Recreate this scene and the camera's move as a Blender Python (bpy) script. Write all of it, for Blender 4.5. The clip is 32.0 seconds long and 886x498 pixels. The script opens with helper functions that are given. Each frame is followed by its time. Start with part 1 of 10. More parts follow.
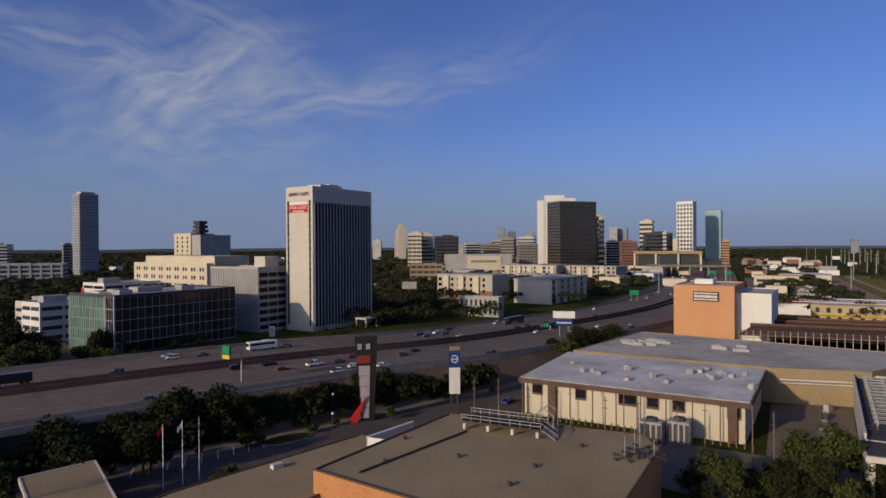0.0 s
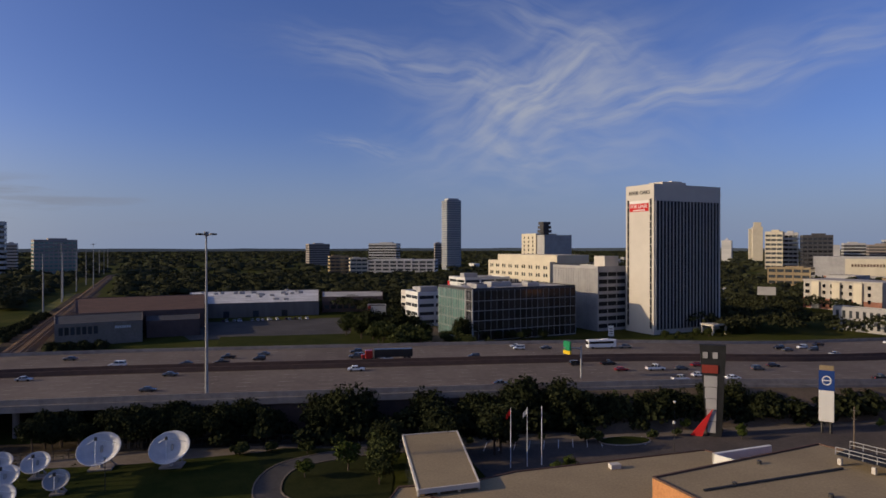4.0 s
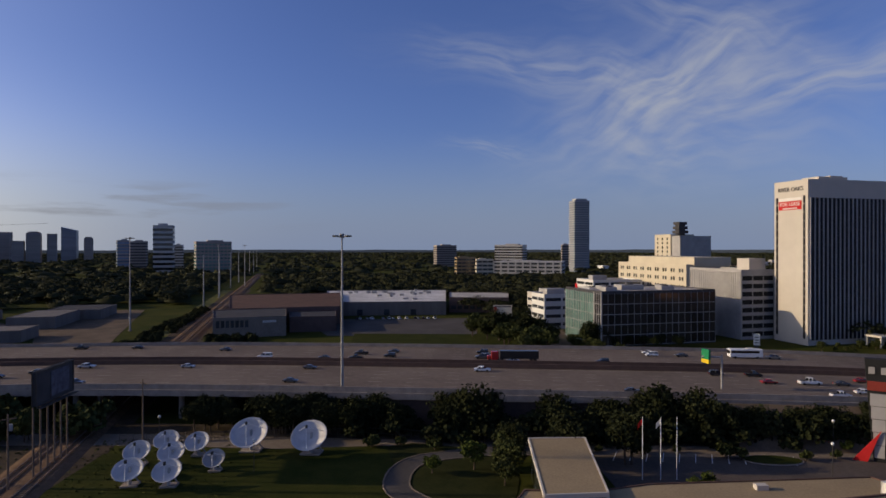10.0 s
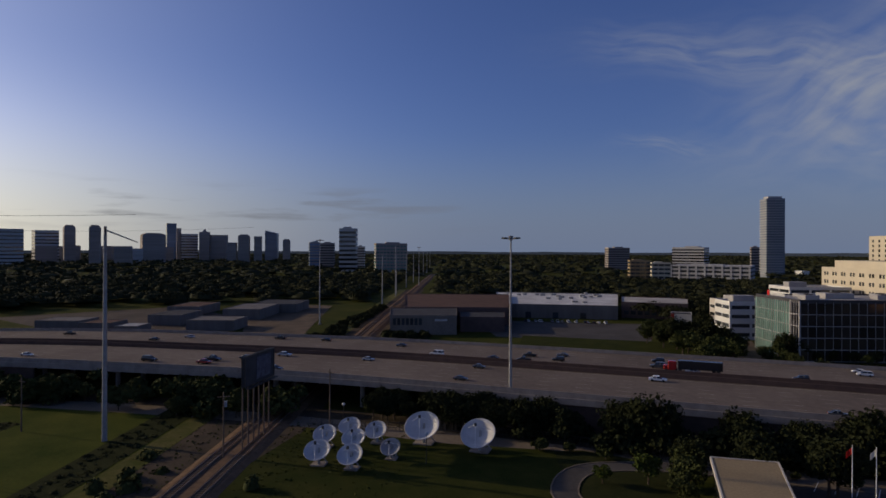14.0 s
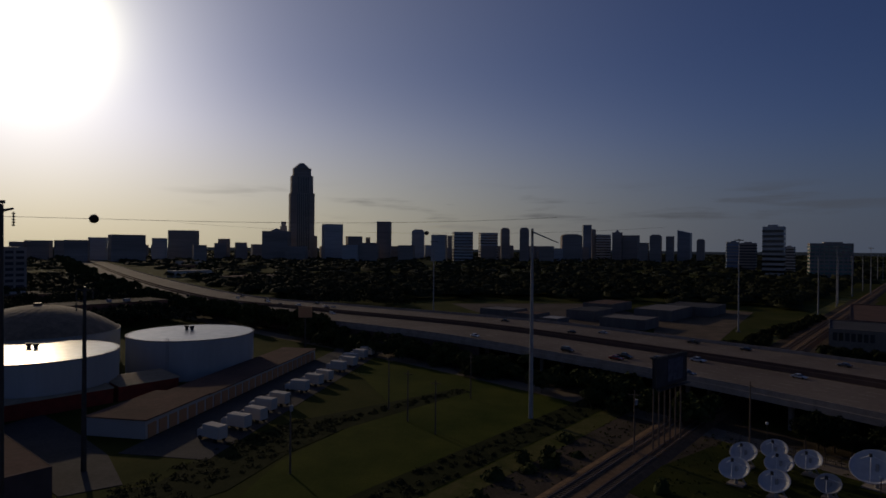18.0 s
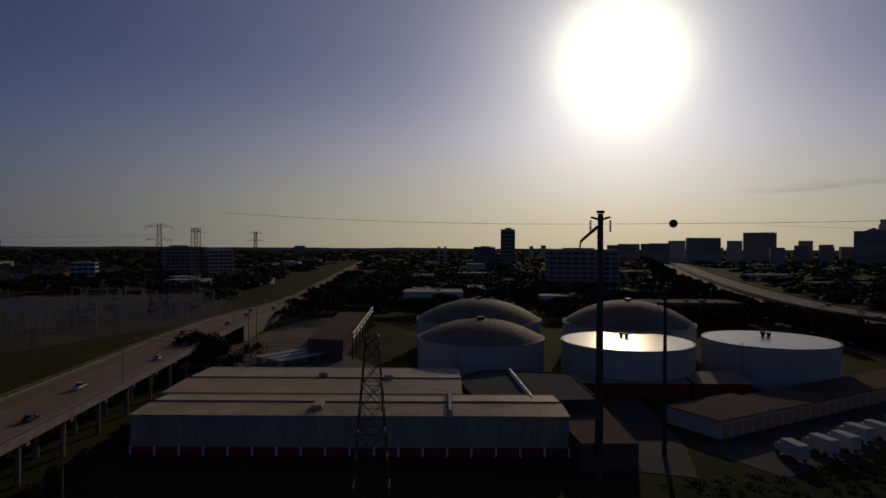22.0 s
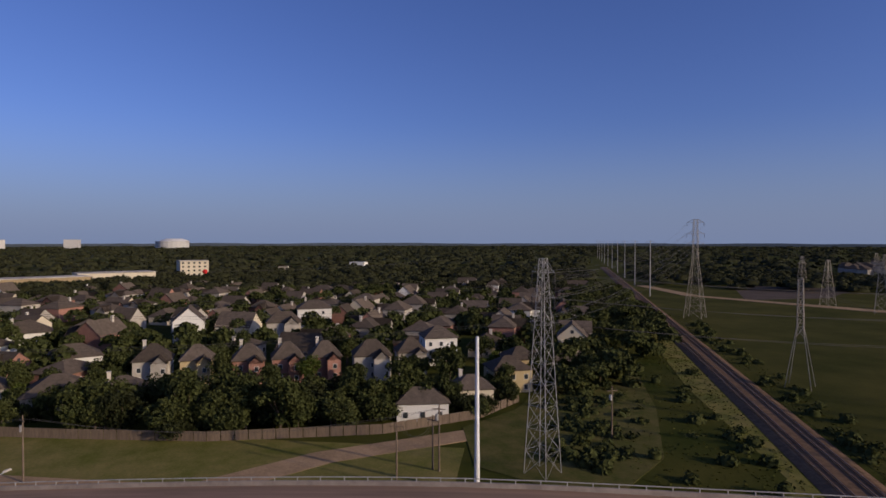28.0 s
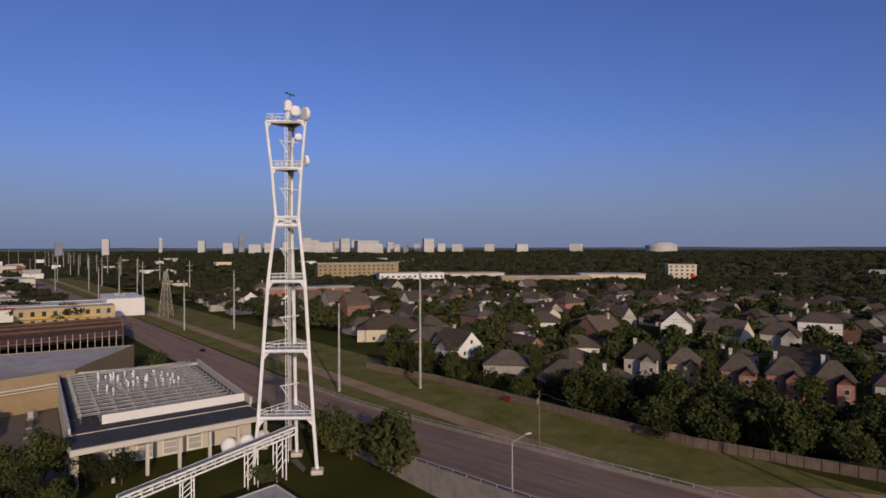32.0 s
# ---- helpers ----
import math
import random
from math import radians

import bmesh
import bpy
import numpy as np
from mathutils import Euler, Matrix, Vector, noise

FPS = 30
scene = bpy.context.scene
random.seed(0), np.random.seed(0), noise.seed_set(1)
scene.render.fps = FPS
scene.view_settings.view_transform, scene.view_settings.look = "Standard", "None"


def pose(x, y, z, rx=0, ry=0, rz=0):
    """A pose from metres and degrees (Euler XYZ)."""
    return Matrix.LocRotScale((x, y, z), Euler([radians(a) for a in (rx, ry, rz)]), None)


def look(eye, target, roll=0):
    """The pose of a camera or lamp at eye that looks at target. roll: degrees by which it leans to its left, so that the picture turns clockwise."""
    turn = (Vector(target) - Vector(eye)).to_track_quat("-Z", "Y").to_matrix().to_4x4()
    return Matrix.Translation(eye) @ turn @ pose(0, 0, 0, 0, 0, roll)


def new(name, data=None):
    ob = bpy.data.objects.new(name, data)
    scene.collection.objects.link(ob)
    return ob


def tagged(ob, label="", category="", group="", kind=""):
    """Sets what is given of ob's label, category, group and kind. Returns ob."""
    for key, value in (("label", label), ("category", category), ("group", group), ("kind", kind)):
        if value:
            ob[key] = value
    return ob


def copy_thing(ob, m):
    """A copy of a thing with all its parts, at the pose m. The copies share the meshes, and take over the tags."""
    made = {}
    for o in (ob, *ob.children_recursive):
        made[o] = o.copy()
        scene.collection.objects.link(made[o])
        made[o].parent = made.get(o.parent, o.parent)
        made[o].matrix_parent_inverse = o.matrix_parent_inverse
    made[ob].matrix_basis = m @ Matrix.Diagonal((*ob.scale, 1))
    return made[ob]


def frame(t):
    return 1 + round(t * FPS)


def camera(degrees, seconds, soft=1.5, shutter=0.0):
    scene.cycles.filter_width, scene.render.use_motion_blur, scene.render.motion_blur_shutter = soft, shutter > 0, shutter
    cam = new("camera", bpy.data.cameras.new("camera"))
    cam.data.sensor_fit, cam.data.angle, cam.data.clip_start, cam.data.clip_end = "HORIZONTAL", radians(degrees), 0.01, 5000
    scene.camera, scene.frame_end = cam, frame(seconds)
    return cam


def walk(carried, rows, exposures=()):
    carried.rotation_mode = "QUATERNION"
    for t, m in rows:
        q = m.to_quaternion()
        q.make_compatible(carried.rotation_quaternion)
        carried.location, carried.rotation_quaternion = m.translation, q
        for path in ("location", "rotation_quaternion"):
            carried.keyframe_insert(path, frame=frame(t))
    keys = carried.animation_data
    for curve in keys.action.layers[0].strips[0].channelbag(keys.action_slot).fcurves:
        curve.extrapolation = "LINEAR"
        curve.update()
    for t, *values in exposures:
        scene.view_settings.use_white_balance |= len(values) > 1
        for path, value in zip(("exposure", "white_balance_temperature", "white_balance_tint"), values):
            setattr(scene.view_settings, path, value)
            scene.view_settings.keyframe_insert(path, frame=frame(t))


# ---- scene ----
# The eye hovers at one point; rows hold seconds, heading to the left of +y, tilt and roll in degrees.
EYE = Vector((0.0, 0.0, 37.5))
ROWS = [
    (0, -0.00, -0.36, -0.33), (0.5, 8.54, -0.35, -0.32), (1, 12.87, -0.34, -0.26), (1.5, 15.66, -0.32, -0.22),
    (2, 22.60, -0.30, -0.21), (2.5, 27.34, -0.29, -0.16), (3, 28.90, -0.28, -0.12), (3.5, 30.13, -0.28, -0.08),
    (5.5, 34.30, -0.25, 0.01), (6, 35.29, -0.23, 0.05), (6.5, 36.32, -0.21, 0.03), (7, 37.27, -0.20, 0.04),
    (7.5, 38.24, -0.20, 0.06), (8, 39.33, -0.17, 0.06), (8.5, 40.36, -0.15, 0.05), (9, 41.40, -0.13, 0.04),
    (9.5, 42.28, -0.15, 0.02), (10, 43.18, -0.14, -0.01), (10.5, 44.03, -0.09, 0.02), (11, 44.82, -0.09, 0.03),
    (11.5, 45.54, -0.08, 0.02), (12, 46.07, -0.06, 0.09), (12.5, 47.66, -0.03, 0.11), (13, 52.31, -0.02, 0.11),
    (13.5, 56.02, 0.02, 0.18), (15.5, 68.99, -0.01, 0.12), (16, 73.66, 0.03, 0.10), (16.5, 79.23, -0.02, 0.26),
    (17, 85.47, -0.05, 0.37), (17.5, 91.32, -0.09, 0.46), (18, 96.54, -0.19, 0.46), (18.5, 103.22, -0.30, 0.45),
    (19, 109.80, -0.39, 0.39), (19.5, 115.57, -0.37, 0.35), (20, 122.06, -0.39, 0.28), (20.5, 128.90, -0.35, 0.25),
    (21, 134.42, -0.30, 0.25), (21.5, 140.00, -0.30, 0.29), (22, 147.30, -0.30, 0.32), (22.5, 154.38, -0.34, 0.35),
    (23, 160.49, -0.35, 0.36), (23.5, 165.44, -0.40, 0.39), (24, 170.35, -0.43, 0.42), (24.5, 176.52, -0.46, 0.47),
    (25, 183.33, -0.53, 0.43), (25.5, 192.91, -0.63, 0.40), (26, 205.91, -0.71, 0.33), (26.5, 219.93, -0.77, 0.25),
    (28.5, 255.80, -0.72, -0.00), (29, 261.20, -0.68, 0.01), (29.5, 267.30, -0.62, -0.06), (30, 272.50, -0.56, -0.10),
    (30.5, 277.78, -0.49, -0.16), (31, 283.08, -0.44, -0.14), (31.5, 288.14, -0.40, -0.12), (32, 293.40, -0.36, -0.11),
]

def facing(az, tilt):
    a, e = radians(az), radians(tilt)
    return Vector((-math.sin(a) * math.cos(e), math.cos(a) * math.cos(e), math.sin(e)))


cam = camera(72.34, 32.0, soft=1.6)
walk(cam, [(t, look(EYE, EYE + facing(az, tilt) * 10, roll)) for t, az, tilt, roll in ROWS],
     exposures=[(0, -0.28, 6450, 10), (1, -0.28, 6500, 10), (3, -0.12, 6700, 10), (6, -0.1, 6800, 10), (10, -0.12, 6850, 10), (13, -0.4, 6800, 10), (16, -1.15, 6500, 9), (18, -2.05, 6750, 10), (19, -2.46, 6950, 10), (21, -2.5, 6980, 10), (22, -2.22, 6980, 10), (23, -1.6, 6880, 10), (24, -1.08, 6750, 10), (24.5, -1, 6687, 10), (25, -0.68, 6760, 10), (26, -0.22, 6950, 10), (28.5, -0.25, 6350, 16), (30, -0.3, 6350, 16), (32, -0.42, 6400, 16)])

# ---- world, sun ----
SUN_AZ, SUN_EL = 131.0, 16.5
SUN_DIR = facing(SUN_AZ, SUN_EL)


def build_world():
    w = bpy.data.worlds.new("sky")
    scene.world = w
    w.use_nodes = True
    nt = w.node_tree
    nt.nodes.clear()
    N, L = nt.nodes.new, nt.links.new
    out, bg = N("ShaderNodeOutputWorld"), N("ShaderNodeBackground")
    sky = N("ShaderNodeTexSky")
    sky.sky_type = "NISHITA"
    sky.sun_disc = False
    sky.sun_elevation = radians(SUN_EL)
    sky.sun_rotation = radians(-SUN_AZ)
    sky.altitude = 50
    sky.air_density, sky.dust_density, sky.ozone_density = 1.0, 1.2, 3.0
    co = N("ShaderNodeTexCoord")
    nrm = N("ShaderNodeVectorMath")
    nrm.operation = "NORMALIZE"
    L(co.outputs["Generated"], nrm.inputs[0])

    def math_node(op, a, b=None, clamp=False):
        m = N("ShaderNodeMath")
        m.operation, m.use_clamp = op, clamp
        for i, v in enumerate((a, b)):
            if v is None:
                continue
            if isinstance(v, (int, float)):
                m.inputs[i].default_value = v
            else:
                L(v, m.inputs[i])
        return m.outputs[0]

    def ramp(v, lo, hi):
        m = N("ShaderNodeMapRange")
        m.interpolation_type = "SMOOTHSTEP"
        L(v, m.inputs[0])
        m.inputs[1].default_value, m.inputs[2].default_value = lo, hi
        return m.outputs[0]

    # glare of the low sun in the hazy air
    dot = N("ShaderNodeVectorMath")
    dot.operation = "DOT_PRODUCT"
    L(nrm.outputs[0], dot.inputs[0])
    dot.inputs[1].default_value = SUN_DIR
    c = math_node("MAXIMUM", dot.outputs["Value"], 0.0)
    g1 = math_node("MULTIPLY", math_node("POWER", c, 380.0), 100.0)
    g2 = math_node("MULTIPLY", math_node("POWER", c, 70.0), 17.0)
    g3 = math_node("MULTIPLY", math_node("POWER", c, 5.0), 4.3)
    glow = math_node("ADD", math_node("ADD", g1, g2), g3)
    gc = N("ShaderNodeVectorMath")
    gc.operation = "SCALE"
    gc.inputs[0].default_value = (0.94, 0.905, 0.61)
    L(glow, gc.inputs["Scale"])
    # dusty yellow air along the horizon below the sun
    hd = N("ShaderNodeVectorMath")
    hd.operation = "DOT_PRODUCT"
    L(nrm.outputs[0], hd.inputs[0])
    hd.inputs[1].default_value = facing(SUN_AZ, 0)
    sepz = N("ShaderNodeSeparateXYZ")
    L(nrm.outputs[0], sepz.inputs[0])
    dusk = math_node("MULTIPLY", math_node("POWER", math_node("MAXIMUM", hd.outputs["Value"], 0.0), 4.0), math_node("SUBTRACT", 1.0, ramp(sepz.outputs["Z"], -0.02, 0.30)))
    dc = N("ShaderNodeVectorMath")
    dc.operation = "SCALE"
    dc.inputs[0].default_value = (14.5, 12.7, 7.2)
    L(dusk, dc.inputs["Scale"])
    glare = N("ShaderNodeVectorMath")
    glare.operation = "ADD"
    L(gc.outputs[0], glare.inputs[0])
    L(dc.outputs[0], glare.inputs[1])
    # thin wisps of high cloud in the north, each a soft streak between two points of the sky
    sep = N("ShaderNodeSeparateXYZ")
    L(nrm.outputs[0], sep.inputs[0])
    drift = N("ShaderNodeTexNoise")
    drift.inputs["Scale"].default_value, drift.inputs["Detail"].default_value = 5.0, 2.5
    L(nrm.outputs[0], drift.inputs["Vector"])
    shift = N("ShaderNodeVectorMath")
    shift.operation = "MULTIPLY_ADD"
    L(drift.outputs["Color"], shift.inputs[0])
    shift.inputs[1].default_value = (0.13, 0.13, 0.13)
    shift.inputs[2].default_value = (-0.065, -0.065, -0.065)
    blown = N("ShaderNodeVectorMath")
    blown.operation = "ADD"
    L(nrm.outputs[0], blown.inputs[0])
    L(shift.outputs[0], blown.inputs[1])

    def along(v, axis):
        m = N("ShaderNodeVectorMath")
        m.operation = "DOT_PRODUCT"
        L(v, m.inputs[0])
        m.inputs[1].default_value = axis
        return m.outputs["Value"]

    def wisp(az0, el0, az1, el1, width, power):
        p, q = facing(az0, el0), facing(az1, el1)
        mid, run = (p + q).normalized(), (q - p).normalized()
        cross = mid.cross(run).normalized()
        u = math_node("DIVIDE", along(blown.outputs[0], run), (q - p).length * 0.52)
        v = math_node("DIVIDE", along(blown.outputs[0], cross), radians(width))
        e = math_node("ADD", math_node("MULTIPLY", u, u), math_node("MULTIPLY", v, v))
        soft = math_node("POWER", 2.718, math_node("MULTIPLY", e, -1.0))
        flat = N("ShaderNodeCombineXYZ")
        L(math_node("MULTIPLY", u, 1.3), flat.inputs[0])
        L(math_node("MULTIPLY", v, 1.7), flat.inputs[1])
        flat.inputs[2].default_value = az0
        grain = N("ShaderNodeTexNoise")
        grain.inputs["Scale"].default_value, grain.inputs["Detail"].default_value = 1.5, 4.5
        grain.inputs["Roughness"].default_value, grain.inputs["Distortion"].default_value = 0.5, 0.15
        L(flat.outputs[0], grain.inputs["Vector"])
        body = math_node("MULTIPLY", soft, ramp(grain.outputs["Fac"], 0.22, 0.78))
        return math_node("MULTIPLY", math_node("MULTIPLY", body, ramp(along(nrm.outputs[0], mid), 0.5, 0.8)), power)

    cloud = None
    for row in ((32, 9.8, 15, 17.2, 3.2, 0.70), (41, 17.2, 24, 13.4, 2.2, 0.42), (22, 11.0, 1, 15.0, 2.0, 0.48), (31, 9.8, 14, 8.2, 3.0, 0.40),
                (30, 21.4, 14, 16.0, 2.0, 0.26), (42, 8.8, 35, 8.7, 0.6, 0.30), (8, 13.6, -10, 18.2, 2.2, 0.30), (26, 14.5, 6, 11.0, 5.5, 0.24), (46, 18.5, 33, 17.2, 1.8, 0.20)):
        w1 = wisp(*row)
        cloud = w1 if cloud is None else math_node("ADD", cloud, w1)
    cloud = math_node("MINIMUM", cloud, 0.8)
    # small grey banks low in the west
    n2 = N("ShaderNodeTexNoise")
    n2.inputs["Scale"].default_value, n2.inputs["Detail"].default_value = 6.0, 5.0
    m2 = N("ShaderNodeMapping")
    m2.inputs["Scale"].default_value = (1.0, 1.0, 9.0)
    L(nrm.outputs[0], m2.inputs["Vector"])
    L(m2.outputs[0], n2.inputs["Vector"])
    bank = ramp(n2.outputs["Fac"], 0.52, 0.70)
    low = math_node("MULTIPLY", ramp(sep.outputs["Z"], 0.02, 0.05), math_node("SUBTRACT", 1.0, ramp(sep.outputs["Z"], 0.07, 0.11)))
    wdot = N("ShaderNodeVectorMath")
    wdot.operation = "DOT_PRODUCT"
    L(nrm.outputs[0], wdot.inputs[0])
    wdot.inputs[1].default_value = facing(88, 4)
    west = ramp(wdot.outputs["Value"], 0.80, 0.97)
    bank = math_node("MULTIPLY", math_node("MULTIPLY", bank, low), math_node("MULTIPLY", west, 0.55))

    def mix(f, a, b):
        m = N("ShaderNodeMix")
        m.data_type = "RGBA"
        L(f, m.inputs[0])
        for s, v in ((6, a), (7, b)):
            if isinstance(v, tuple):
                m.inputs[s].default_value = v
            else:
                L(v, m.inputs[s])
        return m.outputs[2]

    add = N("ShaderNodeVectorMath")
    add.operation = "ADD"
    tint = N("ShaderNodeVectorMath")
    tint.operation = "MULTIPLY"
    tint.inputs[1].default_value = (0.745, 0.83, 1.38)
    L(sky.outputs[0], tint.inputs[0])
    # pale haze that thickens towards the horizon
    haze = math_node("MULTIPLY", math_node("SUBTRACT", 1.0, ramp(sep.outputs["Z"], -0.02, 0.20)), 0.85)
    hazy = mix(haze, tint.outputs[0], (2.45, 3.2, 5.0, 1))
    L(hazy, add.inputs[0])
    L(glare.outputs[0], add.inputs[1])
    col = mix(cloud, add.outputs[0], (4.6, 4.9, 5.6, 1))
    col = mix(bank, col, (2.2, 2.3, 2.7, 1))
    L(col, bg.inputs["Color"])
    bg.inputs["Strength"].default_value = 0.095
    L(bg.outputs[0], out.inputs["Surface"])


build_world()
sun_data = bpy.data.lights.new("sun", "SUN")
sun_data.energy, sun_data.angle, sun_data.color = 3.5, radians(0.6), (1.0, 0.80, 0.55)
sun = new("sun", sun_data)
sun.matrix_world = look(SUN_DIR * 500, (0, 0, 0))

# ---- materials ----
def mat(name, col, col2=None, rough=0.8, scale=0.5, detail=6.0, bump=0.0, metal=0.0, per=0.0, spec=0.045, fine=0.0, stretch=(1, 1, 1)):
    """A surface that varies between two colours at a large and a fine scale; per: how much each object differs."""
    m = bpy.data.materials.new(name)
    m.use_nodes = True
    nt = m.node_tree
    N, L = nt.nodes.new, nt.links.new
    b = nt.nodes["Principled BSDF"]
    b.inputs["Roughness"].default_value, b.inputs["Metallic"].default_value = rough, metal
    b.inputs["Specular IOR Level"].default_value = spec
    col2 = col2 or tuple(c * 0.78 for c in col)
    geo, mp = N("ShaderNodeNewGeometry"), N("ShaderNodeMapping")
    mp.inputs["Scale"].default_value = stretch
    L(geo.outputs["Position"], mp.inputs["Vector"])
    n1 = N("ShaderNodeTexNoise")
    n1.inputs["Scale"].default_value, n1.inputs["Detail"].default_value, n1.inputs["Roughness"].default_value = scale, detail, 0.65
    L(mp.outputs[0], n1.inputs["Vector"])
    rp = N("ShaderNodeMapRange")
    rp.inputs[1].default_value, rp.inputs[2].default_value = 0.33, 0.67
    L(n1.outputs["Fac"], rp.inputs[0])
    mx = N("ShaderNodeMix")
    mx.data_type = "RGBA"
    mx.inputs[6].default_value, mx.inputs[7].default_value = (*col, 1), (*col2, 1)
    L(rp.outputs[0], mx.inputs[0])
    last = mx.outputs[2]
    if fine:
        n2 = N("ShaderNodeTexNoise")
        n2.inputs["Scale"].default_value, n2.inputs["Detail"].default_value = fine, 3.0
        L(mp.outputs[0], n2.inputs["Vector"])
        v = N("ShaderNodeMapRange")
        v.inputs[3].default_value, v.inputs[4].default_value = 0.72, 1.28
        L(n2.outputs["Fac"], v.inputs[0])
        sc = N("ShaderNodeVectorMath")
        sc.operation = "SCALE"
        L(last, sc.inputs[0])
        L(v.outputs[0], sc.inputs["Scale"])
        last = sc.outputs[0]
    if per:
        oi = N("ShaderNodeObjectInfo")
        v = N("ShaderNodeMapRange")
        v.inputs[3].default_value, v.inputs[4].default_value = 1 - per, 1 + per
        L(oi.outputs["Random"], v.inputs[0])
        sc = N("ShaderNodeVectorMath")
        sc.operation = "SCALE"
        L(last, sc.inputs[0])
        L(v.outputs[0], sc.inputs["Scale"])
        last = sc.outputs[0]
    L(last, b.inputs["Base Color"])
    if bump:
        bp = N("ShaderNodeBump")
        bp.inputs["Strength"].default_value, bp.inputs["Distance"].default_value = bump, 0.05
        L(n1.outputs["Fac"], bp.inputs["Height"])
        L(bp.outputs[0], b.inputs["Normal"])
    return m


def leaf_mat(name, a, b2):
    m = bpy.data.materials.new(name)
    m.use_nodes = True
    nt = m.node_tree
    N, L = nt.nodes.new, nt.links.new
    b = nt.nodes["Principled BSDF"]
    b.inputs["Roughness"].default_value, b.inputs["Specular IOR Level"].default_value = 0.8, 0.03
    geo, oi = N("ShaderNodeNewGeometry"), N("ShaderNodeObjectInfo")
    mx = N("ShaderNodeMix")
    mx.data_type = "RGBA"
    mx.inputs[6].default_value, mx.inputs[7].default_value = (*a, 1), (*b2, 1)
    ad = N("ShaderNodeMath")
    ad.operation = "MULTIPLY_ADD"
    L(geo.outputs["Random Per Island"], ad.inputs[0])
    ad.inputs[1].default_value = 0.6
    m2 = N("ShaderNodeMath")
    m2.operation = "MULTIPLY"
    L(oi.outputs["Random"], m2.inputs[0])
    m2.inputs[1].default_value = 0.4
    L(m2.outputs[0], ad.inputs[2])
    L(ad.outputs[0], mx.inputs[0])
    L(mx.outputs[2], b.inputs["Base Color"])
    return m


def glass_mat(name, col, rough=0.08, metal=0.0, spec=0.8):
    return mat(name, col, tuple(c * 1.3 for c in col), rough=rough, scale=0.3, spec=spec, per=0.35, metal=metal)


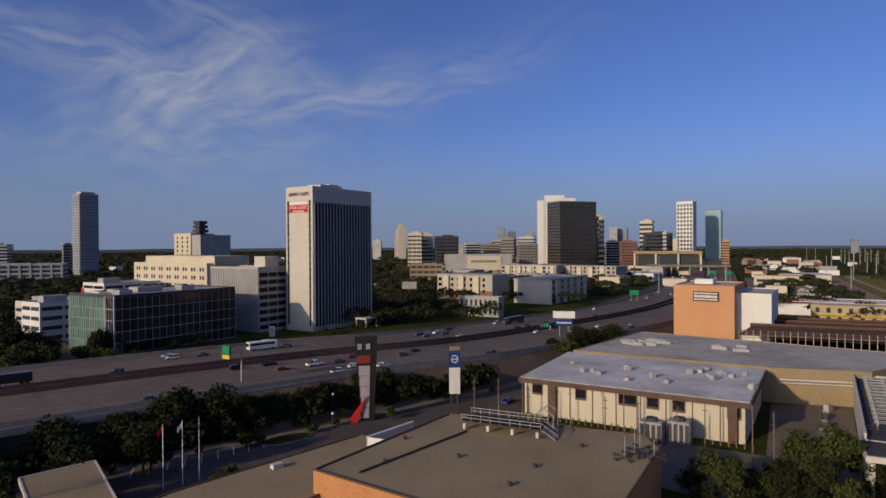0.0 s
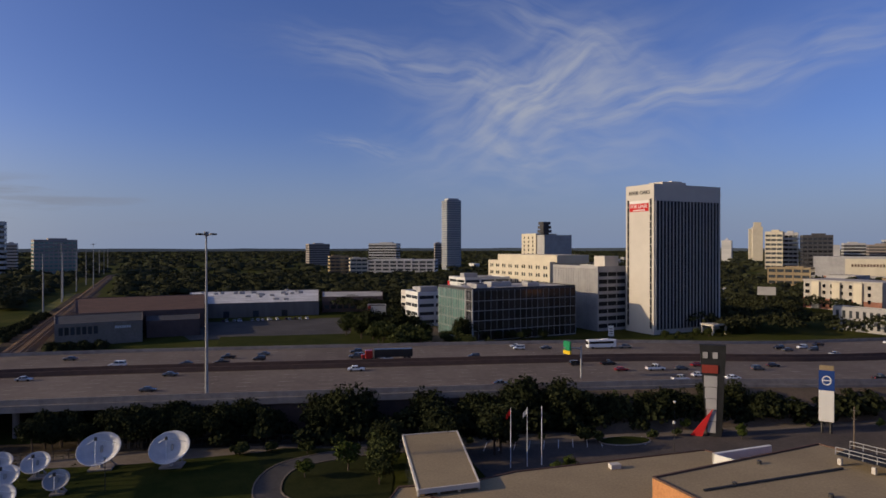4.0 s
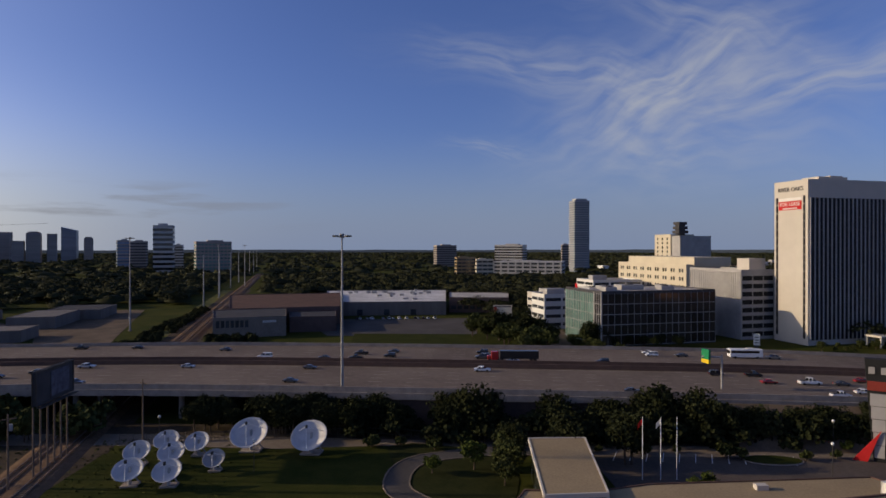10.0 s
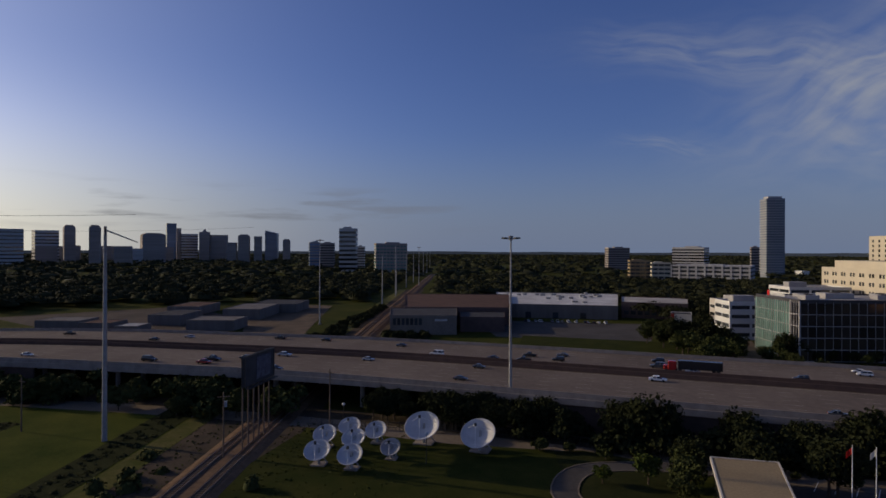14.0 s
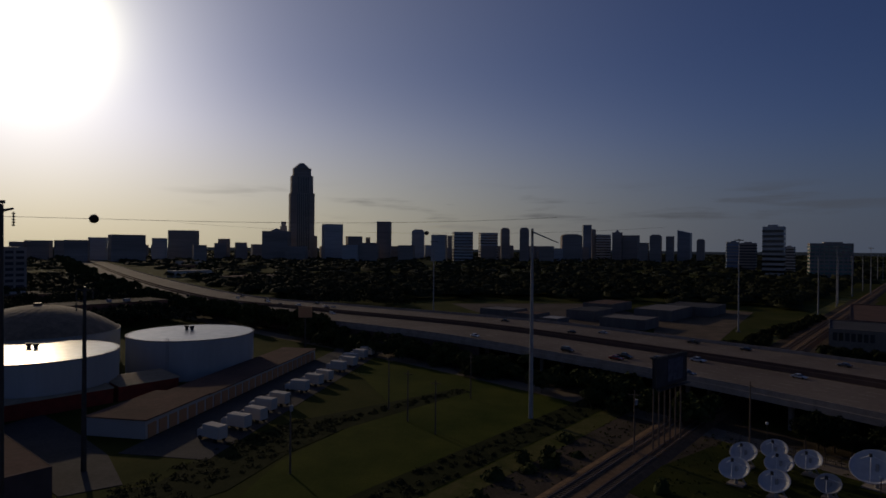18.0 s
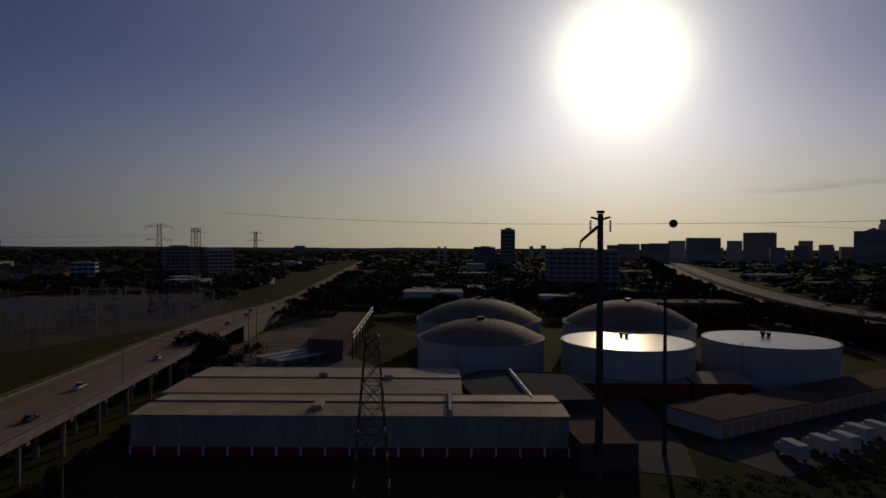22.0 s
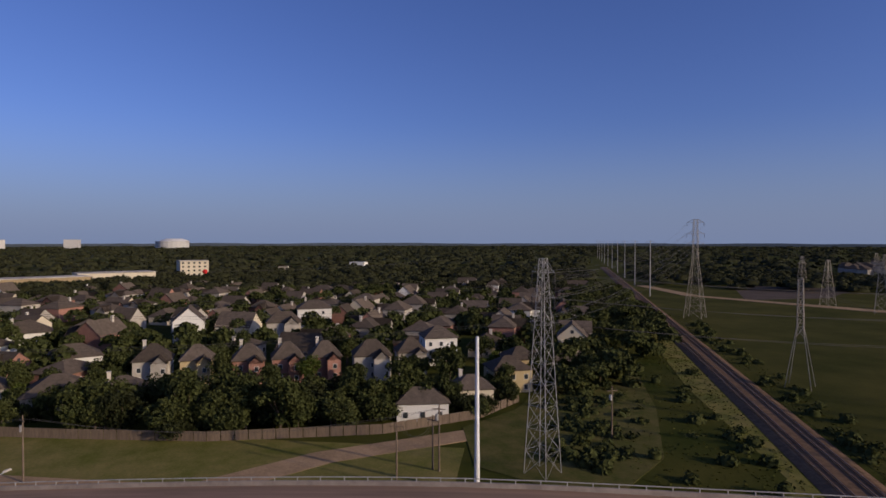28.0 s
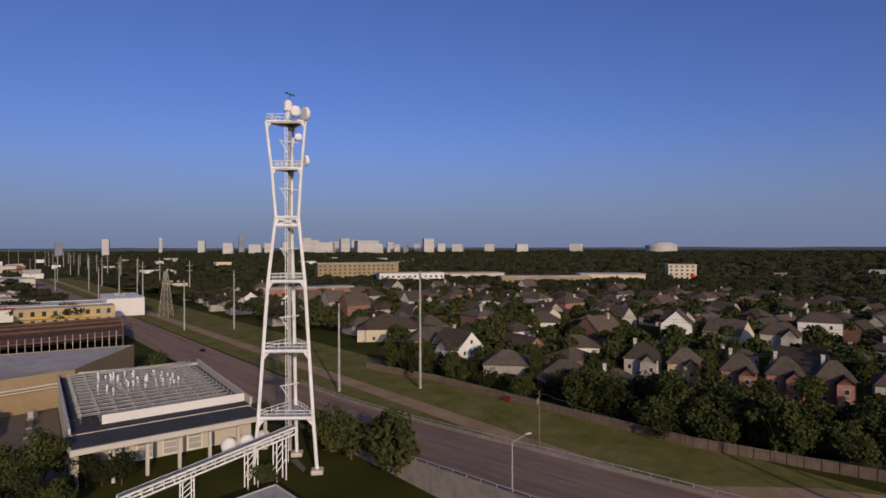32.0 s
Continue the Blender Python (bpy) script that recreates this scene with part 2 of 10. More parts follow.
M = dict(
    grass=mat("grass", (0.030, 0.040, 0.007), (0.066, 0.062, 0.014), 0.95, 0.05, 9, 0.4, fine=2.5, spec=0.02),
    lawn=mat("lawn", (0.022, 0.030, 0.006), (0.046, 0.047, 0.011), 0.95, 0.12, 8, 0.4, fine=3.0, spec=0.02),
    drygrass=mat("dry_grass", (0.100, 0.108, 0.021), (0.21, 0.170, 0.060), 0.95, 0.13, 9, 0.4, fine=2.2, spec=0.02),
    dirt=mat("dirt", (0.40, 0.27, 0.155), (0.25, 0.17, 0.095), 0.95, 0.15, 8, 0.3, fine=2.0),
    asphalt=mat("asphalt", (0.065, 0.058, 0.052), (0.10, 0.09, 0.08), 0.9, 0.08, 8, 0.2, fine=1.5),
    concrete=mat("concrete", (0.21, 0.168, 0.125), (0.15, 0.12, 0.09), 0.85, 0.07, 9, 0.15, fine=1.2),
    deck=mat("deck_concrete", (0.185, 0.148, 0.118), (0.128, 0.100, 0.080), 0.85, 0.05, 9, 0.15, fine=0.9, stretch=(1, 1, 1)),
    barrier=mat("barrier_concrete", (0.34, 0.29, 0.245), (0.22, 0.185, 0.16), 0.85, 0.4, 8, 0.1),
    brownwall=mat("brown_barrier", (0.13, 0.085, 0.065), (0.09, 0.06, 0.05), 0.85, 0.4, 8, 0.1),
    white=mat("white_paint", (0.68, 0.66, 0.61), (0.63, 0.61, 0.565), 0.6, 0.2, 6),
    cream=mat("cream_stucco", (0.58, 0.51, 0.38), (0.51, 0.445, 0.335), 0.85, 0.12, 6),
    offwhite=mat("offwhite_concrete", (0.54, 0.49, 0.42), (0.49, 0.445, 0.38), 0.8, 0.1, 6),
    grey=mat("grey_concrete", (0.40, 0.38, 0.36), (0.30, 0.29, 0.28), 0.85, 0.15, 7),
    darkgrey=mat("dark_grey", (0.085, 0.083, 0.085), (0.06, 0.058, 0.06), 0.95, 0.3, 6, spec=0.03),
    tan=mat("tan_roof_gravel", (0.33, 0.25, 0.145), (0.26, 0.195, 0.115), 0.95, 0.1, 9, 0.2, fine=3.0),
    whiteroof=mat("white_membrane_roof", (0.66, 0.635, 0.59), (0.40, 0.375, 0.34), 0.7, 0.09, 10, fine=0.8),
    greyroof=mat("grey_roof", (0.50, 0.46, 0.40), (0.30, 0.27, 0.235), 0.85, 0.07, 10, fine=0.8),
    brownroof=mat("brown_roof", (0.14, 0.085, 0.065), (0.10, 0.065, 0.05), 0.95, 0.15, 8, spec=0.03, fine=1.0),
    fieldgrass=mat("field_grass", (0.036, 0.041, 0.008), (0.078, 0.070, 0.018), 0.95, 0.035, 9, 0.4, fine=2.0, spec=0.02),
    meadowgrass=mat("meadow_grass", (0.032, 0.047, 0.006), (0.074, 0.078, 0.013), 0.95, 0.06, 9, 0.4, fine=2.0, spec=0.02),
    # dark grass: shade of ditch banks and garden put into the colour
    shadedgrass=mat("grass_with_shade", (0.020, 0.024, 0.008), (0.034, 0.036, 0.012), 0.95, 0.3, 8, 0.4, fine=2.0, spec=0.02),
    raildirt=mat("railside_dirt", (0.095, 0.070, 0.048), (0.045, 0.037, 0.025), 0.95, 0.12, 9, 0.3, fine=1.8, spec=0.03),
    shedwall=mat("dull_shed_metal", (0.19, 0.170, 0.150), (0.135, 0.12, 0.108), 0.8, 0.25, 8, stretch=(1, 1, 0.2)),
    roadway=mat("worn_roadway", (0.33, 0.218, 0.146), (0.205, 0.138, 0.095), 0.9, 0.06, 9, 0.15, fine=0.9),
    paintline=mat("worn_road_paint", (0.42, 0.37, 0.31), (0.28, 0.23, 0.19), 0.85, 0.6, 8),
    orange=mat("orange_brick", (0.52, 0.24, 0.10), (0.44, 0.20, 0.085), 0.9, 0.3, 8, fine=3.0),
    orangepaint=mat("orange_stucco", (0.55, 0.29, 0.145), (0.50, 0.255, 0.13), 0.9, 0.1, 6),
    redbrick=mat("red_brick", (0.28, 0.13, 0.09), (0.22, 0.10, 0.07), 0.9, 0.5, 8, fine=3.0),
    darkbrick=mat("dark_brick", (0.15, 0.10, 0.085), (0.11, 0.075, 0.065), 0.9, 0.3, 8),
    steel=mat("galvanised_steel", (0.40, 0.39, 0.37), (0.29, 0.28, 0.265), 0.6, 1.0, 5, metal=0.05),
    darksteel=mat("dark_steel", (0.09, 0.085, 0.08), (0.06, 0.055, 0.05), 0.6, 1.0, 5, metal=0.4),
    whitesteel=mat("white_steel", (0.80, 0.79, 0.77), (0.70, 0.69, 0.67), 0.45, 0.6, 5),
    ribbed=mat("ribbed_metal_roof", (0.56, 0.435, 0.295), (0.37, 0.285, 0.19), 0.6, 0.08, 8, metal=0.0, fine=0.6),
    bluewall=mat("pale_tank_paint", (0.46, 0.455, 0.43), (0.36, 0.355, 0.335), 0.6, 0.1, 7, stretch=(1, 1, 0.25)),
    dome=mat("tank_dome_shell", (0.27, 0.195, 0.13), (0.165, 0.12, 0.08), 0.8, 0.35, 9, 0.5, spec=0.2, fine=1.2),
    tanktop=mat("tank_lid_metal", (0.40, 0.39, 0.35), (0.32, 0.31, 0.28), 0.22, 0.35, 8, metal=0.0, bump=0.5, spec=0.10),
    wood=mat("weathered_wood", (0.20, 0.15, 0.11), (0.13, 0.10, 0.075), 0.9, 2.0, 6, stretch=(1, 1, 0.2)),
    ballast=mat("rail_ballast", (0.195, 0.122, 0.072), (0.105, 0.067, 0.042), 0.95, 0.8, 8, 0.4, fine=4.0),
    rust=mat("rusty_rail", (0.16, 0.11, 0.09), (0.20, 0.17, 0.15), 0.6, 1.0, 5, metal=0.15),
    bark=mat("bark", (0.12, 0.09, 0.065), (0.08, 0.06, 0.045), 0.95, 2.0, 6),
    shingle=mat("roof_shingle", (0.112, 0.088, 0.068), (0.072, 0.057, 0.045), 0.95, 0.8, 8, per=0.35, fine=3.0),
    stucco=mat("house_stucco", (0.42, 0.38, 0.325), (0.33, 0.30, 0.26), 0.9, 0.4, 6, per=0.25),
    housebrick=mat("house_brick", (0.32, 0.17, 0.13), (0.25, 0.13, 0.10), 0.9, 0.6, 8, per=0.2, fine=3.0),
    yellow=mat("yellow_stucco", (0.46, 0.36, 0.20), (0.38, 0.30, 0.17), 0.9, 0.4, 6),
    glass=glass_mat("dark_window_glass", (0.035, 0.04, 0.045)),
    tealglass=glass_mat("teal_curtain_glass", (0.10, 0.185, 0.155), 0.12),
    blueglass=glass_mat("blue_glass", (0.10, 0.16, 0.24), 0.12),
    bronzeglass=glass_mat("bronze_glass", (0.035, 0.028, 0.022), 0.08, 0.0, 0.5),
    blackglass=glass_mat("black_glass", (0.012, 0.012, 0.014), 0.05),
    stripglass=glass_mat("dull_dark_glass", (0.016, 0.016, 0.019), 0.4, 0.0, 0.12),
    gravel=mat("yard_gravel", (0.115, 0.088, 0.068), (0.070, 0.056, 0.043), 0.95, 0.05, 9, 0.3, fine=2.0),
    pylonsteel=mat("weathered_pylon_steel", (0.46, 0.41, 0.33), (0.33, 0.29, 0.235), 0.7, 1.0, 5, metal=0.15),
    browndirt=mat("brown_dirt", (0.17, 0.123, 0.083), (0.090, 0.070, 0.048), 0.95, 0.12, 9, 0.3, fine=2.0),
    posterblue=mat("faded_poster_print", (0.13, 0.14, 0.17), (0.07, 0.065, 0.085), 0.7, 0.9, 4),
    lotasphalt=mat("sun_bleached_asphalt", (0.120, 0.096, 0.078), (0.075, 0.062, 0.052), 0.9, 0.1, 9, 0.2, fine=1.5),
    bronzefar=mat("bronze_mirror_glass", (0.085, 0.075, 0.055), (0.055, 0.05, 0.04), 0.2, 0.05, 5, spec=0.5),
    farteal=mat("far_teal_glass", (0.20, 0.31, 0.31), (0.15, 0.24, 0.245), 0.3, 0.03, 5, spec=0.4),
    bankgrass=mat("rough_bank_grass", (0.055, 0.064, 0.014), (0.120, 0.100, 0.036), 0.95, 0.2, 9, 0.4, fine=2.0, spec=0.02),
    warewall=mat("pale_sheet_metal", (0.38, 0.345, 0.29), (0.27, 0.245, 0.205), 0.8, 0.2, 8, stretch=(1, 1, 0.15), fine=1.2),
    shopwall=mat("dull_shop_wall", (0.25, 0.205, 0.165), (0.19, 0.155, 0.125), 0.85, 0.2, 8, fine=1.5),
    dishpaint=mat("weathered_dish_paint", (0.60, 0.585, 0.565), (0.47, 0.455, 0.44), 0.6, 0.5, 6),
    dullred=mat("faded_red", (0.28, 0.05, 0.035), (0.20, 0.04, 0.03), 0.8, 0.4, 6),
    red=mat("red_paint", (0.55, 0.03, 0.03), (0.45, 0.025, 0.025), 0.5, 0.5, 4),
    green=mat("sign_green", (0.02, 0.22, 0.09), (0.018, 0.19, 0.08), 0.5, 0.5, 4),
    signblue=mat("sign_blue", (0.02, 0.05, 0.18), (0.018, 0.045, 0.16), 0.5, 0.5, 4),
    signyellow=mat("sign_yellow", (0.75, 0.50, 0.03), (0.68, 0.45, 0.03), 0.5, 0.5, 4),
    black=mat("black_paint", (0.02, 0.02, 0.02), (0.03, 0.03, 0.03), 0.6, 0.5, 4),
    rubber=mat("tyre_rubber", (0.02, 0.02, 0.02), (0.03, 0.03, 0.03), 0.85, 3.0, 3),
    # far walls and glass made paler, haze put into their base colour
    haze1=mat("far_wall_grey_hazed", (0.36, 0.31, 0.27), (0.25, 0.215, 0.19), 0.8, 0.02, 5, fine=0.22, stretch=(0.06, 0.06, 1)),
    haze2=mat("far_wall_pale_hazed", (0.50, 0.48, 0.45), (0.38, 0.37, 0.36), 0.8, 0.02, 5, fine=0.25, stretch=(0.06, 0.06, 1)),
    farglass=mat("far_blue_glass_hazed", (0.24, 0.26, 0.29), (0.16, 0.18, 0.21), 0.3, 0.03, 5, spec=0.4, fine=0.2, stretch=(0.06, 0.06, 1)),
    woods=leaf_mat("far_foliage", (0.026, 0.028, 0.013), (0.041, 0.042, 0.019)),
    leaf=leaf_mat("foliage", (0.032, 0.040, 0.013), (0.063, 0.069, 0.023)),
    leaf3=leaf_mat("dark_foliage", (0.017, 0.021, 0.009), (0.032, 0.035, 0.014)),
    leaf2=leaf_mat("light_foliage", (0.038, 0.056, 0.011), (0.080, 0.096, 0.022)),
    weed=leaf_mat("weeds", (0.040, 0.050, 0.010), (0.078, 0.074, 0.020)),
)


# the cross road is worn in long streaks along its lanes
for nd in M["roadway"].node_tree.nodes:
    if nd.type == "MAPPING":
        nd.vector_type = "TEXTURE"
        nd.inputs["Rotation"].default_value = (0, 0, math.atan2(0.885, 0.466))
        nd.inputs["Scale"].default_value = (22, 1, 1)
    elif nd.type == "TEX_NOISE":
        nd.inputs["Scale"].default_value = 0.32 if nd.inputs["Detail"].default_value > 5 else 1.1


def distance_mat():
    m = mat("hazy_distance_glow", (0.040, 0.046, 0.050), (0.030, 0.036, 0.038), 0.9, 0.004, 6)
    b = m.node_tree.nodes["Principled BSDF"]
    # faint bluish glow stands in for haze before the far woods
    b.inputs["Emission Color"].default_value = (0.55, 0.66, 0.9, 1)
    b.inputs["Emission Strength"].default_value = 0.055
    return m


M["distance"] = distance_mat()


# ---- mesh helpers ----
def thing(name, label, category, loc=(0, 0, 0), rz=0.0, group="", kind=""):
    ob = new(name)
    ob.matrix_world = pose(*loc, 0, 0, rz)
    return tagged(ob, label, category, group, kind)


def mesh_of(name, bm, material):
    me = bpy.data.meshes.new(name)
    bm.to_mesh(me)
    bm.free()
    for m in (material if isinstance(material, (list, tuple)) else [material]):
        me.materials.append(m)
    return me


def part(name, bm, material, parent=None, label="", smooth=False):
    me = mesh_of(name, bm, material)
    if smooth:
        me.shade_smooth()
    ob = new(name, me)
    if parent:
        ob.parent = parent
    return tagged(ob, label)


def piece(name, me, parent, m):
    ob = new(name, me)
    ob.parent = parent
    ob.matrix_local = m
    return ob


def box(bm, c, s, rz=0.0, bevel=0.0, tilt=None):
    m = Matrix.Translation(c) @ (tilt or Matrix.Rotation(radians(rz), 4, "Z")) @ Matrix.Diagonal((*s, 1))
    r = bmesh.ops.create_cube(bm, size=1.0, matrix=m)
    if bevel:
        e = {e for v in r["verts"] for e in v.link_edges}
        bmesh.ops.bevel(bm, geom=list(e), offset=bevel, segments=1, affect="EDGES")
    return r["verts"]


def prism(bm, poly, z0, z1):
    lo = [bm.verts.new((x, y, z0)) for x, y in poly]
    hi = [bm.verts.new((x, y, z1)) for x, y in poly]
    n = len(poly)
    for i in range(n):
        bm.faces.new((lo[i], lo[(i + 1) % n], hi[(i + 1) % n], hi[i]))
    bm.faces.new(hi)
    bm.faces.new(lo[::-1])
    bmesh.ops.recalc_face_normals(bm, faces=bm.faces[:])


def beam(bm, a, b, w, w2=None, sides=4):
    a, b = Vector(a), Vector(b)
    d = b - a
    if d.length < 1e-6:
        return
    m = Matrix.Translation((a + b) / 2) @ d.to_track_quat("Z", "Y").to_matrix().to_4x4()
    bmesh.ops.create_cone(bm, cap_ends=True, segments=sides, radius1=w * (0.707 if sides == 4 else 0.5), radius2=(w if w2 is None else w2) * (0.707 if sides == 4 else 0.5), depth=d.length, matrix=m)


def cyl(bm, c, r, h, seg=24, r2=None):
    bmesh.ops.create_cone(bm, cap_ends=True, segments=seg, radius1=r, radius2=r if r2 is None else r2, depth=h, matrix=Matrix.Translation((c[0], c[1], c[2] + h / 2)))


def P(az, d):
    a = radians(az)
    return Vector((-math.sin(a) * d, math.cos(a) * d))


def unit_cube(name, material):
    bm = bmesh.new()
    bmesh.ops.create_cube(bm, size=1.0)
    return mesh_of(name, bm, material)


CUBE = {}


def cube_mesh(key):
    if key not in CUBE:
        CUBE[key] = unit_cube("pane_" + key, M[key])
    return CUBE[key]


GU, GV = Vector((0.54, 0.842)), Vector((0.842, -0.54))  # the street grid: away along the freeway, and to the right of it


def quad(corner, lu, lv):
    """Corners of a block on the street grid: from its corner lu metres along GU and lv along GV."""
    c = Vector(corner)
    return [c, c + GU * lu, c + GU * lu + GV * lv, c + GV * lv]


def walls(poly):
    n = len(poly)
    area = sum(poly[i][0] * poly[(i + 1) % n][1] - poly[(i + 1) % n][0] * poly[i][1] for i in range(n))
    p = list(poly) if area > 0 else list(poly)[::-1]
    return [(Vector(p[i]), Vector(p[(i + 1) % n])) for i in range(n)]


def window_row(parent, a, b, z0, h, count, width, key="glass", depth=0.25, name="window", margin=0.0, proud=0.02):
    d = (b - a)
    ln = d.length - 2 * margin
    d.normalize()
    nrm = Vector((d.y, -d.x))
    rot = Matrix.Rotation(math.atan2(d.y, d.x), 4, "Z")
    me = cube_mesh(key)
    for i in range(count):
        c = a + d * (margin + ln * (i + 0.5) / count) + nrm * (proud - depth / 2)
        piece(name, me, parent, Matrix.Translation((c.x, c.y, z0 + h / 2)) @ rot @ Matrix.Diagonal((width, depth, h, 1)))


def building(name, label, poly, z1, wall="offwhite", roof="greyroof", parapet=0.8, z0=0.0, category="building", group=""):
    t = thing(name, label, category, group=group)
    bm = bmesh.new()
    prism(bm, [tuple(p) for p in poly], z0, z1)
    part("wall", bm, M[wall], t)
    c = sum((Vector(p) for p in poly), Vector((0, 0))) / len(poly)
    if parapet:
        bm = bmesh.new()
        inner = [c + (Vector(p) - c) * (1 - 0.35 / max(0.5, (Vector(p) - c).length)) for p in poly]
        n = len(poly)
        for i in range(n):
            a, b, e, f = Vector(poly[i]), Vector(poly[(i + 1) % n]), inner[(i + 1) % n], inner[i]
            vs = [bm.verts.new((q.x, q.y, z)) for z in (z1, z1 + parapet) for q in (a, b, e, f)]
            for idx in ((0, 1, 5, 4), (1, 2, 6, 5), (2, 3, 7, 6), (3, 0, 4, 7), (4, 5, 6, 7), (3, 2, 1, 0)):
                bm.faces.new([vs[k] for k in idx])
        bmesh.ops.recalc_face_normals(bm, faces=bm.faces[:])
        part("parapet", bm, M[wall], t)
        poly = inner
    bm = bmesh.new()
    vs = [bm.verts.new((p[0], p[1], z1 + 0.03)) for p in poly]
    lo = [bm.verts.new((p[0], p[1], z1 - 0.1)) for p in poly]
    n = len(vs)
    bm.faces.new(vs)
    for i in range(n):
        bm.faces.new((lo[i], lo[(i + 1) % n], vs[(i + 1) % n], vs[i]))
    bmesh.ops.recalc_face_normals(bm, faces=bm.faces[:])
    part("roof", bm, M[roof], t)
    return t

# ---- ground ----
def ground_sheet(name, poly, z, material, label="", kind="structure", category="ground", thick=0.15):
    bm = bmesh.new()
    prism(bm, [tuple(p) for p in poly], z - thick, z)
    ob = part(name, bm, M[material])
    return tagged(ob, label, category, kind=kind)


bm = bmesh.new()
bmesh.ops.create_circle(bm, cap_ends=True, segments=96, radius=4850)
tagged(part("ground", bm, M["grass"]), "flat green ground that reaches the horizon", "ground", kind="structure")

bm = bmesh.new()
ring = [[bm.verts.new((math.cos(a) * 4700, math.sin(a) * 4700, z)) for a in np.linspace(0, 2 * math.pi, 240, endpoint=False)] for z in (-2, 20)]
for i, v in enumerate(ring[1]):
    v.co.z += 5 * noise.noise((i * 0.23, 1.7, 0)) + 3 * noise.noise((i * 0.9, 7.7, 0))
for i in range(240):
    j = (i + 1) % 240
    bm.faces.new((ring[0][j], ring[0][i], ring[1][i], ring[1][j]))
tagged(part("backdrop", bm, M["distance"]), "far line of woods on the horizon, with a haze glow", "backdrop", kind="structure")


def spline(ctrl, step=6.0):
    """Points every few metres along a smooth line through the control points (any number of coordinates)."""
    c = [Vector(p) for p in ctrl]
    c = [c[0] * 2 - c[1]] + c + [c[-1] * 2 - c[-2]]
    out = []
    for i in range(1, len(c) - 2):
        n = max(2, int((c[i + 1] - c[i]).length / step))
        for k in range(n):
            t = k / n
            a, b, d, e = c[i - 1], c[i], c[i + 1], c[i + 2]
            out.append(0.5 * ((2 * b) + (d - a) * t + (2 * a - 5 * b + 4 * d - e) * t * t + (3 * b - a - 3 * d + e) * t ** 3))
    out.append(c[-2])
    return out


def side(line, i):
    """The level unit vector to the right of the line at point i."""
    d = line[min(i + 1, len(line) - 1)] - line[max(i - 1, 0)]
    return Vector((d.y, -d.x, 0)).normalized()


def strip(bm, line, profile, lo=0, hi=None, closed=True):
    """Sweeps a cross-section of (offset to the right, height) along the line."""
    hi = len(line) if hi is None else hi
    rows = []
    for i in range(lo, hi):
        s = side(line, i)
        rows.append([bm.verts.new(line[i] + s * o + Vector((0, 0, z))) for o, z in profile])
    n = len(profile)
    for a, b in zip(rows, rows[1:]):
        for k in range(n if closed else n - 1):
            bm.faces.new((a[k], a[(k + 1) % n], b[(k + 1) % n], b[k]))
    if closed and rows:
        bm.faces.new(rows[0][::-1])
        bm.faces.new(rows[-1])
    bmesh.ops.recalc_face_normals(bm, faces=bm.faces[:])


# ---- freeway: runs from the south-west, past the eye, to the north-east; its right side is the near one ----
FW = spline([(-1700, -1330, 0.6), (-1150, -860, 0.6), (-660, -450, 0.8), (-395, -215, 2.2), (-298, -102, 5.2), (-232, -14, 7.4), (-190, 36, 7.4), (-155, 72, 7.4),
             (-98, 119, 7.4), (-42, 165, 7.0), (26, 226, 4.6), (143, 378, 1.6), (292, 672, 0.9), (560, 1290, 0.7), (1200, 2700, 0.6)], 8.0)
NEAR, FAR = 29.0, -28.0


def fw_index(x, y):
    return min(range(len(FW)), key=lambda i: (FW[i].x - x) ** 2 + (FW[i].y - y) ** 2)


road_fw = thing("freeway", "wide concrete freeway of many lanes on a raised deck", "road", kind="structure")
bm = bmesh.new()
strip(bm, FW, [(FAR, 0), (NEAR, 0), (NEAR, -1.3), (FAR, -1.3)])
part("deck", bm, M["deck"], road_fw)
for off, nm, mt, h, w in ((NEAR, "parapet", "barrier", 0.95, 0.35), (FAR, "parapet", "barrier", 0.95, 0.35), (-2.4, "median_barrier", "brownwall", 1.1, 0.6), (2.4, "median_barrier", "brownwall", 1.1, 0.6)):
    bm = bmesh.new()
    strip(bm, FW, [(off - w / 2, -0.5), (off - w * 0.3, h), (off + w * 0.3, h), (off + w / 2, -0.5)])
    part(nm, bm, M[mt], road_fw)
bm = bmesh.new()
strip(bm, FW, [(NEAR + 0.05, -0.2), (NEAR + 0.45, -0.2), (NEAR + 0.45, -1.5), (NEAR + 0.05, -1.5)])
part("edge_beam", bm, M["barrier"], road_fw)
# lane lines
bm = bmesh.new()
for off in (-23.5, -19.8, -16.1, -12.4, -8.7, 8.7, 12.4, 16.1, 19.8, 23.5):
    for i in range(fw_index(-395, -215), fw_index(250, 580)):
        s = side(FW, i)
        d = (FW[i + 1] - FW[i]).normalized()
        c = FW[i] + s * off + Vector((0, 0, 0.02))
        vs = [bm.verts.new(c + d * a + s * b) for a, b in ((0, -0.08), (3.2, -0.08), (3.2, 0.08), (0, 0.08))]
        bm.faces.new(vs)
for off in (-4.2, 4.2, -27, 28):
    strip(bm, FW, [(off - 0.07, 0.02), (off + 0.07, 0.02)], fw_index(-500, -310), fw_index(300, 690), closed=False)
part("lane_marking", bm, M["paintline"], road_fw, "worn white lane lines")
# embankment walls where the deck is not a bridge
i0, i1 = fw_index(-214, 8), fw_index(-120, 101)
